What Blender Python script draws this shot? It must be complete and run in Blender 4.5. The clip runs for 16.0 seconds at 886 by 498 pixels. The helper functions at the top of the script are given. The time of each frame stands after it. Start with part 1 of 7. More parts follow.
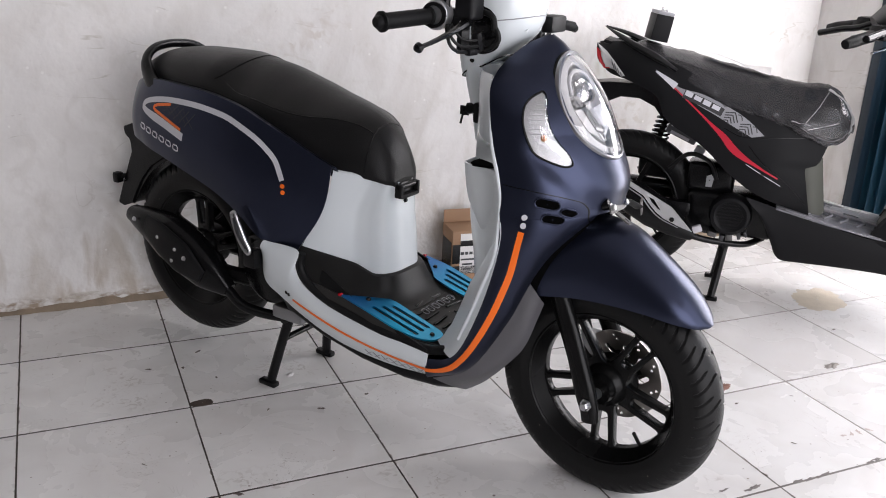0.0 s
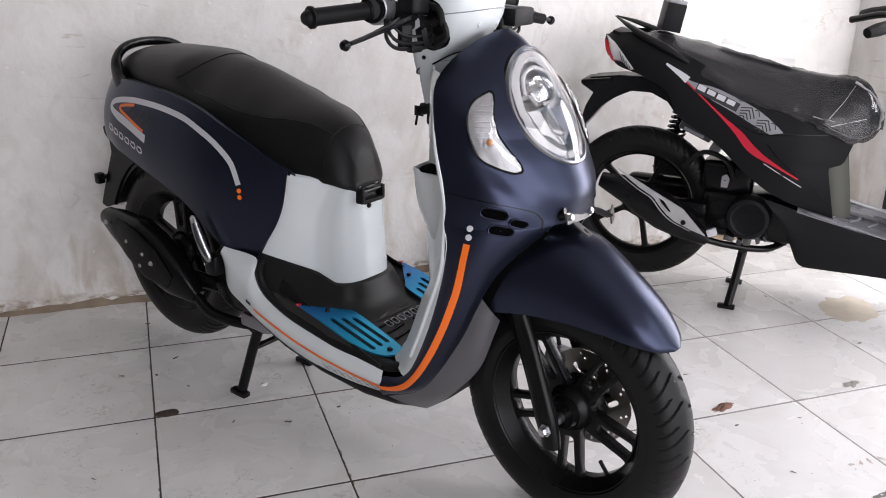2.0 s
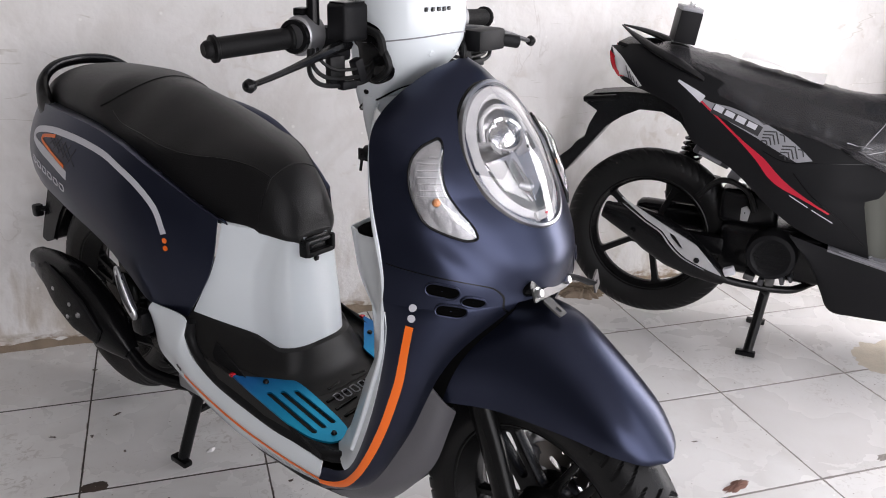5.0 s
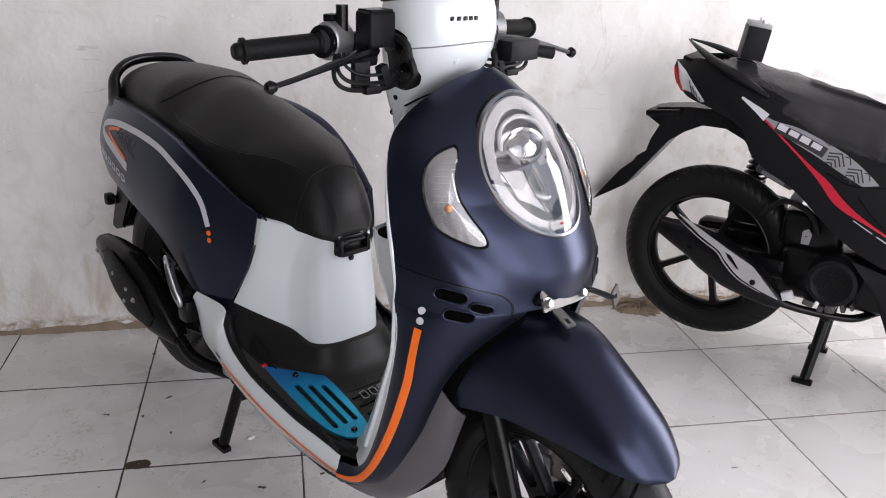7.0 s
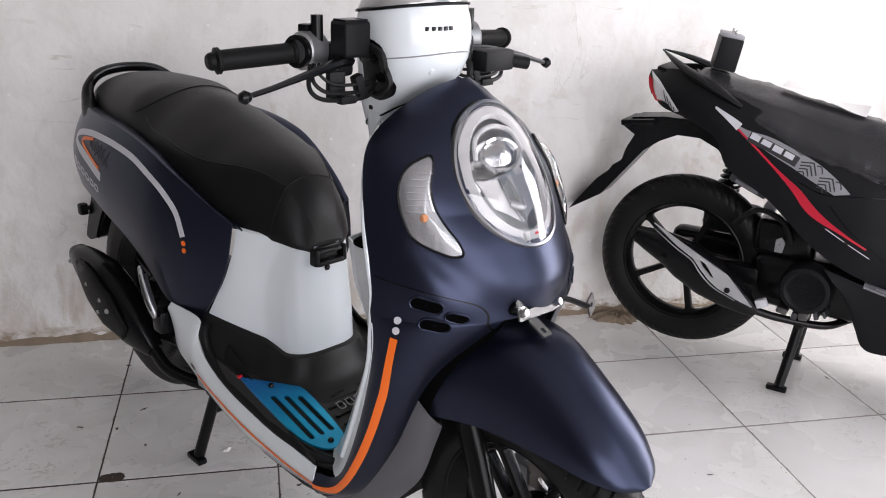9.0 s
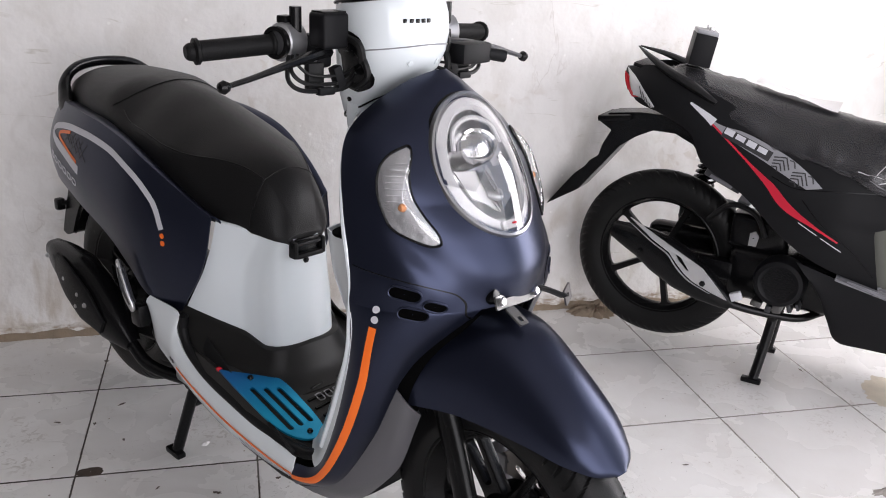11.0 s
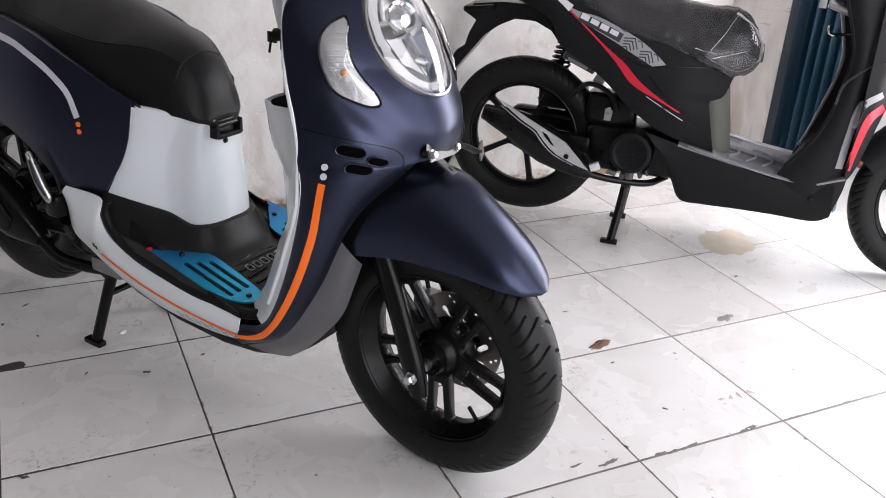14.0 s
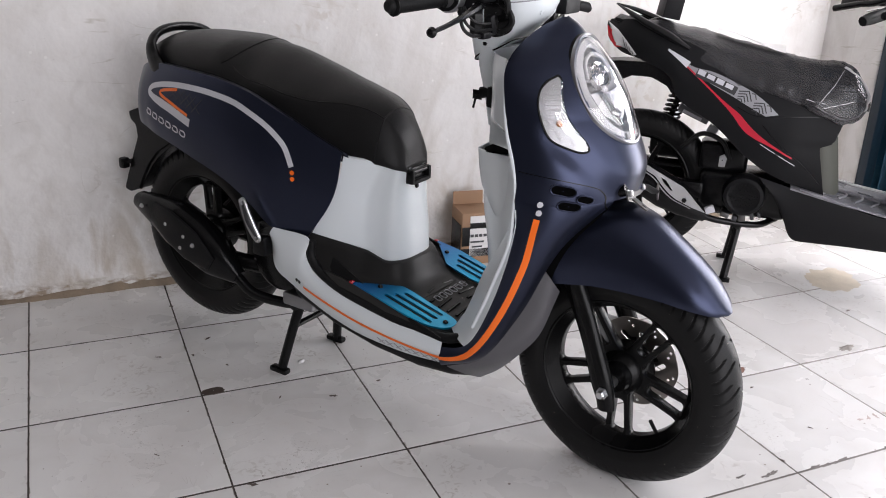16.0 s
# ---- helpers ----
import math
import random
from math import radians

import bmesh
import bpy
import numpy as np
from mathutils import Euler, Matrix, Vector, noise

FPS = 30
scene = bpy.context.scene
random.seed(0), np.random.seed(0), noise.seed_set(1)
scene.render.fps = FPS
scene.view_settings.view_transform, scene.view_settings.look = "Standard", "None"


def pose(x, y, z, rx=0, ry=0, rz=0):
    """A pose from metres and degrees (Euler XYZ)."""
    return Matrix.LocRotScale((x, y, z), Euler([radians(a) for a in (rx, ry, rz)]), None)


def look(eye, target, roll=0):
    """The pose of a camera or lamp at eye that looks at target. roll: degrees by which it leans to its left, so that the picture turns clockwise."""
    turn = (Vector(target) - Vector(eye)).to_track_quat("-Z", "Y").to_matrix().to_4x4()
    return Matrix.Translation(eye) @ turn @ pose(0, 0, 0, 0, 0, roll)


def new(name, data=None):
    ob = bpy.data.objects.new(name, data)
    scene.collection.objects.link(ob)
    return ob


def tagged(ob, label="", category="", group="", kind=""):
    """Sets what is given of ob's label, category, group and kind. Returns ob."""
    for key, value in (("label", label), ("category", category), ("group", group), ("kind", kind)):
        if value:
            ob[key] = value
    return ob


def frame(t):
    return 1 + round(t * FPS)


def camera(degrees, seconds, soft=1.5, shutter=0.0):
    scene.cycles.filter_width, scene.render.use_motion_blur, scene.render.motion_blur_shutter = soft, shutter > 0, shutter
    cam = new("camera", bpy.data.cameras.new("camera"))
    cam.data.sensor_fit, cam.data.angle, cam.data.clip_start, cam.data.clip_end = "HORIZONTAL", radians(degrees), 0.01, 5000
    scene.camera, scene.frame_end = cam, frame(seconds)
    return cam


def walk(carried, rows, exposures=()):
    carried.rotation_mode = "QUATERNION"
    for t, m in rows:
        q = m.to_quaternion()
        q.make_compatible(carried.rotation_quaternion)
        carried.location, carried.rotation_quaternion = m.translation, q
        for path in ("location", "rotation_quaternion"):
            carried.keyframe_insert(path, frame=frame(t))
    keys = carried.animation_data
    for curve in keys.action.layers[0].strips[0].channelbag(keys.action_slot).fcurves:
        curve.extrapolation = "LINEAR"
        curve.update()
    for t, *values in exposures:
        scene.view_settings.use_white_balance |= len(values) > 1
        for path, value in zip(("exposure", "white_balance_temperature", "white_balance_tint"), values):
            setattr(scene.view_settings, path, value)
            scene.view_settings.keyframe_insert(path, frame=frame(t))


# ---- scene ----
from mathutils.bvhtree import BVHTree

cam = camera(53.5, 16.0, 1.0)
PATH = [
    (0, (-0.249, -2.047, 1.155), (0.533, -0.332, 0.488), 2.7),
    (0.5, (-0.229, -2.041, 1.159), (0.567, -0.334, 0.488), 2.8),
    (1, (-0.143, -2.024, 1.16), (0.658, -0.321, 0.483), 2.5),
    (1.5, (-0.048, -2.01, 1.159), (0.667, -0.273, 0.474), 2.0),
    (2, (0.027, -2.011, 1.159), (0.657, -0.244, 0.466), 1.4),
    (2.5, (0.078, -1.983, 1.157), (0.673, -0.207, 0.455), 1.3),
    (3, (0.137, -1.913, 1.155), (0.735, -0.142, 0.444), 1.0),
    (5.5, (0.297, -1.735, 1.193), (0.827, 0.055, 0.475), 1.1),
    (6, (0.339, -1.754, 1.196), (0.773, 0.064, 0.486), 1.6),
    (6.5, (0.364, -1.775, 1.195), (0.745, 0.057, 0.488), 1.7),
    (7, (0.376, -1.79, 1.192), (0.732, 0.048, 0.488), 1.8),
    (7.5, (0.38, -1.793, 1.197), (0.74, 0.046, 0.498), 1.8),
    (8, (0.38, -1.795, 1.194), (0.754, 0.044, 0.503), 1.9),
    (8.5, (0.383, -1.794, 1.194), (0.769, 0.045, 0.508), 1.8),
    (9, (0.38, -1.791, 1.193), (0.785, 0.045, 0.51), 2.1),
    (11.5, (0.377, -1.811, 1.174), (0.836, 0.012, 0.49), 2.3),
    (12, (0.351, -1.81, 1.148), (0.829, -0.025, 0.384), 2.5),
    (12.5, (0.307, -1.795, 1.133), (0.874, -0.052, 0.333), 3.2),
    (13, (0.269, -1.792, 1.116), (0.954, -0.111, 0.278), 3.5),
    (13.5, (0.224, -1.829, 1.125), (0.987, -0.196, 0.257), 3.4),
    (14, (0.142, -1.945, 1.141), (0.953, -0.316, 0.31), 3.5),
    (14.5, (0.035, -2.007, 1.156), (0.783, -0.341, 0.341), 2.9),
    (15, (-0.099, -2.003, 1.168), (0.628, -0.311, 0.387), 2.4),
    (15.5, (-0.205, -2.004, 1.169), (0.546, -0.304, 0.431), 1.8),
    (16, (-0.254, -2.006, 1.168), (0.515, -0.305, 0.448), 2.2),
]
walk(cam, [(t, look(eye, target, roll)) for t, eye, target, roll in PATH], exposures=[(0, -0.22), (5.5, -0.26), (9, -0.26), (11.5, -0.22), (14, -0.18), (16, -0.23)])

# ---- light ----
world = bpy.data.worlds.new("sky")
scene.world = world
world.use_nodes = True
sky = world.node_tree.nodes.new("ShaderNodeTexSky")
sky.sky_type, sky.sun_disc = "NISHITA", False
sky.sun_elevation, sky.sun_rotation = radians(75), radians(-80)
background = world.node_tree.nodes["Background"]
background.inputs["Strength"].default_value = 0.12
world.node_tree.links.new(sky.outputs["Color"], background.inputs["Color"])


def area_light(name, eye, target, width, height, power, colour):
    lamp = bpy.data.lights.new(name, "AREA")
    lamp.shape, lamp.size, lamp.size_y, lamp.energy, lamp.color = "RECTANGLE", width, height, power, colour
    ob = new(name, lamp)
    ob.matrix_world = look(eye, target)
    return ob


SUN = bpy.data.lights.new("sun", "SUN")
SUN.energy, SUN.angle, SUN.color = 4.0, radians(0.6), (1.0, 0.95, 0.88)
new("sun", SUN).matrix_world = look((2.4, -0.6, 9), (4.5, -1.2, 0))
area_light("side_opening_daylight", (2.9, -3.0, 1.4), (0.6, -2.3, 0.7), 2.4, 2.6, 62, (1.0, 0.955, 0.98))
area_light("inner_opening_daylight", (2.92, -0.40, 0.90), (1.45, 0.22, 0.08), 0.85, 1.7, 66, (1.0, 0.955, 0.98))
area_light("shopfront_daylight", (1.25, -4.35, 1.4), (1.3, 0.0, 0.6), 2.7, 2.6, 122, (1.0, 0.955, 0.99))


# ---- materials ----
def node_material(name):
    mat = bpy.data.materials.new(name)
    mat.use_nodes = True
    return mat, mat.node_tree.nodes, mat.node_tree.links, mat.node_tree.nodes["Principled BSDF"]


def mixed_over(nodes, links, base, colour, amount):
    m = nodes.new("ShaderNodeMix")
    m.data_type = "RGBA"
    links.new(base, m.inputs[6])
    m.inputs[7].default_value = (*colour, 1)
    links.new(amount, m.inputs[0])
    return m.outputs[2]


def ranged(nodes, links, value, a, b, to_a=0.0, to_b=1.0):
    r = nodes.new("ShaderNodeMapRange")
    for key, v in (("From Min", a), ("From Max", b), ("To Min", to_a), ("To Max", to_b)):
        r.inputs[key].default_value = v
    links.new(value, r.inputs["Value"])
    return r.outputs["Result"]


def maths(nodes, links, kind, a, b=None):
    m = nodes.new("ShaderNodeMath")
    m.operation = kind
    for k, v in enumerate((a, b)):
        if v is None:
            continue
        if isinstance(v, (int, float)):
            m.inputs[k].default_value = v
        else:
            links.new(v, m.inputs[k])
    return m.outputs[0]


def speckle(nodes, links, vector, base, colour, scale, size, rare, strength=0.9):
    """Scattered grains: one in some of the cells of a Voronoi pattern."""
    cell = nodes.new("ShaderNodeTexVoronoi")
    cell.inputs["Scale"].default_value = scale
    links.new(vector, cell.inputs["Vector"])
    pick = nodes.new("ShaderNodeSeparateColor")
    links.new(cell.outputs["Color"], pick.inputs[0])
    grain_size = maths(nodes, links, "MULTIPLY", pick.outputs[1], size)
    inside = ranged(nodes, links, maths(nodes, links, "SUBTRACT", grain_size, cell.outputs["Distance"]), 0.0, size * 0.25, 0.0, strength)
    chosen = maths(nodes, links, "GREATER_THAN", pick.outputs[0], rare)
    return mixed_over(nodes, links, base, colour, maths(nodes, links, "MULTIPLY", inside, chosen))


def hairline(nodes, links, noise_out, width):
    """Thin lines where a noise passes its middle value."""
    return ranged(nodes, links, maths(nodes, links, "ABSOLUTE", maths(nodes, links, "SUBTRACT", noise_out, 0.5)), 0.0, width, 1.0, 0.0)


def surface(name, colour, rough=0.5, metal=0.0, grain=0.08, scale=40.0, bump=0.05, bump_scale=300.0, coat=0.0, wear=0.15, specular=0.5, dust=0.0):
    """Paint, plastic or metal with a fine grain, a coarse unevenness in gloss and a fine relief."""
    mat, nodes, links, bsdf = node_material(name)
    place = nodes.new("ShaderNodeTexCoord")
    coarse, fine, ramp, gloss, relief = (nodes.new(k) for k in ("ShaderNodeTexNoise", "ShaderNodeTexNoise", "ShaderNodeMix", "ShaderNodeMapRange", "ShaderNodeBump"))
    coarse.inputs["Scale"].default_value, coarse.inputs["Detail"].default_value = scale * 0.2, 6
    fine.inputs["Scale"].default_value, fine.inputs["Detail"].default_value = bump_scale, 3
    ramp.data_type = "RGBA"
    low, high = [c * (1 - grain) for c in colour], [min(1, c * (1 + grain)) for c in colour]
    ramp.inputs[6].default_value, ramp.inputs[7].default_value = (*low, 1), (*high, 1)
    for n in (coarse, fine):
        links.new(place.outputs["Object"], n.inputs["Vector"])
    links.new(coarse.outputs["Fac"], ramp.inputs[0])
    shade = ramp.outputs[2]
    if dust:
        shade = speckle(nodes, links, place.outputs["Object"], shade, (0.30, 0.27, 0.22), 90, 0.16, 1 - dust)
    links.new(shade, bsdf.inputs["Base Color"])
    gloss.inputs["To Min"].default_value, gloss.inputs["To Max"].default_value = rough * (1 - wear), rough * (1 + wear)
    links.new(coarse.outputs["Fac"], gloss.inputs["Value"])
    links.new(gloss.outputs["Result"], bsdf.inputs["Roughness"])
    bsdf.inputs["Metallic"].default_value = metal
    bsdf.inputs["Coat Weight"].default_value = coat
    bsdf.inputs["Specular IOR Level"].default_value = specular
    relief.inputs["Strength"].default_value, relief.inputs["Distance"].default_value = bump, 0.002
    links.new(fine.outputs["Fac"], relief.inputs["Height"])
    links.new(relief.outputs["Normal"], bsdf.inputs["Normal"])
    return mat


def glass(name, colour=(1, 1, 1), rough=0.02, ior=1.45):
    mat, nodes, links, bsdf = node_material(name)
    bsdf.inputs["Base Color"].default_value = (*colour, 1)
    bsdf.inputs["Roughness"].default_value = rough
    bsdf.inputs["IOR"].default_value = ior
    bsdf.inputs["Transmission Weight"].default_value = 1.0
    return mat


def film(name):
    """Thin crumpled clear plastic film with whitened creases."""
    mat, nodes, links, bsdf = node_material(name)
    place = nodes.new("ShaderNodeTexCoord")

    def noise_of(scale, detail, distort, stretch=(1, 1, 1)):
        mapping, n = nodes.new("ShaderNodeMapping"), nodes.new("ShaderNodeTexNoise")
        mapping.inputs["Scale"].default_value = stretch
        n.inputs["Scale"].default_value, n.inputs["Detail"].default_value, n.inputs["Distortion"].default_value = scale, detail, distort
        links.new(place.outputs["Object"], mapping.inputs["Vector"])
        links.new(mapping.outputs["Vector"], n.inputs["Vector"])
        return n.outputs["Fac"]

    gate = ranged(nodes, links, noise_of(7, 3, 0.3), 0.58, 0.74, 0.0, 0.5)
    lines = maths(nodes, links, "MAXIMUM", hairline(nodes, links, noise_of(11, 2, 0.6, (1, 1, 2.2)), 0.010), hairline(nodes, links, noise_of(17, 1.5, 0.2, (2.0, 1, 0.8)), 0.009))
    crease = maths(nodes, links, "MULTIPLY", lines, gate)
    shade = nodes.new("ShaderNodeMix")
    shade.data_type = "RGBA"
    shade.inputs[6].default_value, shade.inputs[7].default_value = (0.045, 0.044, 0.048, 1), (0.38, 0.42, 0.43, 1)
    links.new(crease, shade.inputs[0])
    links.new(shade.outputs[2], bsdf.inputs["Base Color"])
    bsdf.inputs["Roughness"].default_value = 0.24
    clear, mix, relief = (nodes.new(k) for k in ("ShaderNodeBsdfTransparent", "ShaderNodeMixShader", "ShaderNodeBump"))
    relief.inputs["Strength"].default_value, relief.inputs["Distance"].default_value = 0.20, 0.010
    links.new(noise_of(14, 2, 0.6), relief.inputs["Height"])
    links.new(relief.outputs["Normal"], bsdf.inputs["Normal"])
    links.new(ranged(nodes, links, crease, 0, 1, 0.68, 0.85), mix.inputs[0])
    links.new(clear.outputs[0], mix.inputs[1])
    links.new(bsdf.outputs[0], mix.inputs[2])
    links.new(mix.outputs[0], nodes["Material Output"].inputs["Surface"])
    return mat


def wall_paint(name):
    """Off-white lime paint on plaster: smears, scuffs, damp brown stains that fade upwards from the skirting."""
    mat, nodes, links, bsdf = node_material(name)
    place = nodes.new("ShaderNodeTexCoord")

    def noise_of(scale, detail=6, distort=0.0, stretch=(1, 1, 1)):
        mapping, n = nodes.new("ShaderNodeMapping"), nodes.new("ShaderNodeTexNoise")
        mapping.inputs["Scale"].default_value = stretch
        n.inputs["Scale"].default_value, n.inputs["Detail"].default_value, n.inputs["Distortion"].default_value = scale, detail, distort
        links.new(place.outputs["Object"], mapping.inputs["Vector"])
        links.new(mapping.outputs["Vector"], n.inputs["Vector"])
        return n.outputs["Fac"]

    def ramp_of(value, a, b, to_a=0.0, to_b=1.0):
        r = nodes.new("ShaderNodeMapRange")
        for key, v in (("From Min", a), ("From Max", b), ("To Min", to_a), ("To Max", to_b)):
            r.inputs[key].default_value = v
        links.new(value, r.inputs["Value"])
        return r.outputs["Result"]

    def times(a, b):
        m = nodes.new("ShaderNodeMath")
        m.operation = "MULTIPLY"
        links.new(a, m.inputs[0])
        links.new(b, m.inputs[1])
        return m.outputs[0]

    def over(base, colour, amount):
        m = nodes.new("ShaderNodeMix")
        m.data_type = "RGBA"
        links.new(base, m.inputs[6])
        m.inputs[7].default_value = (*colour, 1)
        links.new(amount, m.inputs[0])
        return m.outputs[2]

    base = nodes.new("ShaderNodeRGB")
    base.outputs[0].default_value = (0.705, 0.69, 0.677, 1)
    colour = base.outputs[0]
    split = nodes.new("ShaderNodeSeparateXYZ")
    links.new(place.outputs["Object"], split.inputs[0])
    height = split.outputs["Z"]
    colour = over(colour, (0.80, 0.785, 0.77), ramp_of(noise_of(2.2, 8, 0.6), 0.42, 0.68, 0.0, 0.8))
    colour = over(colour, (0.56, 0.53, 0.50), times(ramp_of(noise_of(5, 10, 1.5, (1, 1, 0.5)), 0.50, 0.70, 0.0, 0.75), ramp_of(height, 1.3, 0.4)))
    colour = over(colour, (0.42, 0.36, 0.29), times(ramp_of(noise_of(9, 12, 0.8, (1, 1, 0.45)), 0.50, 0.66, 0.0, 0.8), ramp_of(height, 0.50, 0.06)))
    colour = over(colour, (0.565, 0.54, 0.505), ramp_of(noise_of(15, 12, 0.9, (1, 1, 0.8)), 0.50, 0.72, 0.0, 0.36))
    colour = over(colour, (0.36, 0.33, 0.31), ramp_of(noise_of(26, 4, 3.5, (1, 1, 2.6)), 0.70, 0.78, 0.0, 0.42))
    colour = over(colour, (0.24, 0.17, 0.11), times(ramp_of(noise_of(30, 10, 0.4, (1, 1, 2)), 0.42, 0.62, 0.1, 0.9), ramp_of(height, 0.055, 0.03)))
    colour = over(colour, (0.34, 0.29, 0.25), times(hairline(nodes, links, noise_of(3.5, 6, 0.6), 0.006), ramp_of(noise_of(2.6, 3), 0.60, 0.68, 0.0, 0.4)))
    colour = over(colour, (0.45, 0.38, 0.31), times(ramp_of(noise_of(3.1, 4, 0.4, (1, 1, 1.3)), 0.62, 0.70), ramp_of(noise_of(22, 8, 1.0), 0.50, 0.62, 0.0, 0.35)))
    colour = over(colour, (0.44, 0.41, 0.35), times(hairline(nodes, links, noise_of(2.0, 4, 0.4, (1, 1, 5)), 0.010), ramp_of(noise_of(4, 4, 0.5), 0.54, 0.62, 0.0, 0.6)))
    colour = speckle(nodes, links, place.outputs["Object"], colour, (0.25, 0.19, 0.15), 11, 0.16, 0.80, 0.8)
    colour = speckle(nodes, links, place.outputs["Object"], colour, (0.86, 0.85, 0.83), 30, 0.3, 0.75, 0.6)
    links.new(colour, bsdf.inputs["Base Color"])
    bsdf.inputs["Roughness"].default_value = 0.62
    relief, mixed = nodes.new("ShaderNodeBump"), nodes.new("ShaderNodeMath")
    mixed.operation = "ADD"
    links.new(noise_of(7, 8, 0.5), mixed.inputs[0])
    links.new(times(noise_of(60, 8), ramp_of(height, 0.4, 0.05, 0.25, 1.0)), mixed.inputs[1])
    links.new(mixed.outputs[0], relief.inputs["Height"])
    relief.inputs["Strength"].default_value, relief.inputs["Distance"].default_value = 0.35, 0.012
    links.new(relief.outputs["Normal"], bsdf.inputs["Normal"])
    return mat


def tile_glaze(name):
    """White glazed ceramic with scratches, specks and dull worn areas; each tile a little different."""
    mat, nodes, links, bsdf = node_material(name)
    place, info, shift = nodes.new("ShaderNodeTexCoord"), nodes.new("ShaderNodeObjectInfo"), nodes.new("ShaderNodeVectorMath")
    shift.operation = "MULTIPLY_ADD"
    spread = nodes.new("ShaderNodeCombineXYZ")
    for k in "XYZ":
        links.new(info.outputs["Random"], spread.inputs[k])
    shift.inputs[1].default_value = (37, 53, 11)
    links.new(spread.outputs[0], shift.inputs[0])
    links.new(place.outputs["Object"], shift.inputs[2])

    def noise_of(scale, detail=5, distort=0.0, stretch=(1, 1, 1)):
        mapping, n = nodes.new("ShaderNodeMapping"), nodes.new("ShaderNodeTexNoise")
        mapping.inputs["Scale"].default_value = stretch
        n.inputs["Scale"].default_value, n.inputs["Detail"].default_value, n.inputs["Distortion"].default_value = scale, detail, distort
        links.new(shift.outputs[0], mapping.inputs["Vector"])
        links.new(mapping.outputs["Vector"], n.inputs["Vector"])
        return n.outputs["Fac"]

    def ramp_of(value, a, b, to_a=0.0, to_b=1.0):
        r = nodes.new("ShaderNodeMapRange")
        for key, v in (("From Min", a), ("From Max", b), ("To Min", to_a), ("To Max", to_b)):
            r.inputs[key].default_value = v
        links.new(value, r.inputs["Value"])
        return r.outputs["Result"]

    def over(base, colour, amount):
        m = nodes.new("ShaderNodeMix")
        m.data_type = "RGBA"
        links.new(base, m.inputs[6])
        m.inputs[7].default_value = (*colour, 1)
        links.new(amount, m.inputs[0])
        return m.outputs[2]

    base = nodes.new("ShaderNodeRGB")
    base.outputs[0].default_value = (0.67, 0.66, 0.65, 1)
    colour = over(base.outputs[0], (0.745, 0.74, 0.73), ramp_of(info.outputs["Random"], 0, 1))
    colour = over(colour, (0.58, 0.56, 0.54), ramp_of(noise_of(5, 8, 0.8), 0.42, 0.78, 0.0, 0.7))
    # scuffs and hair cracks
    colour = over(colour, (0.27, 0.245, 0.225), maths(nodes, links, "MULTIPLY", hairline(nodes, links, noise_of(3, 2, 0.2, (1, 4, 1)), 0.004), ramp_of(noise_of(5, 2), 0.60, 0.68, 0.0, 0.4)))
    colour = over(colour, (0.40, 0.37, 0.34), maths(nodes, links, "MULTIPLY", hairline(nodes, links, noise_of(7, 2, 0.2, (4, 1, 1)), 0.010), ramp_of(noise_of(8, 2), 0.62, 0.68, 0.0, 0.4)))
    colour = over(colour, (0.42, 0.39, 0.36), maths(nodes, links, "MULTIPLY", ramp_of(noise_of(45, 8, 1.5), 0.52, 0.62), ramp_of(noise_of(6, 3, 0.4), 0.58, 0.70, 0.0, 0.6)))
    colour = over(colour, (0.20, 0.17, 0.15), maths(nodes, links, "MULTIPLY", ramp_of(noise_of(90, 6, 2.0), 0.60, 0.66), ramp_of(noise_of(4, 3, 0.4), 0.60, 0.72, 0.0, 0.6)))
    # grains of dirt
    colour = speckle(nodes, links, shift.outputs[0], colour, (0.12, 0.09, 0.075), 17, 0.085, 0.66)
    colour = speckle(nodes, links, shift.outputs[0], colour, (0.20, 0.16, 0.13), 55, 0.16, 0.78)
    # dirty chipped edges along the joints
    split = nodes.new("ShaderNodeSeparateXYZ")
    links.new(place.outputs["Object"], split.inputs[0])
    sides = [maths(nodes, links, "MINIMUM", split.outputs[k], maths(nodes, links, "SUBTRACT", 0.4, split.outputs[k])) for k in ("X", "Y")]
    rim = maths(nodes, links, "MINIMUM", *sides)
    ragged = maths(nodes, links, "ADD", rim, maths(nodes, links, "MULTIPLY", noise_of(26, 8, 0.6), -0.020))
    colour = over(colour, (0.13, 0.10, 0.085), ramp_of(ragged, -0.0105, -0.0080, 0.8, 0.0))
    links.new(colour, bsdf.inputs["Base Color"])
    links.new(ramp_of(noise_of(6, 8, 0.5), 0.3, 0.75, 0.16, 0.42), bsdf.inputs["Roughness"])
    relief = nodes.new("ShaderNodeBump")
    relief.inputs["Strength"].default_value, relief.inputs["Distance"].default_value = 0.12, 0.004
    links.new(noise_of(9, 4), relief.inputs["Height"])
    links.new(relief.outputs["Normal"], bsdf.inputs["Normal"])
    return mat


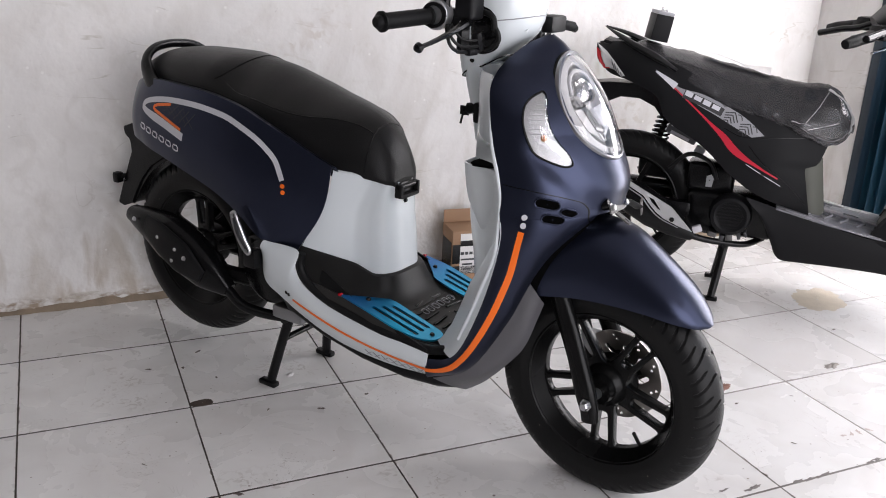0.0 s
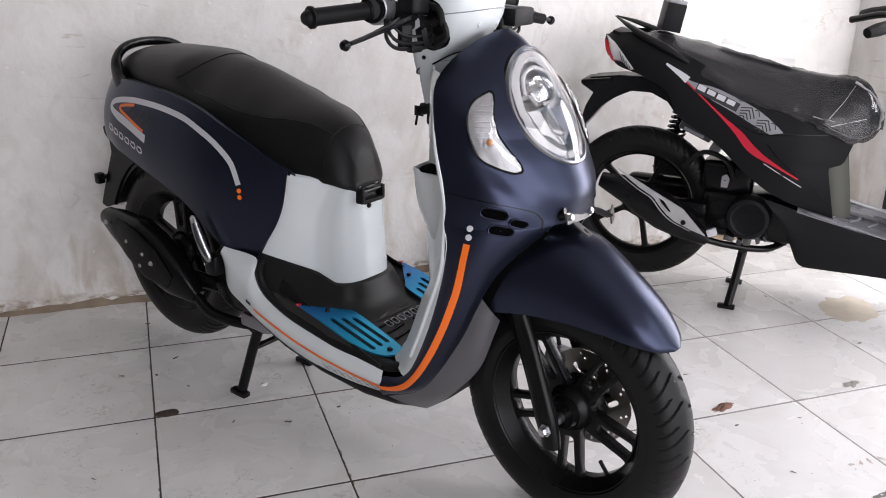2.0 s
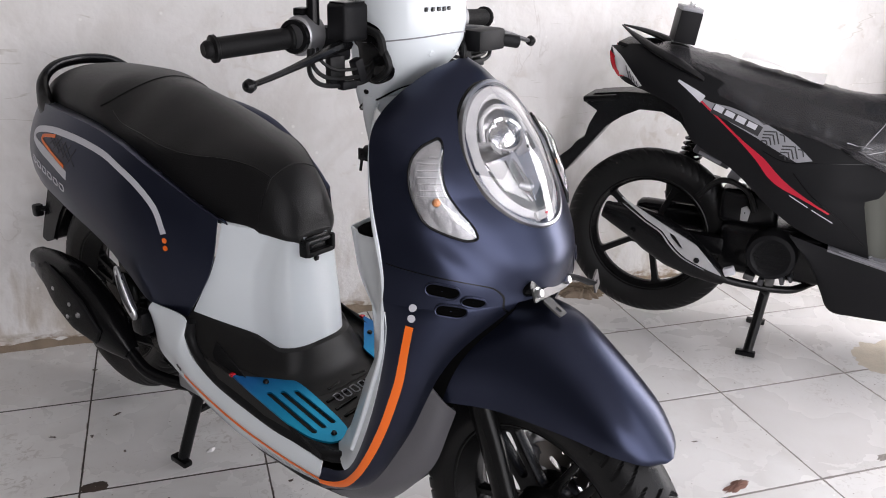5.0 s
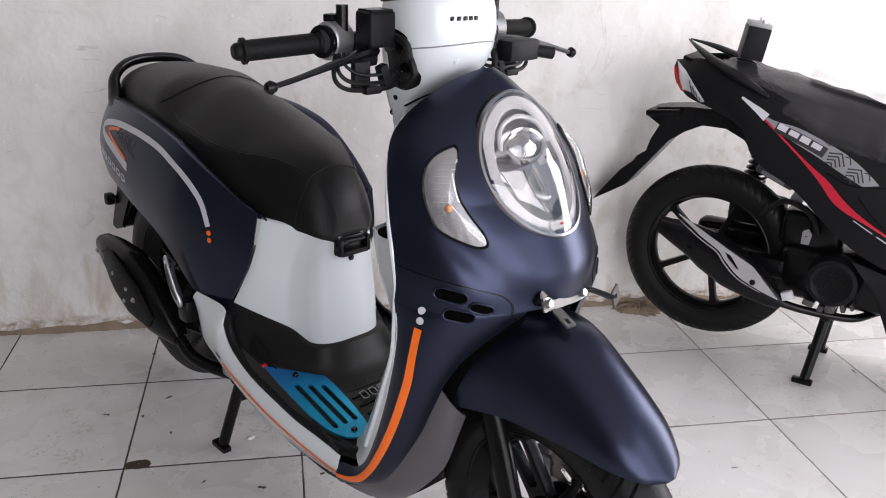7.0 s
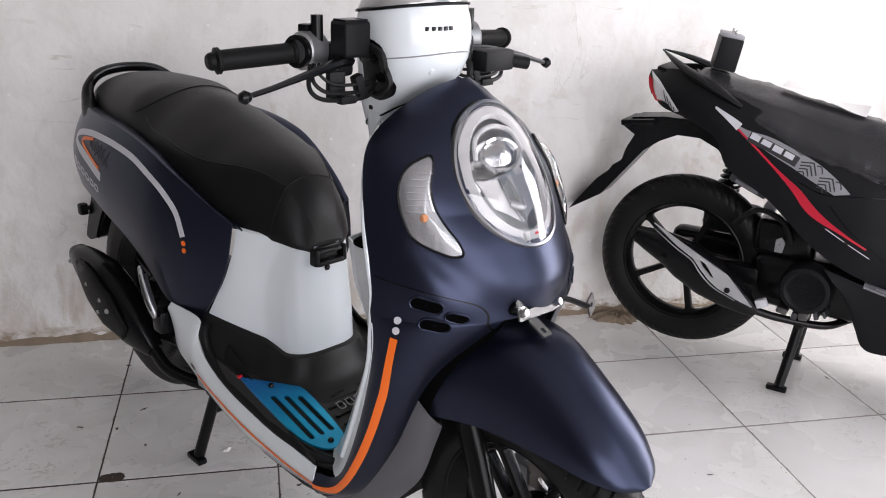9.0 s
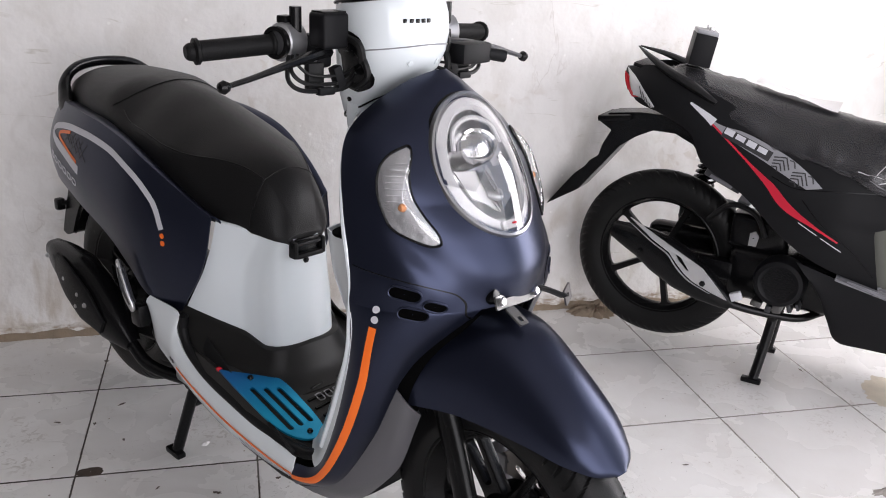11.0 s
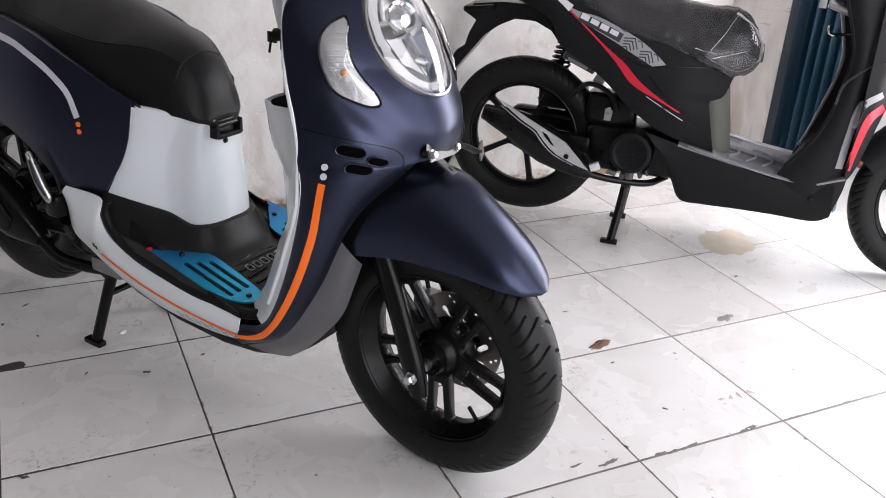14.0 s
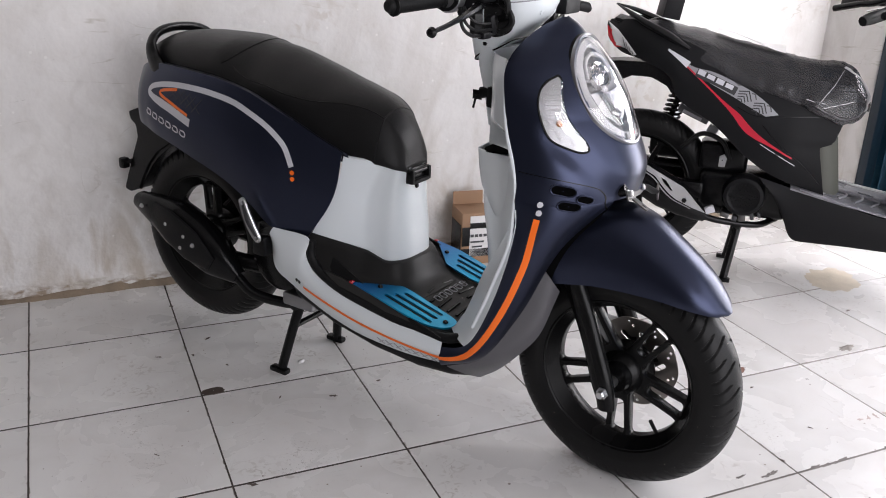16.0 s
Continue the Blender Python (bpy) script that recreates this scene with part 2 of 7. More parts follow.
NAVY = surface("matte_navy_paint", (0.030, 0.035, 0.060), 0.30, 0.88, 0.06, 20, 0.03, 900, wear=0.06)
WHITE = surface("pale_gloss_paint", (0.70, 0.745, 0.77), 0.14, 0.0, 0.02, 10, 0.0, 100, coat=0.2, wear=0.1)
BLACK = surface("black_moulded_plastic", (0.009, 0.009, 0.0095), 0.42, 0.0, 0.2, 30, 0.25, 700, specular=0.14, dust=0.03)
SATIN = surface("satin_black_plastic", (0.004, 0.004, 0.0045), 0.24, 0.0, 0.2, 30, 0.08, 500, specular=0.22)
# near-black that paints the shade inside openings and gaps
SHADE_BLACK = surface("painted_shade_black", (0.0015, 0.0015, 0.0016), 0.9, 0.0, 0.2, 30, 0.0, 500, specular=0.02)
CHARCOAL = surface("dark_grey_plastic", (0.040, 0.040, 0.045), 0.38, 0.1, 0.15, 25, 0.1, 600)
VINYL = surface("black_seat_vinyl", (0.007, 0.0069, 0.0072), 0.38, 0.0, 0.15, 30, 0.28, 480, specular=0.20)
RUBBER = surface("tyre_rubber", (0.0065, 0.0065, 0.0067), 0.42, 0.0, 0.3, 60, 0.3, 400, specular=0.22, dust=0.06)
ALLOY_BLACK = surface("black_wheel_paint", (0.005, 0.005, 0.0052), 0.26, 0.0, 0.15, 30, 0.05, 500, specular=0.16)
DISC = surface("worn_disc_steel", (0.33, 0.31, 0.29), 0.38, 1.0, 0.2, 60, 0.2, 300)
STEEL = surface("brushed_steel", (0.55, 0.55, 0.56), 0.28, 1.0, 0.1, 60, 0.1, 500)
CHROME = surface("chrome", (0.62, 0.62, 0.63), 0.12, 1.0, 0.04, 20, 0.0, 100)
SILVER = surface("silver_reflector", (0.28, 0.28, 0.29), 0.40, 1.0, 0.05, 90, 0.5, 120)
GREYCAST = surface("grey_cast_alloy", (0.32, 0.32, 0.33), 0.4, 0.8, 0.12, 60, 0.2, 300)
ORANGE = surface("orange_stripe_vinyl", (0.86, 0.155, 0.008), 0.35, 0.0, 0.05, 30, 0.02, 300)
PALE = surface("pale_stripe_vinyl", (0.58, 0.58, 0.62), 0.35, 0.1, 0.05, 30, 0.02, 300)
RED = surface("red_vinyl", (0.50, 0.012, 0.035), 0.35, 0.0, 0.05, 30, 0.02, 300)
GREYVINYL = surface("grey_vinyl", (0.26, 0.26, 0.28), 0.4, 0.2, 0.1, 30, 0.02, 300)
BLUE = surface("blue_anodised_alloy", (0.010, 0.30, 0.50), 0.3, 0.75, 0.25, 25, 0.06, 400)


def rear_fade(mat):
    """Deeper blue towards the rear end of the plates."""
    nodes, links = mat.node_tree.nodes, mat.node_tree.links
    bsdf, place, split = nodes["Principled BSDF"], nodes.new("ShaderNodeTexCoord"), nodes.new("ShaderNodeSeparateXYZ")
    base = bsdf.inputs["Base Color"].links[0].from_socket
    links.new(place.outputs["Object"], split.inputs[0])
    links.new(mixed_over(nodes, links, base, (0.005, 0.085, 0.30), ranged(nodes, links, split.outputs["X"], 0.10, -0.02, 0.0, 0.85)), bsdf.inputs["Base Color"])


rear_fade(BLUE)
AMBER = surface("amber_bulb", (0.50, 0.22, 0.10), 0.25)
REDLENS = surface("red_lens", (0.45, 0.01, 0.02), 0.12, coat=0.5)
CLEAR = glass("clear_lens")
FILM = film("clear_wrapping_film")
BLACKPAINT = surface("matte_black_paint", (0.0085, 0.0085, 0.0095), 0.46, 0.0, 0.12, 20, 0.05, 800, specular=0.12)
GATEBLUE = surface("blue_gate_paint", (0.009, 0.055, 0.095), 0.42, 0.1, 0.3, 14, 0.3, 120)


def grout(name):
    """Dirty joint mortar: nearly black inside the shop, blotchy and paler towards the opening."""
    mat, nodes, links, bsdf = node_material(name)
    place, split, blotch, fine = (nodes.new(k) for k in ("ShaderNodeTexCoord", "ShaderNodeSeparateXYZ", "ShaderNodeTexNoise", "ShaderNodeTexNoise"))
    links.new(place.outputs["Object"], split.inputs[0])
    blotch.inputs["Scale"].default_value, blotch.inputs["Detail"].default_value = 4.0, 5
    fine.inputs["Scale"].default_value, fine.inputs["Detail"].default_value = 60.0, 4
    for n in (blotch, fine):
        links.new(place.outputs["Object"], n.inputs["Vector"])
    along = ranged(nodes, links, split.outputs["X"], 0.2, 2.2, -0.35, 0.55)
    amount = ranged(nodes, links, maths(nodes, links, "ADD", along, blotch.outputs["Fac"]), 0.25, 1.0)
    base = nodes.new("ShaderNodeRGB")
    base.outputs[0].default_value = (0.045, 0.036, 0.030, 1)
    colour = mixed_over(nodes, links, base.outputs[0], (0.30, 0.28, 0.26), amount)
    colour = mixed_over(nodes, links, colour, (0.03, 0.024, 0.02), ranged(nodes, links, fine.outputs["Fac"], 0.55, 0.7, 0.0, 0.7))
    links.new(colour, bsdf.inputs["Base Color"])
    bsdf.inputs["Roughness"].default_value = 0.9
    return mat


GROUT = grout("dirty_grout")
CARD = surface("brown_cardboard", (0.32, 0.19, 0.11), 0.75, 0.0, 0.1, 40, 0.2, 300)
PAPER = surface("white_printed_card", (0.72, 0.71, 0.70), 0.6, 0.0, 0.03, 40, 0.1, 300)
MORTAR = surface("bare_cement", (0.56, 0.50, 0.41), 0.9, 0.0, 0.3, 90, 0.9, 200)
# unseen ceiling: grey chosen to bounce fill light onto upper surfaces
CEILING = surface("unseen_bounce_ceiling", (0.48, 0.47, 0.46), 0.8, 0.0, 0.04, 20, 0.2, 200)
YARD = surface("pale_concrete", (0.45, 0.44, 0.42), 0.9, 0.0, 0.15, 15, 0.6, 60)
# dark tone for unseen walls, cuts bounced light and deepens the blacks
BOUNCE_CUT = surface("unseen_dark_wall", (0.15, 0.147, 0.144), 0.8, 0.0, 0.15, 12, 0.4, 60)
BENCHWOOD = surface("red_brown_wood", (0.28, 0.09, 0.05), 0.6, 0.0, 0.2, 40, 0.3, 200)
FLOORBLACK = surface("dusty_black_plastic", (0.024, 0.023, 0.022), 0.5, 0.0, 0.3, 40, 0.3, 500, specular=0.25, dust=0.3)
STEPBLACK = surface("satin_step_plastic", (0.011, 0.0107, 0.0105), 0.4, 0.0, 0.3, 40, 0.2, 500, specular=0.22, dust=0.12)
GRIP = surface("black_grip_rubber", (0.008, 0.008, 0.0083), 0.5, 0.0, 0.2, 60, 0.3, 400, specular=0.12)
WALL = wall_paint("stained_white_wall_paint")
TILE = tile_glaze("white_glazed_tile")


# ---- shaping tools ----
def table(*pairs):
    """A smooth function through (x, y) pairs, without overshoot."""
    xs, ys = np.array(pairs, float).T
    h, d = np.diff(xs), np.diff(ys) / np.diff(xs)
    m = np.zeros(len(xs))
    m[0], m[-1] = d[0], d[-1]
    for k in range(1, len(xs) - 1):
        m[k] = 0 if d[k - 1] * d[k] <= 0 else 2 * d[k - 1] * d[k] / (d[k - 1] + d[k])

    def value(x):
        x = np.clip(x, xs[0], xs[-1])
        k = np.clip(np.searchsorted(xs, x) - 1, 0, len(xs) - 2)
        t = (x - xs[k]) / h[k]
        return (1 + 2 * t) * (1 - t) ** 2 * ys[k] + t * (1 - t) ** 2 * h[k] * m[k] + t * t * (3 - 2 * t) * ys[k + 1] + t * t * (t - 1) * h[k] * m[k + 1]

    return value


def curve(points, n):
    """n points on a smooth curve through the given ones."""
    p = np.array(points, float)
    at = np.r_[0, np.cumsum(np.linalg.norm(np.diff(p, axis=0), axis=1))]
    p = np.vstack([2 * p[0] - p[1], p, 2 * p[-1] - p[-2]])
    out = []
    for x in np.linspace(0, at[-1], n):
        k = min(np.searchsorted(at, x, side="right") - 1, len(at) - 2)
        t = (x - at[k]) / (at[k + 1] - at[k])
        a, b, c, d = p[k], p[k + 1], p[k + 2], p[k + 3]
        out.append(0.5 * (2 * b + (c - a) * t + (2 * a - 5 * b + 4 * c - d) * t * t + (3 * b - a - 3 * c + d) * t**3))
    return np.array(out)


def grid(P, wrap_u=False, wrap_v=False, caps=False):
    """A bmesh over an array of places, rows by columns."""
    P = np.asarray(P, float)
    nu, nv = P.shape[:2]
    bm = bmesh.new()
    v = [[bm.verts.new(P[i, j]) for j in range(nv)] for i in range(nu)]
    for i in range(nu if wrap_u else nu - 1):
        for j in range(nv if wrap_v else nv - 1):
            bm.faces.new((v[i][j], v[(i + 1) % nu][j], v[(i + 1) % nu][(j + 1) % nv], v[i][(j + 1) % nv]))
    if caps:
        bm.faces.new(v[0])
        bm.faces.new(v[-1][::-1])
    bmesh.ops.remove_doubles(bm, verts=bm.verts, dist=1e-6)
    bmesh.ops.recalc_face_normals(bm, faces=bm.faces)
    return bm


def thicken(bm, t):
    bmesh.ops.recalc_face_normals(bm, faces=bm.faces)
    bmesh.ops.solidify(bm, geom=list(bm.faces), thickness=t)
    bmesh.ops.recalc_face_normals(bm, faces=bm.faces)
    return bm


def tube(points, radius, n=40, sides=10, flat=1.0):
    """A round bar along a smooth curve; radius a number or a list over its length."""
    p = curve(points, n)
    r = np.interp(np.linspace(0, 1, n), np.linspace(0, 1, len(np.atleast_1d(radius))), np.atleast_1d(radius))
    tangent = np.gradient(p, axis=0)
    side, rings = None, []
    for k in range(n):
        t = tangent[k] / np.linalg.norm(tangent[k])
        ref = side if side is not None else (np.array([0, 0, 1.0]) if abs(t[2]) < 0.9 else np.array([1.0, 0, 0]))
        up = ref - t * (ref @ t)
        up /= np.linalg.norm(up)
        side, across = up, np.cross(t, up)
        a = np.linspace(0, 2 * np.pi, sides, endpoint=False)
        rings.append(p[k] + r[k] * (np.cos(a)[:, None] * across + flat * np.sin(a)[:, None] * up))
    return grid(rings, wrap_v=True, caps=True)


def revolve(profile, seg=64, close=False, axis=1):
    """A turned shape: profile of (radius, place along the axis), around the y axis."""
    a = np.linspace(0, 2 * np.pi, seg, endpoint=False)
    return grid([[(r * np.cos(t), y, r * np.sin(t)) for r, y in profile] for t in a], wrap_u=True, wrap_v=close)


def block(size, bevel=0.004, seg=2):
    bm = bmesh.new()
    bmesh.ops.create_cube(bm, size=1, matrix=Matrix.Diagonal((*size, 1)))
    if bevel:
        bmesh.ops.bevel(bm, geom=list(bm.edges), offset=bevel, segments=seg, profile=0.6, affect="EDGES")
    return bm


def rod(a, b, r, sides=14):
    return tube([a, b], r, 2, sides)


def moved(bm, m):
    bm.transform(m)
    return bm


def joined(*bms):
    out = bms[0]
    for b in bms[1:]:
        me = bpy.data.meshes.new("tmp")
        b.to_mesh(me)
        out.from_mesh(me)
        bpy.data.meshes.remove(me)
        b.free()
    return out


def pierced(outer, holes, place, thick):
    """A flat plate with holes, from outlines in its plane; place maps (u, v, w) into the thing."""
    bm = bmesh.new()
    edges = []
    for loop in (outer, *holes):
        v = [bm.verts.new((x, y, 0)) for x, y in loop]
        edges += [bm.edges.new((v[k], v[(k + 1) % len(v)])) for k in range(len(v))]
    bmesh.ops.triangle_fill(bm, edges=edges, use_beauty=True, use_dissolve=False)
    up = bmesh.ops.extrude_face_region(bm, geom=list(bm.faces))
    for g in up["geom"]:
        if isinstance(g, bmesh.types.BMVert):
            g.co.z = thick
    for v in bm.verts:
        v.co = place(*v.co)
    bmesh.ops.recalc_face_normals(bm, faces=bm.faces)
    return bm


def capsule(a, b, r, n=6):
    """The outline of a long hole with round ends."""
    a, b = np.array(a, float), np.array(b, float)
    d = (b - a) / np.linalg.norm(b - a)
    start = math.atan2(d[1], d[0])
    pts = [b + r * np.array([math.cos(start + t), math.sin(start + t)]) for t in np.linspace(-math.pi / 2, math.pi / 2, n)]
    return pts + [a + r * np.array([math.cos(start + t), math.sin(start + t)]) for t in np.linspace(math.pi / 2, 3 * math.pi / 2, n)]


def rounded(corners, r, n=5):
    """An outline with its corners rounded off."""
    c = [np.array(q, float) for q in corners]
    out = []
    for k, b in enumerate(c):
        a, d = c[k - 1], c[(k + 1) % len(c)]
        u, v = a - b, d - b
        lu, lv = np.linalg.norm(u), np.linalg.norm(v)
        if (u @ v) / (lu * lv) < -0.95:
            out.append(tuple(b))
            continue
        p, q = b + u / lu * min(r, lu * 0.45), b + v / lv * min(r, lv * 0.45)
        for t in np.linspace(0, 1, n):
            out.append(tuple((1 - t) ** 2 * p + 2 * t * (1 - t) * b + t * t * q))
    return out


def part(name, bm, material, parent=None, label="", smooth=True):
    me = bpy.data.meshes.new(name)
    if smooth:
        for f in bm.faces:
            f.smooth = True
        for e in bm.edges:
            if len(e.link_faces) == 2 and e.calc_face_angle(0) > radians(38):
                e.smooth = False
    bm.to_mesh(me)
    bm.free()
    me.materials.append(material)
    ob = new(name, me)
    ob.parent = parent
    if label:
        ob["label"] = label
    return ob


def thing(name, m, label, category, group="", kind=""):
    ob = new(name)
    ob.empty_display_size = 0.1
    ob.matrix_world = m
    return tagged(ob, label, category, group, kind)


def skin(*obs):
    """The surface of some parts, to lay stripes and lenses on."""
    verts, faces = [], []
    for ob in obs:
        base = len(verts)
        verts += [v.co.copy() for v in ob.data.vertices]
        faces += [[base + k for k in p.vertices] for p in ob.data.polygons]
    return BVHTree.FromPolygons(verts, faces)


def lay(tree, s, z, off, way=(0, 1, 0)):
    """The place on a surface met from the side at (s, z), and off metres outside it."""
    way = Vector(way).normalized()
    hit, normal, _, _ = tree.ray_cast(Vector((s, 0, z)) - way * 1.0, way)
    if hit is None:
        hit, normal, _, _ = tree.find_nearest(Vector((s, -0.15, z)))
    if normal.dot(way) > 0:
        normal = -normal
    return hit + normal * off


def sheet_over(rows_out, rows_in, wrap=False):
    """A closed thin sheet between an outer and an inner layer of places."""
    o, i = np.array(rows_out, float), np.array(rows_in, float)
    if wrap:
        return grid(np.concatenate([o, i[::-1]]), wrap_v=True)
    return grid(np.concatenate([o, i[:, ::-1]], axis=1), wrap_v=True, caps=True)


def ribbon(tree, path, width, n=40, off=0.0012, across=3, way=(0, 1, 0), taper=None):
    """A stripe laid on a surface along a path of (s, z)."""
    p = curve([(*q, 0) for q in path], n)[:, :2]
    t = np.gradient(p, axis=0)
    t /= np.linalg.norm(t, axis=1)[:, None]
    layers = ([], [])
    for k in range(n):
        w = width * (taper(k / (n - 1)) if taper else 1.0)
        for rows, o in zip(layers, (off, off - 0.0009)):
            rows.append([tuple(lay(tree, *(p[k] + np.array([-t[k, 1], t[k, 0]]) * w * (j / across - 0.5)), o, way)) for j in range(across + 1)])
    return sheet_over(*layers)


def patch(tree, outline, off=0.001, dome=0.0, rings=6, way=(0, 1, 0), thick=0.0012):
    """A lens or badge laid on a surface inside an outline of (s, z)."""
    o = np.array(outline, float)
    c = o.mean(0)
    layers = ([], [])
    for r in np.linspace(1, 0.02, rings):
        for rows, extra in zip(layers, (0.0, -thick)):
            rows.append([tuple(lay(tree, *(c + (q - c) * r), off + extra + dome * (1 - r**2.5), way)) for q in o])
    return sheet_over(layers[0], layers[1], wrap=True)

# ---- the shop room ----
BACK, SIDE, NEAR, LEFT, ROOF = 0.75, 2.68, -4.4, -3.0, 3.1


def slab(name, lo, hi, material, label, bevel=0.0):
    lo, hi = np.array(lo, float), np.array(hi, float)
    bm = moved(block(hi - lo, bevel), Matrix.Translation((lo + hi) / 2))
    ob = part(name, bm, material)
    return tagged(ob, label, name.split("_")[0], kind="structure")


def uneven_wall(name, a, b, height, thick, label):
    """A plastered wall with a slightly wavy face, from a to b on the floor, thick to its left."""
    a, b = np.array(a, float), np.array(b, float)
    d = b - a
    n = np.array([-d[1], d[0]]) / np.linalg.norm(d)
    nu, nv = int(np.linalg.norm(d) / 0.06) + 2, int(height / 0.06) + 2
    face = [[(*(a + d * u + n * 0.004 * noise.noise((u * 9, v * 5, 3.1))), height * v) for v in np.linspace(0, 1, nv)] for u in np.linspace(0, 1, nu)]
    bm = grid(face)
    back = moved(block((np.linalg.norm(d), thick - 0.012, height), 0), Matrix.Translation((*((a + b) / 2 + n * (thick / 2 + 0.006)), height / 2)) @ Matrix.Rotation(math.atan2(d[1], d[0]), 4, "Z"))
    ob = part(name, joined(bm, back), WALL)
    return tagged(ob, label, "wall", kind="structure")


uneven_wall("wall_north", (LEFT, BACK), (SIDE + 0.1, BACK), ROOF, 0.15, "stained off-white plaster wall with brown damp along its foot")
# walls added out of view, kept dark to shape the reflections
slab("wall_west", (LEFT - 0.15, NEAR, 0), (LEFT, BACK, ROOF), BOUNCE_CUT, "plain unseen wall, darkened to cut bounced light")
slab("wall_south_west", (LEFT, NEAR - 0.15, 0), (-0.2, NEAR, ROOF), BOUNCE_CUT, "plain unseen wall beside the shop front, darkened to cut bounced light")
slab("wall_south_head", (-0.2, NEAR - 0.15, 2.8), (SIDE + 0.15, NEAR, ROOF), BOUNCE_CUT, "unseen lintel over the shop front, darkened to cut bounced light")
slab("wall_east_return", (SIDE, 0.595, 0), (SIDE + 0.15, BACK + 0.004, ROOF), WALL, "narrow return of the white plaster wall")
slab("pier", (SIDE - 0.006, 0.451, 0), (SIDE + 0.18, 0.593, ROOF), WALL, "white plastered pier beside the folding gate", 0.006)
slab("wall_east_head", (SIDE, NEAR, 2.8), (SIDE + 0.15, 0.449, ROOF), WALL, "plaster lintel over the shop opening")
slab("ceiling", (LEFT, NEAR, ROOF), (SIDE + 0.15, BACK, ROOF + 0.1), CEILING, "plain unseen ceiling, its grey set for bounced fill light")
slab("ground", (-60, -60, -0.12), (120, 60, -0.06), YARD, "pale concrete yard outside the shop")
slab("threshold", (SIDE + 0.12, NEAR, -0.06), (SIDE + 0.5, 0.449, -0.012), YARD, "concrete threshold of the shop opening", 0.004)

# a low rough skirting of crumbling mortar at the foot of the wall
rows = []
for u in np.linspace(LEFT, SIDE - 0.01, 420):
    depth = 0.008 + 0.010 * noise.noise((u * 5, 0.3, 0)) + 0.006 * noise.noise((u * 31, 1.3, 0))
    top = 0.018 + 0.014 * noise.noise((u * 4, 7.3, 0)) + 0.010 * noise.noise((u * 23, 2.3, 0))
    rows.append([(u, BACK + 0.01, top + 0.006), (u, BACK - depth * 0.35, top), (u, BACK - depth * 0.9, top * 0.45 + 0.004 * noise.noise((u * 60, 0, 0))), (u, BACK - depth - 0.004, -0.004)])
SKIRT = surface("brown_stained_mortar", (0.23, 0.18, 0.13), 0.95, 0.0, 0.45, 110, 1.0, 160)
tagged(part("baseboard", grid(rows), SKIRT), "crumbling brown-stained mortar along the foot of the wall", "baseboard", kind="structure")

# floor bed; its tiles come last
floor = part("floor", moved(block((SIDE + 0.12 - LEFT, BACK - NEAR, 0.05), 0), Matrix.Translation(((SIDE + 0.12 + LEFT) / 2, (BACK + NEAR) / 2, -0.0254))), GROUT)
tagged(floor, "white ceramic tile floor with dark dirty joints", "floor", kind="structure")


# folding gate of narrow blue steel leaves, pushed together beside the pier
def folding_gate():
    gate = thing("folding_gate", pose(SIDE + 0.06, 0.449, 0), "blue painted steel folding gate pushed together", "gate")
    for k in range(14):
        y0 = -0.030 - 0.0228 * k
        x = 0.020 if k % 2 else -0.020
        z = np.linspace(0.015, 2.72, 2)
        prof = [(x, y0), (x * 0.7, y0 - 0.003), (-x * 0.7, y0 - 0.0185), (-x, y0 - 0.0215)]
        bm = thicken(grid([[(px, py, zz) for px, py in prof] for zz in z]), 0.002)
        part("slat", bm, GATEBLUE, gate)
    part("post", moved(block((0.05, 0.042, 2.72), 0.004), Matrix.Translation((-0.045, -0.022, 1.375))), surface("dark_gate_paint", (0.006, 0.018, 0.032), 0.45, 0.1, 0.3, 14, 0.3, 120), gate, "dark blue edge post")
    part("track", moved(block((0.08, 0.40, 0.03), 0.003), Matrix.Translation((0, -0.20, 2.735))), GATEBLUE, gate)
    return gate


folding_gate()


# low slatted bench just outside the opening
bench = thing("slatted_bench", pose(2.98, 0.15, -0.012, 0, 0, 90), "low red-brown wooden slatted rack outside the opening", "rack")
for z in (0.150, 0.222):
    part("slat", moved(block((0.75, 0.022, 0.038), 0.003), Matrix.Translation((0, 0, z))), BENCHWOOD, bench)
for x in (-0.33, 0.33):
    part("leg", moved(block((0.035, 0.03, 0.26), 0.003), Matrix.Translation((x, -0.027, 0.13))), BENCHWOOD, bench)


# ---- scooters ----
def tyre_mesh(radius, half, rim, seg=464, grooves=58, depth=0.0042):
    """A tubeless scooter tyre round the y axis, with long slanted grooves cut in its tread."""
    prof, n = [], 33 if seg < 500 else 61
    for k in range(n):
        a = math.pi * (k / (n - 1) - 0.5) * 1.0
        y = half * math.sin(a) * (1 - 0.10 * (1 - math.cos(a)) ** 3)
        r = rim + (radius - rim) * abs(math.cos(a)) ** 0.62
        prof.append((max(r, rim - 0.004), y))
    prof = [(rim - 0.006, -half * 0.70), *prof[1:-1], (rim - 0.006, half * 0.70)]
    rows = []
    for i in range(seg):
        t = 2 * math.pi * i / seg
        row = []
        for r, y in prof:
            x = abs(y) / half
            d = 0.0
            if r > radius - 0.050:
                turn = t / (2 * math.pi) * grooves + 1.5 * x**1.4 + (0.5 if y > 0 else 0)
                inner = (0.06, 0.42)[int(turn) % 2]
                if turn % 1.0 < 0.20 * min(1, (x - inner) * 6) and inner < x < 0.90:
                    d = depth
            elif rim + 0.016 < r < rim + 0.0185:
                d = 0.0012
            row.append(((r - d) * math.cos(t), y, (r - d) * math.sin(t)))
        rows.append(row)
    return grid(rows, wrap_u=True)


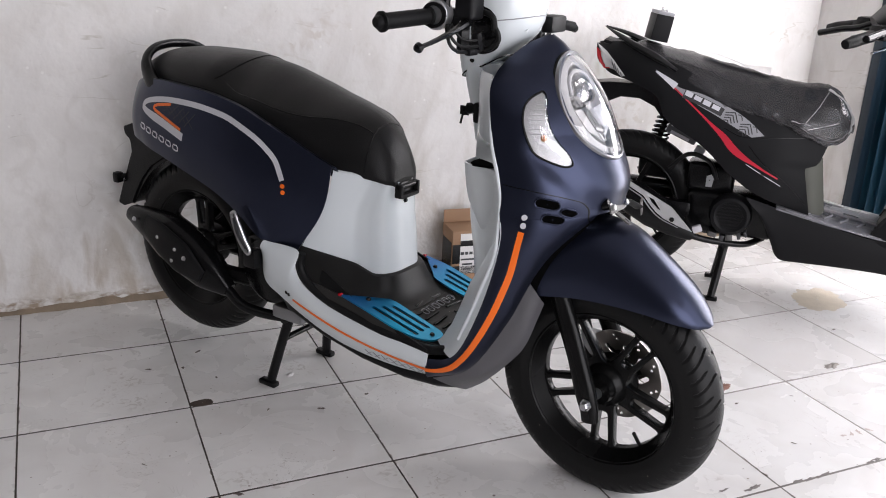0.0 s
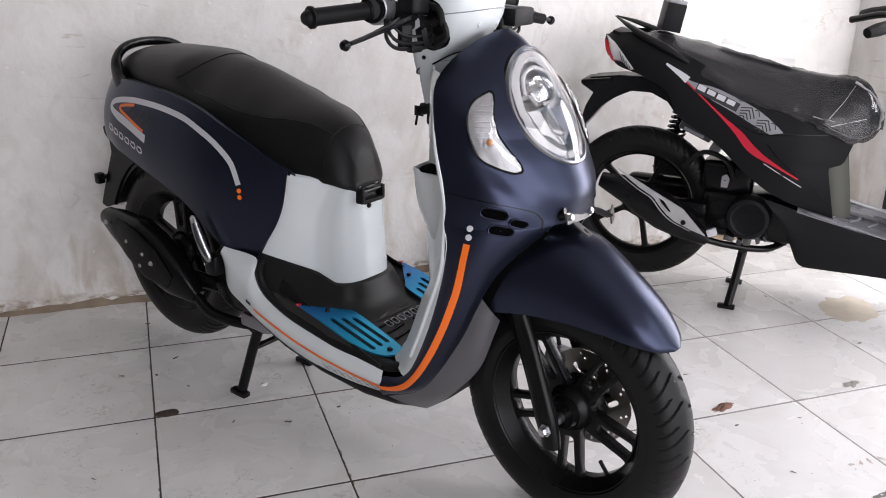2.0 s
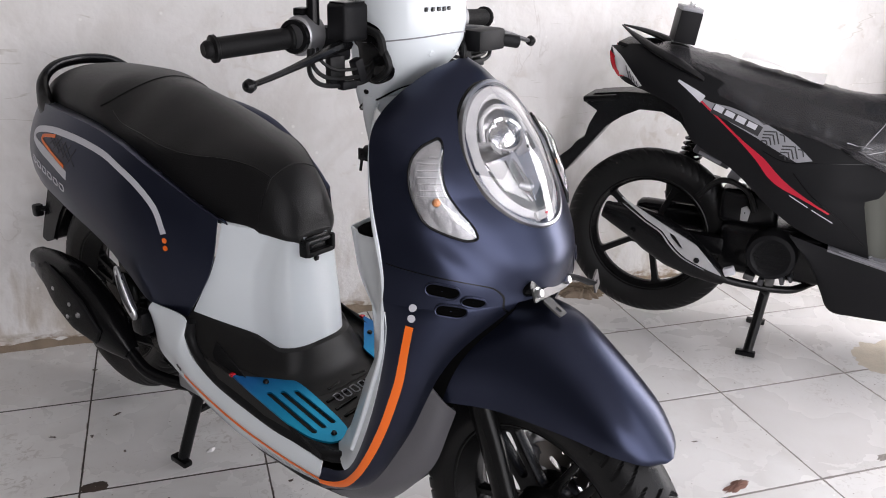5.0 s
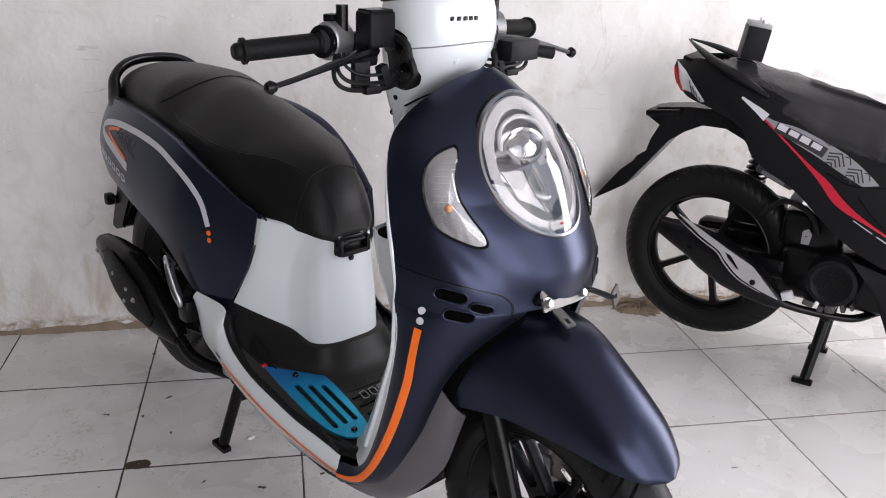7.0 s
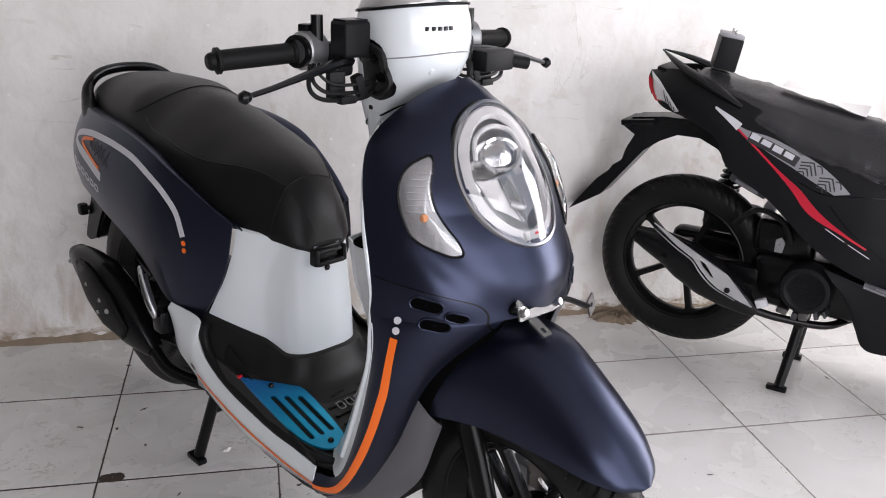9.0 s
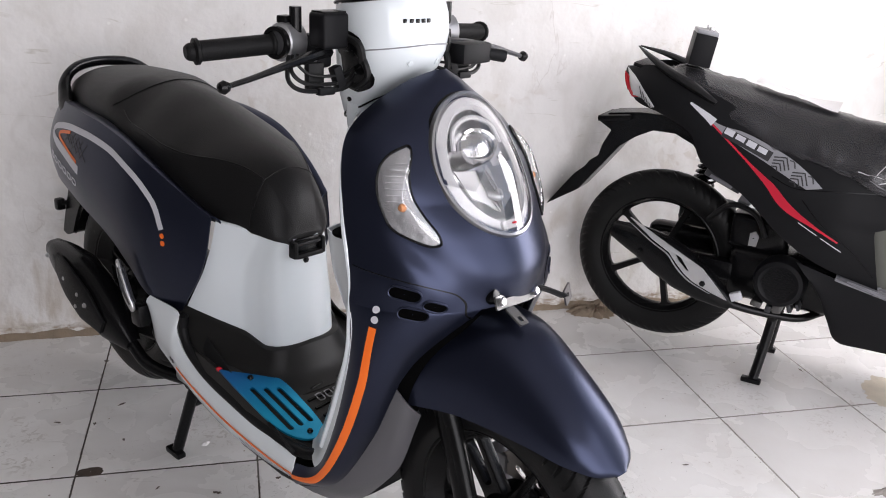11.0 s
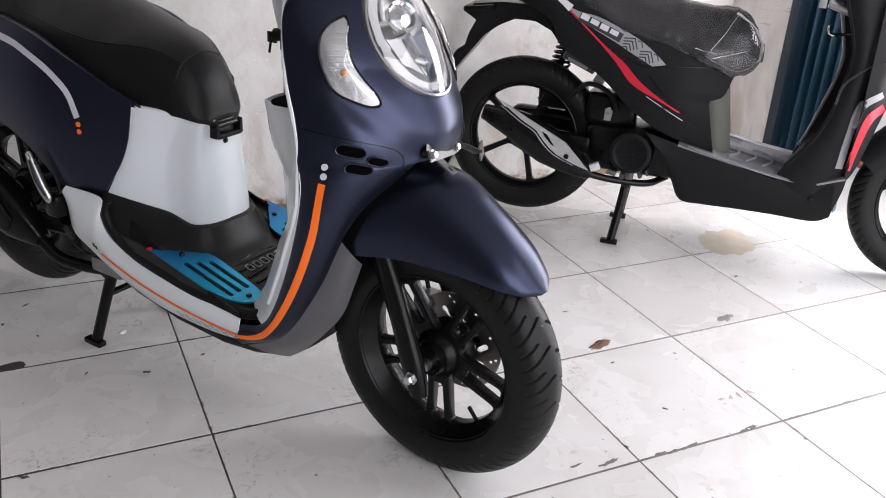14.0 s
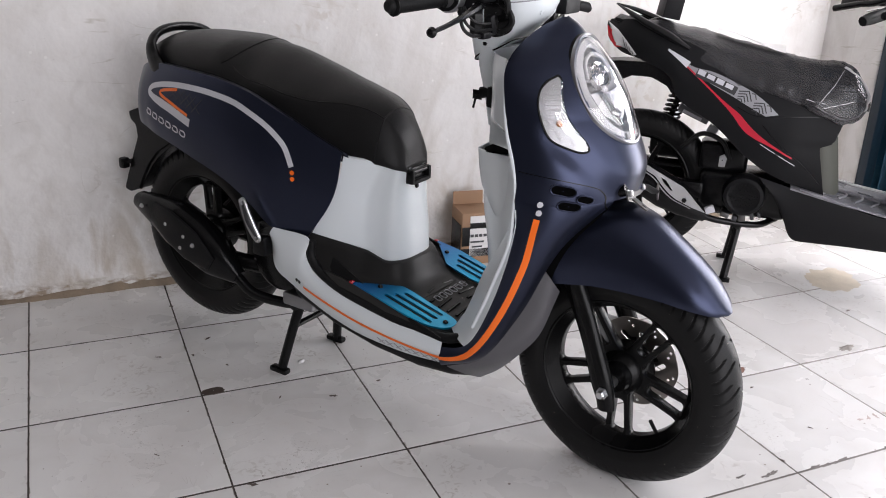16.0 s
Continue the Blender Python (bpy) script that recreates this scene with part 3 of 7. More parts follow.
def web_mesh(count, inner, slot, bar, core=0.052, thick=0.022):
    """The spokes of a cast wheel: a plate pierced by rounded openings, a narrow slot inside each pair of bars."""
    holes = []
    step = 2 * math.pi / count
    for k in range(count):
        a = step * k
        turned = lambda u, v: (u * math.cos(a) - v * math.sin(a), u * math.sin(a) + v * math.cos(a))
        if slot:
            holes.append([turned(*q) for q in rounded([(core + 0.014, -slot * 0.62), (inner - 0.004, -slot), (inner - 0.001, 0), (inner - 0.004, slot), (core + 0.014, slot * 0.62)], 0.008)])
        edge = slot + bar
        lo, hi = math.asin(edge / inner), step - math.asin(edge / inner)
        lo2, hi2 = math.asin(min(0.9, edge * 0.86 / core)), step - math.asin(min(0.9, edge * 0.86 / core))
        if hi2 - lo2 < 0.12:
            lo2, hi2 = step / 2 - 0.06, step / 2 + 0.06
        ring = [(core * math.cos(t), core * math.sin(t)) for t in (lo2, hi2)][::-1] + [(inner * math.cos(t), inner * math.sin(t)) for t in np.linspace(lo, hi, 9)]
        holes.append([turned(*q) for q in rounded(ring, 0.013)])
    outer = [((inner + 0.008) * math.cos(t), (inner + 0.008) * math.sin(t)) for t in np.linspace(0, 2 * math.pi, 96, endpoint=False)]
    bm = pierced(outer, holes, lambda u, v, q: Vector((u, q - thick / 2, v)), thick)
    sharp = [e for e in bm.edges if len(e.link_faces) == 2 and e.calc_face_angle(0) > 1.2]
    bmesh.ops.bevel(bm, geom=sharp, offset=0.0028, segments=2, profile=0.6, affect="EDGES")
    return bm


def wheel(parent, centre, turn, radius, half, rim, pairs, disc_side, phase=0.0, disc=True, split=0.013, spoke=0.0135, core=0.052, web=0.9, tyre_seg=464):
    """A cast wheel: tyre, rim, hub, paired spokes, valve and brake disc. Its axle lies along y."""
    m = turn @ Matrix.Translation(centre)
    hub = part("wheel", moved(joined(revolve([(0.0, -0.045), (0.030, -0.045), (0.034, -0.03), (0.040, -0.012), (0.040, 0.012), (0.034, 0.03), (0.030, 0.045), (0.0, 0.045)], 32)), m), ALLOY_BLACK, parent)
    part("tyre", moved(tyre_mesh(radius, half, rim, tyre_seg), m), RUBBER, hub, "black rubber tyre with slanted tread grooves")
    w = half * 0.72
    inner = rim * web
    lip = [(rim + 0.004, -w), (rim - 0.002, -w - 0.003), (rim - 0.007, -w + 0.004), (inner + 0.007, -0.017), (inner, -0.009), (inner, 0.009), (inner + 0.007, 0.017), (rim - 0.007, w - 0.004), (rim - 0.002, w + 0.003), (rim + 0.004, w)]
    part("rim", moved(revolve(lip, 96, close=True), m), ALLOY_BLACK, hub)
    hub_web = part("spoke_web", moved(moved(web_mesh(pairs, inner, split, spoke, core), Matrix.Rotation(-phase, 4, "Y")), m), ALLOY_BLACK, hub, "cast spokes with rounded openings")
    part("hub_boss", moved(revolve([(0.0, -0.030), (0.036, -0.030), (0.046, -0.020), (0.052, -0.008), (0.052, 0.008), (0.060, 0.026), (0.058, 0.034), (0.0, 0.034)], 40), m), ALLOY_BLACK, hub_web)
    va = phase + math.pi / pairs
    part("valve", moved(rod(((inner + 0.002) * math.cos(va), -0.004, (inner + 0.002) * math.sin(va)), ((inner - 0.030) * math.cos(va + 0.06), -0.012, (inner - 0.030) * math.sin(va + 0.06)), 0.0042), m), RUBBER, hub)
    if disc:
        y = disc_side * 0.050
        outer = [(0.102 * math.cos(t) * (1 + 0.010 * math.cos(10 * t)), 0.102 * math.sin(t) * (1 + 0.010 * math.cos(10 * t))) for t in np.linspace(0, 2 * math.pi, 80, endpoint=False)]
        holes = [[(0.046 * math.cos(t), 0.046 * math.sin(t)) for t in np.linspace(0, 2 * math.pi, 30, endpoint=False)]]
        for k in range(10):
            t = 2 * math.pi * k / 10
            holes.append(capsule((0.055 * math.cos(t), 0.055 * math.sin(t)), (0.069 * math.cos(t + 0.16), 0.069 * math.sin(t + 0.16)), 0.0054))
            for q, r in ((t + 0.42, 0.084), (t + 0.52, 0.0935)):
                holes.append([(r * math.cos(q) + 0.0032 * math.cos(e), r * math.sin(q) + 0.0032 * math.sin(e)) for e in np.linspace(0, 2 * math.pi, 8, endpoint=False)])
        rotor = part("brake_disc", moved(pierced(outer, holes, lambda u, v, q: Vector((u, y + q, v)), 0.0035), m), DISC, hub, "drilled steel brake disc", smooth=False)
        for k in range(5):
            t = 2 * math.pi * k / 5 + 0.3
            part("disc_arm", moved(tube([(0.03 * math.cos(t), y, 0.03 * math.sin(t)), (0.058 * math.cos(t + 0.12), y, 0.058 * math.sin(t + 0.12))], 0.006, 4, 8), m), ALLOY_BLACK, hub)
    return hub


def bolt(parent, place, way, r=0.007, h=0.006, material=None, turn=Matrix.Identity(4)):
    q = Vector(way).to_track_quat("Y", "Z").to_matrix().to_4x4()
    bm = revolve([(0.0, h), (r * 0.8, h), (r, h * 0.7), (r, 0), (r * 1.35, 0), (r * 1.35, -0.002), (0, -0.002)], 6)
    return part("bolt", moved(bm, turn @ Matrix.Translation(place) @ q), material or STEEL, parent, smooth=False)


# ---- the navy and white retro scooter ----
HALF_SECTION = [(1.0, 0.0), (0.988, 0.10), (0.965, 0.19), (0.925, 0.29), (0.875, 0.39), (0.82, 0.50), (0.775, 0.595), (0.755, 0.638), (0.73, 0.665), (0.62, 0.742), (0.5, 0.818), (0.38, 0.885), (0.25, 0.945), (0.12, 0.985), (0.0, 1.0)]
SEAT_SECTION = HALF_SECTION + [(-q, h) for q, h in HALF_SECTION[-2::-1]]


def seat_mesh(top, bottom, half, lo, hi, n=70, m=30, round_n=1.7):
    """A padded seat: domed sections over a flat base, along s from lo to hi."""
    rows = []
    for k in range(n):
        e = 0.5 - 0.5 * math.cos(math.pi * k / (n - 1))
        s = lo + (hi - lo) * e
        zt, zb, w = float(top(s)), float(bottom(s)), float(half(s))
        zt = max(zt, zb + 0.006)
        row = [(s, w * q, zb + (zt - zb) * h) for q, h in SEAT_SECTION]
        row += [(s, -w * 0.97, zb - 0.008), (s, -w * 0.8, zb - 0.014), (s, w * 0.8, zb - 0.014), (s, w * 0.97, zb - 0.008)]
        rows.append(row)
    return grid(rows, wrap_v=True, caps=True)


def side_shell(bottom, top, wide, nu=50, nv=16, side=-1, thick=0.003):
    """A body panel between a lower and an upper edge in (s, z); wide(u, v) is its half width."""
    b, t = curve([(*q, 0) for q in bottom], nu), curve([(*q, 0) for q in top], nu)
    rows = []
    for i in range(nu):
        u = i / (nu - 1)
        rows.append([(*(b[i, :1] + (t[i, :1] - b[i, :1]) * v), side * wide(u, v), b[i, 1] + (t[i, 1] - b[i, 1]) * v) for v in np.linspace(0, 1, nv)])
    return thicken(grid(rows), thick)


def arch(bottom, top, wide, nu=48, nv=41, bulge=0.8, thick=0.003):
    """A mudguard: an arch at every station, from its lower edges over its crown."""
    b, t = curve([(*q, 0) for q in bottom], nu), curve([(*q, 0) for q in top], nu)
    rows = []
    for i in range(nu):
        w = float(wide(i / (nu - 1)))
        row = []
        for a in np.linspace(-math.pi / 2, math.pi / 2, nv):
            h = abs(math.cos(a)) ** bulge
            y = w * math.copysign(abs(math.sin(a)) ** 0.85, a)
            row.append((b[i, 0] + (t[i, 0] - b[i, 0]) * h, y, b[i, 1] + (t[i, 1] - b[i, 1]) * h))
        rows.append(row)
    return thicken(grid(rows), thick)


SCOOTER = pose(0.5079, -0.160, 0, 0, 0, -57.03) @ Matrix.Scale(1.009, 4)
scooter = thing("scooter", SCOOTER, "matte navy and glossy white retro motor scooter on its centre stand", "scooter")
# the steering turned a little to the right, about the raked head
HEAD_AXIS = Vector((-0.36, 0, 0.80)).normalized()
STEER = Matrix.Translation((0.22, 0, 1.0)) @ Matrix.Rotation(radians(-4.0), 4, HEAD_AXIS) @ Matrix.Translation((-0.22, 0, -1.0))

# seat: a domed pillion part, then a rider part whose top edge turns square towards the front
seat_top = table((-0.835, 0.785), (-0.80, 0.814), (-0.74, 0.836), (-0.65, 0.846), (-0.53, 0.848), (-0.39, 0.835), (-0.29, 0.809), (-0.195, 0.781), (-0.110, 0.756), (-0.062, 0.730), (-0.028, 0.688), (-0.010, 0.645), (-0.003, 0.606))
seat_low = table((-0.835, 0.775), (-0.70, 0.764), (-0.60, 0.758), (-0.47, 0.746), (-0.365, 0.716), (-0.28, 0.676), (-0.19, 0.634), (-0.13, 0.627), (-0.05, 0.617), (-0.003, 0.602))
seat_half = table((-0.835, 0.040), (-0.80, 0.086), (-0.72, 0.112), (-0.60, 0.134), (-0.42, 0.147), (-0.30, 0.150), (-0.20, 0.142), (-0.14, 0.123), (-0.09, 0.104), (-0.05, 0.086), (-0.02, 0.066), (-0.003, 0.042))
seat_taper = table((-0.45, 0.915), (-0.30, 0.915), (-0.20, 0.82), (-0.12, 0.70), (-0.06, 0.61), (-0.003, 0.53))
seat_edge = table((-0.53, 0.24), (-0.42, 0.30), (-0.34, 0.42), (-0.25, 0.58), (-0.16, 0.76), (-0.08, 0.84), (-0.003, 0.86))


def seat_point(s, u, side=-1, lift=0.0):
    """A place on the seat: u runs from its lower edge (0) to its middle line (1)."""
    zb, w = float(seat_low(s)), float(seat_half(s))
    zt = max(float(seat_top(s)), zb + 0.006)
    a = u * math.pi / 2
    dome = (max(0.0, math.cos(a)) ** 0.87, math.sin(a) ** 0.87)
    f, c = float(seat_edge(s)), float(seat_taper(s))
    if u < 0.42:
        g = u / 0.42
        square = (1 - (1 - c) * g**1.7, f * g)
    else:
        g = (u - 0.42) / 0.58
        q = c * max(0.0, 1 - g)
        square = (q, f + (1 - f) * (1 - (q / c) ** 1.8))
    k = min(1, max(0, (s + 0.53) / 0.12))
    k = k * k * (3 - 2 * k)
    q, h = (dome[j] * (1 - k) + square[j] * k for j in (0, 1))
    return (s, side * w * q, zb + (zt - zb) * h + lift)


rows = []
for k in range(110):
    s = -0.835 + 0.832 * (0.5 - 0.5 * math.cos(math.pi * k / 109))
    row = [seat_point(s, u, -1) for u in np.linspace(0, 1, 31)] + [seat_point(s, u, 1) for u in np.linspace(1, 0, 31)[1:]]
    w, zb = float(seat_half(s)), float(seat_low(s))
    rows.append(row + [(s, w * 0.97, zb - 0.008), (s, w * 0.8, zb - 0.014), (s, -w * 0.8, zb - 0.014), (s, -w * 0.97, zb - 0.008)])
seat = part("seat", grid(rows, wrap_v=True, caps=True), VINYL, scooter, "black vinyl seat with a stitched pillion step")
for at, back, lo in ((-0.448, 0.085, 0.30), (-0.058, 0.0, 0.0)):
    arc = [seat_point(at - back * (1 - u) ** 1.6, u, -1, 0.0005) for u in np.linspace(lo, 1, 24)] + [seat_point(at - back * (1 - u) ** 1.6, u, 1, 0.0005) for u in np.linspace(1, lo, 24)[1:]]
    part("seam", tube(arc, 0.0015, 90, 6), VINYL, seat)
for sgn in (-1, 1):
    part("seam", tube([seat_point(s, 0.43, sgn, 0.0002) for s in np.linspace(-0.46, -0.06, 30)], 0.0012, 70, 6), VINYL, seat)
hinge = part("seat_hinge", joined(moved(block((0.012, 0.074, 0.040), 0.004), Matrix.Translation((-0.014, 0, 0.578))), moved(block((0.030, 0.010, 0.034), 0.004), Matrix.Translation((-0.002, -0.033, 0.580))), moved(block((0.030, 0.010, 0.034), 0.004), Matrix.Translation((-0.002, 0.033, 0.580))), moved(block((0.014, 0.064, 0.010), 0.003), Matrix.Translation((0.006, 0, 0.567)))), BLACK, scooter, "black seat hinge")
part("hinge_plate", moved(block((0.005, 0.058, 0.034), 0.002), Matrix.Translation((0.0005, 0, 0.583))), SATIN, hinge)
part("hinge_pin", rod((0.004, -0.038, 0.590), (0.004, 0.038, 0.590), 0.006), SATIN, hinge)

# grab rail behind the seat
half_rail = [(-0.64, -0.130, 0.738), (-0.71, -0.132, 0.745), (-0.750, -0.121, 0.772), (-0.778, -0.105, 0.806), (-0.792, -0.066, 0.832), (-0.798, 0, 0.840)]
part("grab_rail", tube(half_rail + [(s, -y, z) for s, y, z in half_rail[-2::-1]], [0.017, 0.021, 0.017, 0.012, 0.011, 0.0105, 0.011, 0.012, 0.017, 0.021, 0.017], 90, 12, 1.3), SATIN, scooter, "satin black grab rail")

# tail covers
cover_low = [(-0.905, 0.655), (-0.86, 0.615), (-0.76, 0.600), (-0.609, 0.572), (-0.449, 0.528), (-0.36, 0.482), (-0.285, 0.432), (-0.190, 0.428)]
cover_crest = [(-0.915, 0.675), (-0.885, 0.725), (-0.80, 0.760), (-0.70, 0.770), (-0.577, 0.771), (-0.456, 0.766), (-0.35, 0.748), (-0.274, 0.720), (-0.20, 0.686), (-0.130, 0.650), (-0.110, 0.640)]
cover_inner = [(-0.912, 0.006, 0.672), (-0.880, 0.048, 0.722), (-0.80, 0.085, 0.756), (-0.70, 0.112, 0.763), (-0.58, 0.128, 0.760), (-0.49, 0.132, 0.750), (-0.405, 0.133, 0.718), (-0.314, 0.134, 0.684), (-0.186, 0.132, 0.638), (-0.108, 0.118, 0.622)]
cover_low, cover_crest, cover_inner = ([(q[0] if q[0] > -0.5 else -0.5 + (q[0] + 0.5) * 0.93, *q[1:]) for q in line] for line in (cover_low, cover_crest, cover_inner))
tail_wide = table((0, 0.012), (0.06, 0.090), (0.15, 0.142), (0.3, 0.172), (0.5, 0.184), (0.8, 0.186), (1, 0.171))
tail_top = table((0, 0.010), (0.06, 0.062), (0.15, 0.105), (0.3, 0.142), (0.5, 0.168), (0.72, 0.176), (0.86, 0.164), (1, 0.141))


def tail_shape(u, v):
    e = tail_wide(u) * (1 - v) + tail_top(u) * v
    return float(e + 0.026 * min(1, u * 6) * (1 - 0.95 * u**6) * math.sin(math.pi * min(1, v * 0.84 + 0.08)) ** 0.9)


def cover_mesh(side):
    """Rear side cover: swells out from its lower edge to a crest, then falls in under the seat."""
    low, crest, inner = curve([(*q, 0) for q in cover_low], 70), curve([(*q, 0) for q in cover_crest], 70), curve(cover_inner, 70)
    rows = []
    for i in range(70):
        u = i / 69
        row = [(low[i, 0] + (crest[i, 0] - low[i, 0]) * v + 0.024 * u**8 * math.sin(math.pi * v) ** 1.3, tail_shape(u, v), low[i, 1] + (crest[i, 1] - low[i, 1]) * v) for v in np.linspace(0, 1, 24)]
        top = np.array(row[-1])
        for v in (0.12, 0.3, 0.5, 0.75, 1.0):
            p = top + (inner[i] - top) * v
            p[2] += 0.35 * (top[2] - inner[i, 2]) * math.sin(math.pi * v)
            row.append(tuple(p))
        rows.append([(q[0], side * q[1], q[2]) for q in row])
    return thicken(grid(rows), 0.003)


covers = {}
for side in (-1, 1):
    covers[side] = part("side_cover", cover_mesh(side), NAVY, scooter, "matte navy rear side cover")
tail_skin = skin(covers[-1])
left_tail_skin = skin(covers[1])
rail = part("tail_deck", side_shell([(-0.870, 0.70), (-0.79, 0.755), (-0.66, 0.757)], [(-0.862, 0.72), (-0.79, 0.762), (-0.66, 0.766)], lambda u, v: 0.05 * (1 - v), 16, 6, -1), SATIN, scooter)

# stripes, dots and pattern on the right cover
white_path = [(-0.545, 0.650), (-0.62, 0.672), (-0.70, 0.690), (-0.722, 0.702), (-0.70, 0.718), (-0.62, 0.731), (-0.53, 0.7340), (-0.46, 0.730), (-0.398, 0.721), (-0.350, 0.705), (-0.307, 0.686), (-0.272, 0.662), (-0.247, 0.636), (-0.229, 0.594)]
orange_path = [(-0.552, 0.668), (-0.62, 0.688), (-0.668, 0.702), (-0.66, 0.712), (-0.60, 0.722)]


white_path, orange_path = ([(a + 0.003, b) for a, b in way] for way in (white_path, orange_path))


def stripes(tree, way):
    part("white_stripe", ribbon(tree, white_path, 0.013, 120, 0.0014, 3, way, taper=lambda q: 1.55 - 0.55 * min(1, max(0, (q - 0.16) / 0.08))), PALE, scooter, "pale silver stripe")
    part("orange_stripe", ribbon(tree, orange_path, 0.007, 40, 0.0018, 2, way), ORANGE, scooter, "orange stripe")
    for c in ((-0.2245, 0.581), (-0.2235, 0.566)):
        part("orange_dot", patch(tree, [(c[0] + 0.0055 * math.cos(a), c[1] + 0.0055 * math.sin(a)) for a in np.linspace(0, 2 * math.pi, 16, endpoint=False)], 0.0015, 0, 3, way), ORANGE, scooter)
    for k in range(5):
        x = -0.622 + 0.022 * k
        part("pattern_line", ribbon(tree, [(x, 0.702 - 0.006 * k), (x + 0.035, 0.728 - 0.004 * k)], 0.0012, 6, 0.0012, 1, way), CHARCOAL, scooter)
        part("pattern_line", ribbon(tree, [(x + 0.03, 0.700 - 0.006 * k), (x - 0.008, 0.722 - 0.002 * k)], 0.0012, 6, 0.0012, 1, way), CHARCOAL, scooter)
    for k in range(6):
        x, z = -0.725 + 0.029 * k, 0.6575 - 0.0062 * k
        ring = [(x, z), (x + 0.016, z - 0.003), (x + 0.015, z - 0.015), (x - 0.001, z - 0.012), (x - 0.002, z - 0.004)]
        part("badge_bar", ribbon(tree, ring, 0.0032, 24, 0.002, 1, way), PALE, scooter)


stripes(tail_skin, (0, 1, 0))
stripes(left_tail_skin, (0, -1, 0))


# white cover under the seat: flat flanks run in to a valley, from which a rounded nose swells
cover_back = table((0, -0.190), (0.22, -0.160), (0.5, -0.128), (0.8, -0.116), (1, -0.118))
valley_s = table((0, -0.050), (0.3, -0.062), (0.55, -0.064), (0.8, -0.048), (1, -0.030))
valley_w = table((0, 0.086), (0.3, 0.088), (0.55, 0.084), (0.8, 0.074), (1, 0.060))
nose_s = table((0, 0.010), (0.3, 0.006), (0.6, -0.001), (0.85, -0.003), (1, -0.001))


def nose_plan(v, grow=0.0, back=None):
    """Half the outline of the cover seen from above, from its rear edge to its nose: (s, half width, share of the way)."""
    b = (float(cover_back(v)) - 0.012 * math.sin(math.pi * v) if back is None else back, 0.158 - 0.030 * v + grow)
    c = (float(valley_s(v)) + grow * 0.4, float(valley_w(v)) + grow)
    n = float(nose_s(v)) + grow
    path = [(b[0] + (c[0] - b[0]) * f, b[1] + (c[1] - b[1]) * f + 0.006 * math.sin(math.pi * f)) for f in np.linspace(0, 0.86, 16)]
    path += [(c[0] + (n - c[0]) * math.sin(a) ** 0.85, c[1] * max(0.0, math.cos(a)) ** 0.72) for a in np.linspace(0.22, math.pi / 2, 22)]
    path = curve([(*q, 0) for q in path], 60)
    for _ in range(3):
        path[1:-1] = (path[:-2] + 2 * path[1:-1] + path[2:]) / 4
    return [(float(q[0]), max(0.0, float(q[1])), k / 59) for k, q in enumerate(path)]


def both_sides(half_row):
    return [(a, -b, c) for a, b, c in half_row] + [(a, b, c) for a, b, c in half_row[-2::-1]]


def centre_cover():
    low, high = table((0, 0.434), (0.5, 0.388), (0.68, 0.371), (1, 0.378)), table((0, 0.626), (0.6, 0.612), (1, 0.592))
    rows = []
    for v in np.linspace(0, 1, 30):
        rows.append(both_sides([(a, b, float(low(f)) + float(high(f) - low(f)) * v) for a, b, f in nose_plan(v)]))
    for inward, up in ((0.006, 0.003), (0.012, 0.003), (0.024, 0.001), (0.05, 0.0)):
        rows.append([(q[0] - inward * 0.6, q[1] * (1 - inward * 4), q[2] + up) for q in rows[29]])
    return thicken(grid(rows), 0.003)


cover = part("centre_cover", centre_cover(), WHITE, scooter, "glossy white cover under the seat")
bolt(scooter, (-0.001, 0, 0.552), (1, 0, 0.1), 0.005, 0.003, BLACK)


# black step between that cover and the footboard
def step_mesh():
    rows = []
    for grow, zb, zf in ((0.072, 0.345, 0.312), (0.056, 0.347, 0.317), (0.042, 0.355, 0.326), (0.030, 0.372, 0.340), (0.022, 0.398, 0.356), (0.016, 0.420, 0.371), (0.011, 0.434, 0.381), (0.004, 0.440, 0.384), (-0.004, 0.440, 0.383), (-0.014, 0.436, 0.380)):
        mid = table((0, zb), (0.5, zb * 0.35 + zf * 0.65), (0.68, zf - 0.002), (1, zf))
        rows.append(both_sides([(a, min(0.178, b), float(mid(f))) for a, b, f in nose_plan(0, grow, -0.205)]))
    return thicken(grid(rows), 0.003)


part("step_moulding", step_mesh(), STEPBLACK, scooter)

# footboard
floor_z = table((-0.25, 0.362), (-0.12, 0.350), (0.0, 0.330), (0.17, 0.290), (0.26, 0.286), (0.32, 0.31))
floor_w = table((-0.25, 0.182), (-0.1, 0.186), (0.1, 0.186), (0.2, 0.172), (0.27, 0.155), (0.32, 0.14))
rows = []
for s in np.linspace(-0.25, 0.32, 40):
    w = float(floor_w(s))
    rows.append([(s, y * w, float(floor_z(s)) + 0.010 * max(0, (abs(y) - 0.86) / 0.14) - 0.02 * max(0, (abs(y) - 0.97) / 0.03)) for y in np.linspace(-1, 1, 41)])
part("footboard", thicken(grid(rows), 0.006), FLOORBLACK, scooter, "black moulded footboard")
for k in range(9):
    for sgn in (-1, 1):
        s = 0.045 + 0.024 * k
        part("tread_rib", tube([(s, sgn * 0.018, float(floor_z(s)) + 0.002), (s + 0.004, sgn * (0.075 if 1 < k < 7 else 0.05), float(floor_z(s)) + 0.0005)], 0.0032, 8, 8), SATIN, scooter)
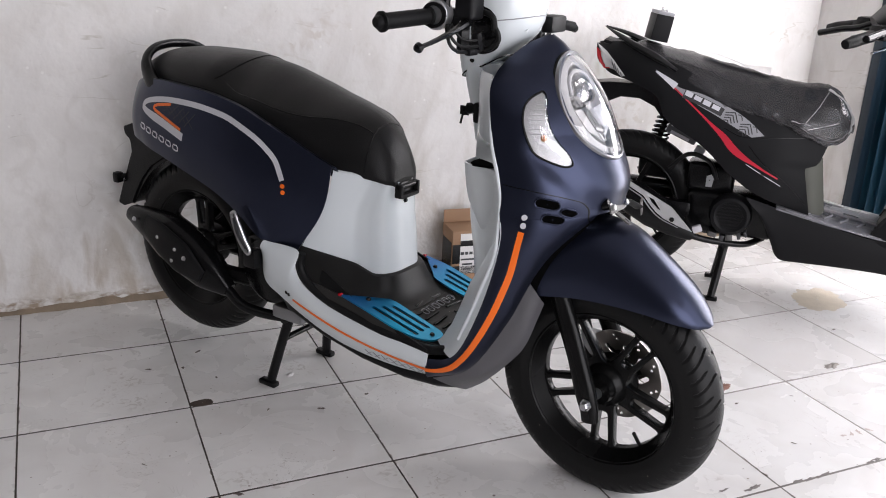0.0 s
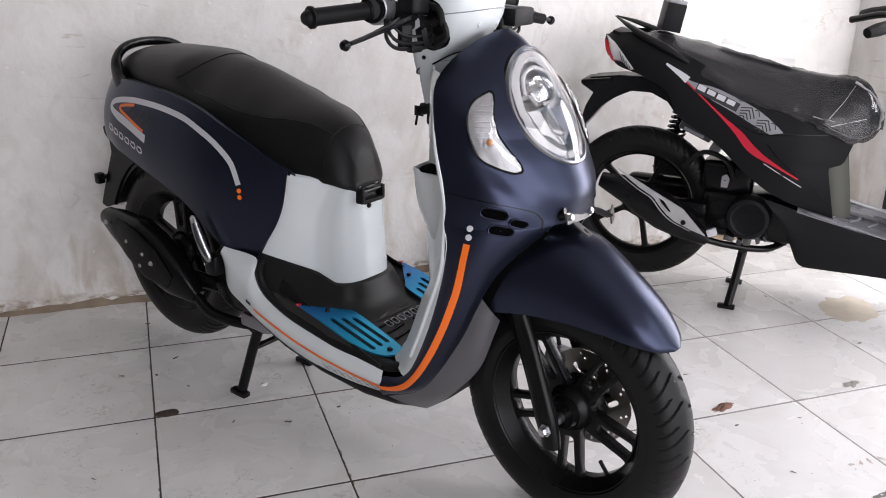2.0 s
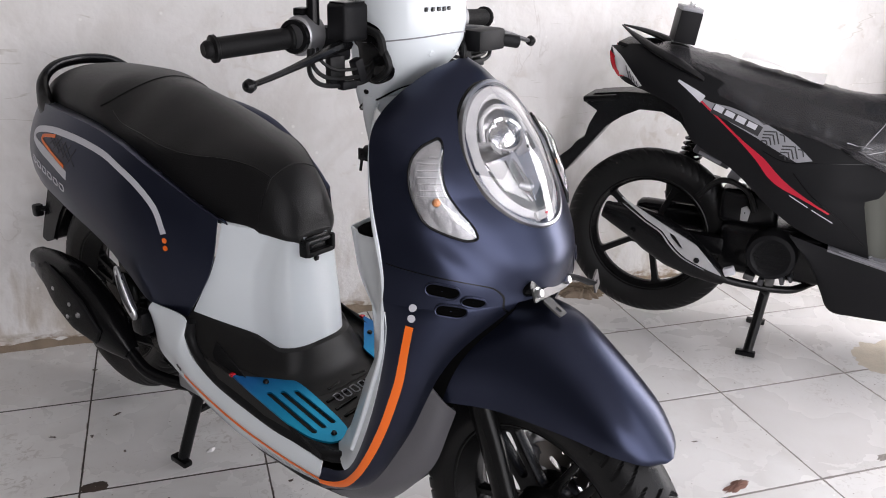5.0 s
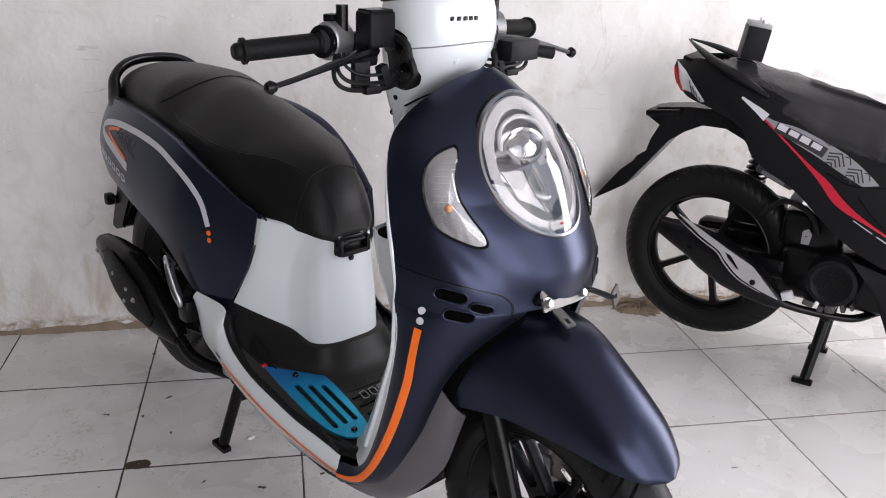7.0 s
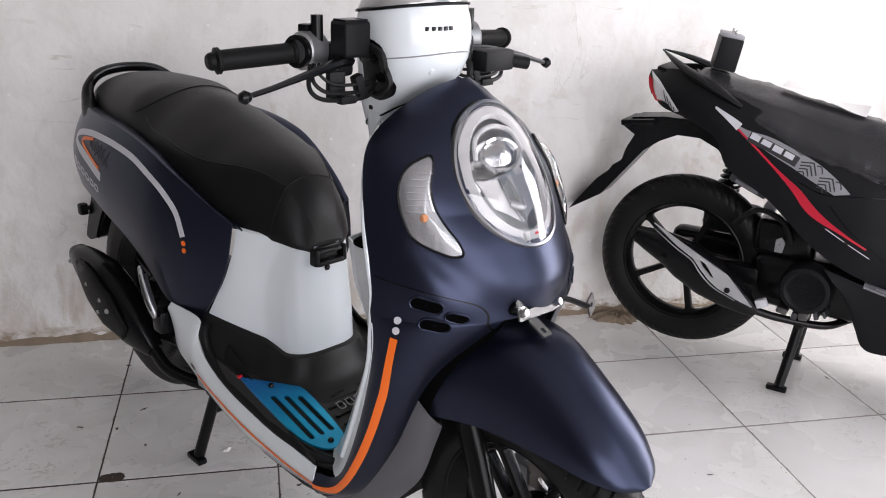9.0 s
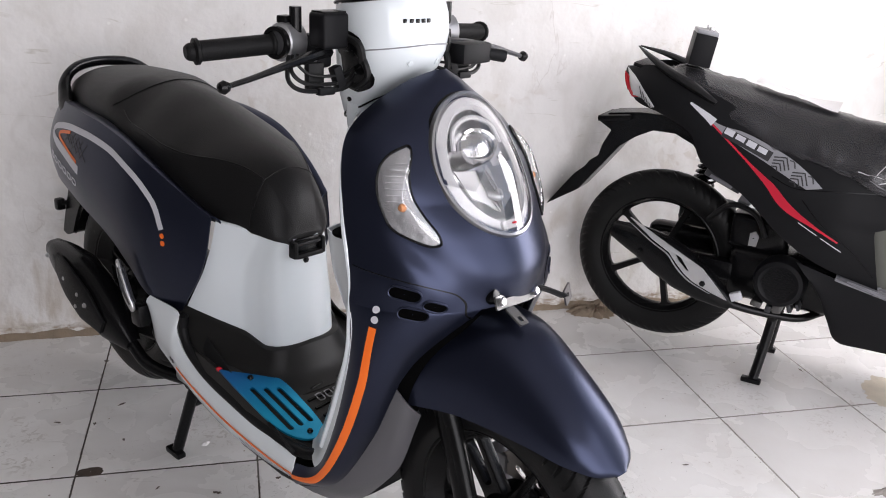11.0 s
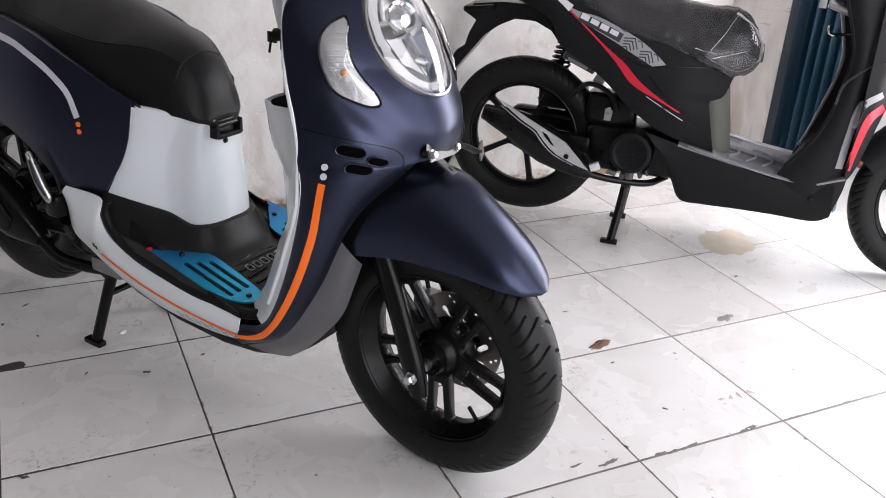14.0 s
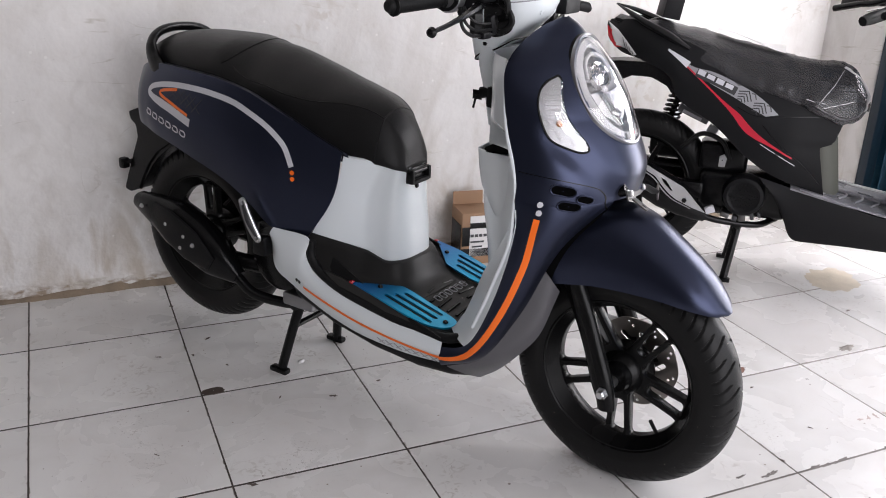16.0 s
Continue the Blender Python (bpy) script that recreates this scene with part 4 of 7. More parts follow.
for k in range(6):
    y = -0.055 + 0.022 * k
    pts = [(0.092 + a, y + b, float(floor_z(0.092 + a)) + 0.004) for a, b in ((0, 0), (0.016, 0.001), (0.016, 0.013), (0, 0.012), (0, 0))]
    part("badge_bar", tube(pts, 0.0013, 24, 6), GREYVINYL, scooter)


def foot_plate(side):
    outer = curve([(-0.058, 0.176, 0), (0.02, 0.181, 0), (0.13, 0.176, 0), (0.185, 0.160, 0), (0.200, 0.135, 0), (0.188, 0.108, 0), (0.13, 0.092, 0), (0.04, 0.090, 0), (0.015, 0.108, 0), (-0.045, 0.168, 0)], 70)[:, :2]
    holes = [capsule((0.030 + 0.012 * k, 0.156 - 0.0225 * k), (0.150, 0.156 - 0.0225 * k), 0.0055) for k in range(3)]
    holes += [[(c[0] + 0.005 * math.cos(a), c[1] + 0.005 * math.sin(a)) for a in np.linspace(0, 2 * math.pi, 10, endpoint=False)] for c in ((0.0, 0.140), (0.178, 0.134))]
    plate = part("foot_plate", pierced(outer, holes, lambda u, v, q: Vector((u, side * v, float(floor_z(u)) + 0.0065 + q)), 0.004), BLUE, scooter, "blue anodised metal foot plate", smooth=False)
    for c in ((0.0, 0.140), (0.178, 0.134)):
        part("bolt", moved(revolve([(0, 0.009), (0.004, 0.009), (0.006, 0.006), (0.006, 0)], 12), Matrix.Translation((c[0], side * c[1], float(floor_z(c[0])) + 0.006)) @ Matrix.Rotation(radians(90), 4, "X")), SATIN, plate)
    part("red_tab", moved(block((0.010, 0.010, 0.006), 0.002), Matrix.Translation((-0.056, side * 0.174, float(floor_z(-0.05)) + 0.010))), REDLENS, plate, "small red tab")


foot_plate(-1)
foot_plate(1)

# white skirts along the footboard
skirt_low = [(-0.30, 0.405), (-0.292, 0.33), (-0.24, 0.298), (-0.175, 0.268), (-0.10, 0.242), (-0.017, 0.225), (0.10, 0.219), (0.204, 0.226)]
skirt_top = [(-0.285, 0.436), (-0.178, 0.434), (-0.184, 0.388), (-0.158, 0.350), (-0.09, 0.324), (-0.005, 0.307), (0.10, 0.291), (0.204, 0.281)]
skirts = {}
for side in (-1, 1):
    skirts[side] = part("side_skirt", side_shell(skirt_low, skirt_top, lambda u, v: 0.188 + 0.012 * math.sin(math.pi * v * 0.9 + 0.3) - 0.012 * (1 - v), 60, 12, side), WHITE, scooter, "glossy white lower side skirt")
    # black lip between skirt and footboard
    part("floor_edge", tube([(-0.172, side * 0.177, 0.425), (-0.176, side * 0.178, 0.390), (-0.15, side * 0.180, 0.354), (-0.085, side * 0.182, 0.326), (0.0, side * 0.182, 0.308), (0.10, side * 0.180, 0.292), (0.20, side * 0.172, 0.284), (0.255, side * 0.158, 0.30)], [0.010, 0.010, 0.010, 0.010, 0.010, 0.010, 0.011, 0.011], 50, 10), BLACK, scooter)
    part("inner_edge", side_shell([(-0.20, 0.35), (-0.10, 0.29), (0.0, 0.27), (0.20, 0.262)], [(-0.20, 0.44), (-0.18, 0.41), (0.0, 0.335), (0.20, 0.29)], lambda u, v: 0.184 - 0.045 * v * (1 - u), 24, 6, side), BLACK, scooter)

# belly
rows = []
for s, zt, zb, w in ((-0.33, 0.33, 0.26, 0.10), (-0.25, 0.31, 0.235, 0.15), (-0.12, 0.27, 0.205, 0.165), (0.0, 0.25, 0.180, 0.165), (0.12, 0.245, 0.166, 0.16), (0.20, 0.25, 0.166, 0.15), (0.255, 0.26, 0.176, 0.138), (0.285, 0.27, 0.19, 0.125)):
    rows.append([(s, w * math.copysign(abs(math.cos(t)) ** 0.55, math.cos(t)), (zt + zb) / 2 + (zt - zb) / 2 * math.copysign(abs(math.sin(t)) ** 0.55, math.sin(t))) for t in np.linspace(0, 2 * math.pi, 40, endpoint=False)])
part("under_cover", grid(rows, wrap_v=True, caps=True), BLACK, scooter, "black plastic belly cover")

# leg shield
shield_in = table((0.640, 0.367), (0.70, 0.360), (0.77, 0.333), (0.83, 0.317), (0.88, 0.302), (0.905, 0.299), (0.92, 0.301), (0.937, 0.308), (0.955, 0.322), (0.970, 0.345))
shield_w = table((0.640, 0.203), (0.70, 0.199), (0.77, 0.188), (0.83, 0.177), (0.86, 0.166), (0.882, 0.152), (0.900, 0.131), (0.918, 0.104), (0.936, 0.073), (0.955, 0.042), (0.970, 0.010))
shield_f = table((0.640, 0.530), (0.68, 0.535), (0.7435, 0.513), (0.80, 0.476), (0.87, 0.430), (0.940, 0.385), (0.958, 0.370), (0.970, 0.352))
shield_n = table((0.640, 1.9), (0.74, 1.85), (0.84, 2.2), (0.94, 2.2), (0.97, 2.0))
rows = []
for z in [0.640 + 0.330 * (1 - (1 - q) ** 1.3) for q in np.linspace(0, 1, 110)]:
    si, w, sf, n = (float(g(z)) for g in (shield_in, shield_w, shield_f, shield_n))
    swell = math.sin(math.pi * min(1, max(0, (z - 0.643) / 0.150))) ** 0.7
    ridge = 0.23 + min(0.62, max(0, (z - 0.65) * 4.9))
    rows.append([(si + (sf - si) * abs(math.cos(a)) ** (2 / n) + swell * (0.004 * math.exp(-((a / ridge) ** 6)) - 0.008 * math.exp(-(((abs(a) - ridge - 0.22) / 0.17) ** 2))), w * math.copysign(abs(math.sin(a)) ** (2 / n), a), z) for a in np.linspace(-math.pi / 2, math.pi / 2, 161)])
bm = grid(rows)
LAMP_MID, LAMP_UP = Vector((0.4522, 0, 0.8416)), Vector((-0.541, 0, 0.841)).normalized()
LAMP_OUT = Vector((LAMP_UP.z, 0, -LAMP_UP.x))


def in_lamp(p, grow=1.0):
    d = p - LAMP_MID
    return (d.y / (0.086 * grow)) ** 2 + (d.dot(LAMP_UP) / (0.108 * grow)) ** 2


bmesh.ops.delete(bm, geom=[f for f in bm.faces if in_lamp(f.calc_center_median()) < 0.97], context="FACES")
shield = part("leg_shield", thicken(bm, 0.003), NAVY, scooter, "matte navy front shield")

# lower legs of the shield
trim_in = curve([(0.367, 0.203, 0.640), (0.366, 0.201, 0.578), (0.329, 0.198, 0.456), (0.281, 0.192, 0.337), (0.245, 0.187, 0.288), (0.203, 0.186, 0.270)], 50)
leg_in = curve([(0.367, 0.203, 0.640), (0.370, 0.201, 0.578), (0.341, 0.198, 0.456), (0.294, 0.192, 0.337), (0.254, 0.187, 0.285), (0.203, 0.186, 0.268)], 50)
leg_out = curve([(0.523, 0.060, 0.628), (0.464, 0.120, 0.572), (0.434, 0.147, 0.520), (0.412, 0.153, 0.470), (0.374, 0.158, 0.385), (0.300, 0.172, 0.268), (0.203, 0.184, 0.222)], 50)
legs = {}
for side in (-1, 1):
    rows = []
    for i, (a, b) in enumerate(zip(leg_in, leg_out)):
        row = []
        for v in np.linspace(0, 1, 22):
            p = a + (b - a) * v
            y = b[1] + (a[1] - b[1]) * (1 - v**2.2) ** 0.6 + 0.010 * math.sin(math.pi * v)
            q, t = min(1, i / 12), radians(90 - 68 * v)
            q = q * q * (3 - 2 * q)
            top = np.array([0.367 + 0.163 * math.cos(t) ** 1.053, 0.203 * math.sin(t) ** 1.053, 0.6405])
            row.append(tuple((top + (np.array([p[0], y, p[2]]) - top) * q) * (1, side, 1)))
        rows.append(row)
    edge = [[(b[0] + 0.003 - (0.016 + 0.044 * min(1, max(0, (0.60 - b[2]) / 0.15))) * (1 - v), side * (a[1] - 0.001 - (0.018 + 0.026 * min(1, max(0, (0.60 - b[2]) / 0.15))) * (1 - v) ** 1.3), a[2] * (1 - v) + b[2] * v) for v in np.linspace(0, 1, 9)] for a, b in list(zip(trim_in, leg_in))[2:43]]
    part("shield_trim", thicken(grid(edge), 0.003), WHITE, scooter, "glossy white edge of the inner shield")
    legs[side] = part("shield_leg", thicken(grid(rows), 0.003), NAVY, scooter, "matte navy lower shield panel")
    way = (0, -side, 0)
    tree = skin(skirts[side], legs[side])
    part("orange_stripe", ribbon(tree, [(-0.190, 0.306), (-0.12, 0.286), (-0.047, 0.268), (0.02, 0.257), (0.085, 0.250), (0.15, 0.246), (0.21, 0.2465), (0.262, 0.266), (0.300, 0.305), (0.332, 0.358), (0.361, 0.418), (0.385, 0.480), (0.402, 0.535), (0.4145, 0.612)], 0.0115, 130, 0.0016, 3, way, taper=lambda q: 0.48 + 0.52 * min(1, max(0, (q - 0.44) * 9))), ORANGE, scooter, "orange stripe")
    for z in (0.625, 0.641):
        part("white_dot", patch(skin(legs[side], shield), [(0.4165 + 0.0054 * math.cos(q), z + 0.0058 * math.sin(q)) for q in np.linspace(0, 2 * math.pi, 16, endpoint=False)], 0.002, 0, 3, way), PALE, scooter)
    for s in (-0.212, -0.203):
        part("black_dot", patch(tree, [(s + 0.004 * math.cos(q), 0.318 - 0.3 * (s + 0.21) + 0.005 * math.sin(q)) for q in np.linspace(0, 2 * math.pi, 12, endpoint=False)], 0.0015, 0, 3, way), BLACK, scooter)
    for k in range(7):
        s = 0.03 + 0.024 * k
        part("pattern_line", ribbon(tree, [(s, 0.241), (s + 0.019, 0.226)], 0.0012, 5, 0.0014, 1, way), GREYVINYL, scooter)
        part("pattern_line", ribbon(tree, [(s + 0.021, 0.240), (s + 0.002, 0.227)], 0.0012, 5, 0.0014, 1, way), GREYVINYL, scooter)
    seam_skin = skin(legs[side], shield)
    part("panel_seam", ribbon(seam_skin, [(0.369, 0.700), (0.42, 0.694), (0.467, 0.684), (0.494, 0.672), (0.504, 0.660), (0.508, 0.646), (0.507, 0.624)], 0.0014, 50, 0.0006, 1, way), SATIN, scooter)
    # air slots: the shade inside is a black sheet laid on the panel
    both = skin(legs[side], shield)
    for (a, b, r) in (((0.440, 0.672), (0.461, 0.667), 0.0094), ((0.453, 0.641), (0.470, 0.637), 0.0086), ((0.479, 0.653), (0.487, 0.649), 0.0072)):
        out = [lay(both, q[0], q[1], 0.0015, (0, -side, 0)) for q in capsule(a, b, r, 8)]
        mid = sum(out, Vector()) / len(out)
        part("slot_shade", thicken(grid([[tuple(mid + (p - mid) * q) for p in out] for q in (1.0, 0.6, 0.05)], wrap_v=True), 0.001), SHADE_BLACK, scooter, "black sheet for the shade in an air slot")
        part("slot_rim", tube([tuple(p) for p in out + out[:1]], 0.0016, 40, 6), NAVY, scooter)

# headlamp in its chrome ring
lamp_m = Matrix((LAMP_UP.cross(LAMP_OUT), LAMP_UP, LAMP_OUT)).transposed().to_4x4()
lamp_m.translation = LAMP_MID


def oval(rx, ry, z, n=72):
    return [(rx * math.cos(t), ry * math.sin(t) * (1.0 if math.sin(t) > 0 else 1.0 + 0.02 * math.sin(t) ** 2), z(rx * math.cos(t), ry * math.sin(t)) if callable(z) else z) for t in np.linspace(0, 2 * math.pi, n, endpoint=False)]


def sag(x, y):
    """How far the lamp's rim falls back towards its sides."""
    return -2.4 * x * x


BEZEL = surface("satin_chrome", (0.30, 0.30, 0.31), 0.30, 1.0, 0.04, 20, 0.0, 100)
headlight = part("headlight", moved(grid([oval(0.0975, 0.1190, lambda x, y: sag(x, y) - 0.030), oval(0.0970, 0.1185, lambda x, y: sag(x, y) + 0.002), oval(0.0950, 0.1165, lambda x, y: sag(x, y) + 0.006), oval(0.0915, 0.1125, lambda x, y: sag(x, y) + 0.006), oval(0.0900, 0.1110, lambda x, y: sag(x, y) + 0.001), oval(0.0895, 0.1105, lambda x, y: sag(x, y) - 0.02)], wrap_v=True), lamp_m), BEZEL, scooter, "oval headlight with chrome ring")
part("gasket", moved(grid([oval(0.1005, 0.1225, lambda x, y: sag(x, y) - 0.030), oval(0.1000, 0.1220, lambda x, y: sag(x, y) - 0.004), oval(0.0965, 0.1180, lambda x, y: sag(x, y) - 0.001)], wrap_v=True), lamp_m), SATIN, headlight, "black rubber surround")
part("lens", moved(sheet_over(*[[oval(0.0905 * q, 0.1115 * q, lambda x, y: sag(x, y) * (1 - 0.3 * (1 - q)) + 0.004 - d + 0.020 * (1 - q * q)) for q in (1, 0.97, 0.9, 0.8, 0.65, 0.5, 0.3, 0.02)] for d in (0, 0.0025)], wrap=True), lamp_m), CLEAR, headlight, "clear headlight lens").visible_shadow = False
DRL = surface("frosted_light_ring", (0.30, 0.30, 0.31), 0.5, 0.0, 0.15, 40, 0.3, 120)
part("light_ring", moved(grid([oval(0.0895, 0.1105, lambda x, y: sag(x, y) - 0.006), oval(0.0860, 0.1065, lambda x, y: sag(x, y) + 0.001), oval(0.0720, 0.0940, lambda x, y: sag(x, y) * 0.9 + 0.003), oval(0.0660, 0.0885, lambda x, y: sag(x, y) * 0.9 - 0.004)], wrap_v=True), lamp_m), DRL, headlight, "frosted daytime light ring")
BOWL = surface("reflector_bowl", (0.38, 0.38, 0.39), 0.30, 1.0, 0.3, 60, 0.9, 45)
part("bowl", moved(grid([oval(0.0665, 0.0890, lambda x, y: sag(x, y) * 0.9 - 0.004), oval(0.061, 0.082, -0.024), oval(0.050, 0.066, -0.038), oval(0.02, 0.03, -0.045), oval(0.001, 0.001, -0.045)], wrap_v=True), lamp_m), BOWL, headlight, "silvered reflector")
part("projector", moved(grid([oval(0.043, 0.027, -0.045), oval(0.045, 0.029, -0.012), oval(0.041, 0.026, -0.004), oval(0.037, 0.0225, -0.006), oval(0.036, 0.0215, -0.014)], wrap_v=True), lamp_m @ Matrix.Translation((0, 0.032, 0))), CHROME, headlight, "chrome projector housing")
part("projector_lens", moved(grid([oval(0.036 * q, 0.0215 * q, -0.012 + 0.008 * (1 - q * q)) for q in (1, 0.9, 0.7, 0.4, 0.02)], wrap_v=True), lamp_m @ Matrix.Translation((0, 0.032, 0))), surface("faceted_reflector", (0.40, 0.40, 0.41), 0.16, 0.9, 0.6, 140, 1.0, 110), headlight, "faceted projector lens")
part("brow", moved(tube([(-0.052, 0.030, -0.010), (-0.040, 0.062, -0.006), (0.0, 0.076, -0.004), (0.040, 0.062, -0.006), (0.052, 0.030, -0.010)], 0.004, 40, 8), lamp_m), DRL, headlight)
for sgn in (-1, 1):
    part("reflector_fin", moved(thicken(grid([[(sgn * 0.066, 0.000, -0.012), (sgn * 0.036, -0.004, -0.016), (sgn * 0.012, -0.004, -0.022)], [(sgn * 0.050, -0.046, -0.012), (sgn * 0.030, -0.058, -0.010), (sgn * 0.006, -0.074, -0.012)]]), 0.002), lamp_m), BOWL if sgn > 0 else DRL, headlight)
    part("fin_edge", moved(tube([(sgn * 0.010, -0.004, -0.018), (sgn * 0.012, -0.04, -0.012), (sgn * 0.004, -0.076, -0.008)], 0.0018, 20, 6), lamp_m), BEZEL, headlight)
part("lower_bulb", moved(tube([(-0.012, -0.045, -0.012), (0.0, -0.055, -0.004), (0.012, -0.045, -0.012)], 0.006, 20, 10), lamp_m), BEZEL, headlight)
part("lower_lamp", moved(moved(block((0.050, 0.014, 0.010), 0.004), Matrix.Translation((0, -0.0995, 0.001))), lamp_m), DRL, headlight)
part("lower_mark", moved(moved(block((0.010, 0.003, 0.003), 0.001), Matrix.Translation((0, -0.0995, 0.007))), lamp_m), REDLENS, headlight)

# indicators
turn_outline = curve([(0.400, 0.866, 0), (0.390, 0.856, 0), (0.386, 0.840, 0), (0.391, 0.814, 0), (0.402, 0.788, 0), (0.416, 0.764, 0), (0.440, 0.750, 0), (0.468, 0.741, 0), (0.472, 0.747, 0), (0.465, 0.760, 0), (0.448, 0.780, 0), (0.432, 0.802, 0), (0.418, 0.832, 0), (0.408, 0.858, 0), (0.400, 0.866, 0)], 48)[:-1, :2]
turn_outline = turn_outline.mean(0) + (turn_outline - turn_outline.mean(0)) * 1.05 + np.array([-0.004, 0.001])
for side in (-1, 1):
    way = (0, -side, 0)
    tree = skin(shield)
    base = part("indicator", patch(tree, turn_outline, 0.0015, 0.0, 6, way), SILVER, scooter, "clear turn signal with amber bulb")
    c = turn_outline.mean(0)
    edge = [lay(tree, *q, 0.002, way) for q in c + (turn_outline - c) * 1.04]
    part("gasket", tube([tuple(p) for p in edge[::2] + edge[:1]], 0.0021, 90, 6), SATIN, base)
    part("lens", patch(tree, turn_outline, 0.005, 0.010, 7, way), CLEAR, base, "clear ribbed lens").visible_shadow = False
    place = lay(tree, 0.421, 0.791, 0.004, way)
    part("bulb", moved(revolve([(0, -0.006), (0.0045, -0.0045), (0.0065, 0), (0.0045, 0.0045), (0, 0.006)], 14), Matrix.Translation(place)), AMBER, base, "amber bulb")
    for k in range(8):
        z = 0.858 - 0.0085 * k
        a, b = np.interp(z, [0.79, 0.832, 0.866], [0.402, 0.387, 0.399]), np.interp(z, [0.79, 0.832, 0.866], [0.438, 0.416, 0.401])
        if b - a > 0.008:
            part("lens_rib", tube([tuple(lay(tree, s, z, 0.0035, way)) for s in np.linspace(a + 0.003, b - 0.004, 4)], 0.0011, 8, 5), DRL, base)

# white inner shield, glove box and ignition
inner_c = table((0.325, 0.285), (0.40, 0.262), (0.50, 0.228), (0.60, 0.205), (0.70, 0.213), (0.80, 0.215), (0.90, 0.205), (0.95, 0.225))
edge_s = table((0.325, 0.274), (0.337, 0.279), (0.456, 0.327), (0.578, 0.364), (0.66, 0.366), (0.70, 0.359), (0.77, 0.332), (0.83, 0.316), (0.88, 0.299), (0.92, 0.287), (0.95, 0.292))
edge_w = table((0.325, 0.186), (0.456, 0.194), (0.578, 0.199), (0.70, 0.197), (0.77, 0.185), (0.83, 0.171), (0.86, 0.158), (0.882, 0.143), (0.900, 0.122), (0.918, 0.095), (0.936, 0.066), (0.95, 0.050))
rows = []
for z in np.linspace(0.325, 0.892, 56):
    se, we, sc = float(edge_s(z)), float(edge_w(z)), float(inner_c(z))
    row = []
    for q in np.linspace(-1, 1, 61):
        f = abs(q)
        if f > 0.86:
            g = (f - 0.86) / 0.14
            s, y = se - 0.016 + 0.016 * g, we - 0.022 + 0.022 * g
        else:
            g = f / 0.86
            s, y = sc + (se - 0.016 - sc) * g**2.4, (we - 0.022) * g
            s += 0.034 * max(0.0, 1 - ((z - 0.734) / 0.030) ** 2) * max(0.0, 1 - ((y - 0.130) / 0.042) ** 2)  # hollow over the pocket
        row.append((s, math.copysign(y, q), z))
    rows.append(row)
part("inner_shield", thicken(grid(rows), 0.003), WHITE, scooter, "glossy white inner shield")
part("shield_rim", joined(*[tube([(float(edge_s(z)) - 0.001, sgn * (float(edge_w(z)) + 0.0005), z) for z in np.linspace(0.34, 0.886, 24)], 0.0045, 60, 8) for sgn in (-1, 1)]), WHITE, scooter)
for side in (-1, 1):
    # flat black sheet paints the shade in the pocket's mouth
    bm = grid([[(0.304 + 0.052 * math.cos(t) * q, side * (0.098 + 0.069 * math.copysign(abs(math.sin(t)) ** 0.6, math.sin(t)) * q), 0.7190 + 0.005 * math.cos(t) * q) for t in np.linspace(0, 2 * math.pi, 28, endpoint=False)] for q in (1, 0.7, 0.3, 0.02)], wrap_v=True)
    part("pocket_shade", thicken(bm, 0.003), SHADE_BLACK, scooter, "black sheet for the shade in the open glove pocket")
    depth = table((0, 0.252), (0.3, 0.262), (0.5, 0.284), (0.75, 0.320), (1, 0.345))
    rows = [[(float(depth(v)) - 0.014 * math.sin(math.pi * a) + (0.354 - float(depth(v))) * max(0, (a - 0.85 + 0.15 * v) / (0.15 + 0.15 * v)) ** 2.2, side * (0.022 + 0.146 * a), 0.7145 - 0.23 * v) for a in np.linspace(0, 1, 25)] for v in np.linspace(0, 1, 20)]
    part("pocket_cover", thicken(grid(rows), 0.003), WHITE, scooter)
part("foot_guard", moved(block((0.05, 0.30, 0.045), 0.012, 3), Matrix.Translation((0.272, 0, 0.312))), BLACK, scooter)
part("ignition", joined(moved(block((0.022, 0.036, 0.045), 0.008), Matrix.Translation((0.222, -0.050, 0.800))), rod((0.214, -0.050, 0.81), (0.192, -0.055, 0.805), 0.012)), BLACK, scooter)
part("key", joined(moved(block((0.022, 0.003, 0.02), 0.001), Matrix.Translation((0.184, -0.055, 0.80))), rod((0.182, -0.055, 0.80), (0.172, -0.050, 0.77), 0.0025)), SATIN, scooter)

# grey cover behind the front wheel
WELL = surface("mid_grey_plastic", (0.085, 0.083, 0.090), 0.36, 0.1, 0.12, 25, 0.15, 500)
well_edge = curve([(0.262, 0.112, 0.180), (0.310, 0.118, 0.218), (0.358, 0.120, 0.270), (0.402, 0.118, 0.330), (0.428, 0.112, 0.410), (0.452, 0.095, 0.500), (0.490, 0.055, 0.600)], 40)
well_out = curve([(0.215, 0.180, 0.222), (0.300, 0.169, 0.268), (0.373, 0.155, 0.385), (0.409, 0.150, 0.470), (0.430, 0.144, 0.520), (0.460, 0.117, 0.570), (0.515, 0.058, 0.622)], 40)
rows = []
for a, b in zip(well_out, well_edge):
    c = (b[0] - 0.075, b[2] + 0.01)
    half_row = [tuple(a + (b - a) * q + np.array([0.006, 0.006, 0]) * math.sin(math.pi * q)) for q in np.linspace(0, 1, 9)]
    half_row += [(c[0] + (b[0] - c[0]) * (y / b[1]) ** 3, y, c[1] + (b[2] - c[1]) * (y / b[1])) for y in np.linspace(b[1], 0.0, 9)[1:]]
    rows.append([(q[0], -q[1], q[2]) for q in half_row] + half_row[-2::-1])
split_at = next(k for k, a in enumerate(well_out) if a[2] > 0.478)
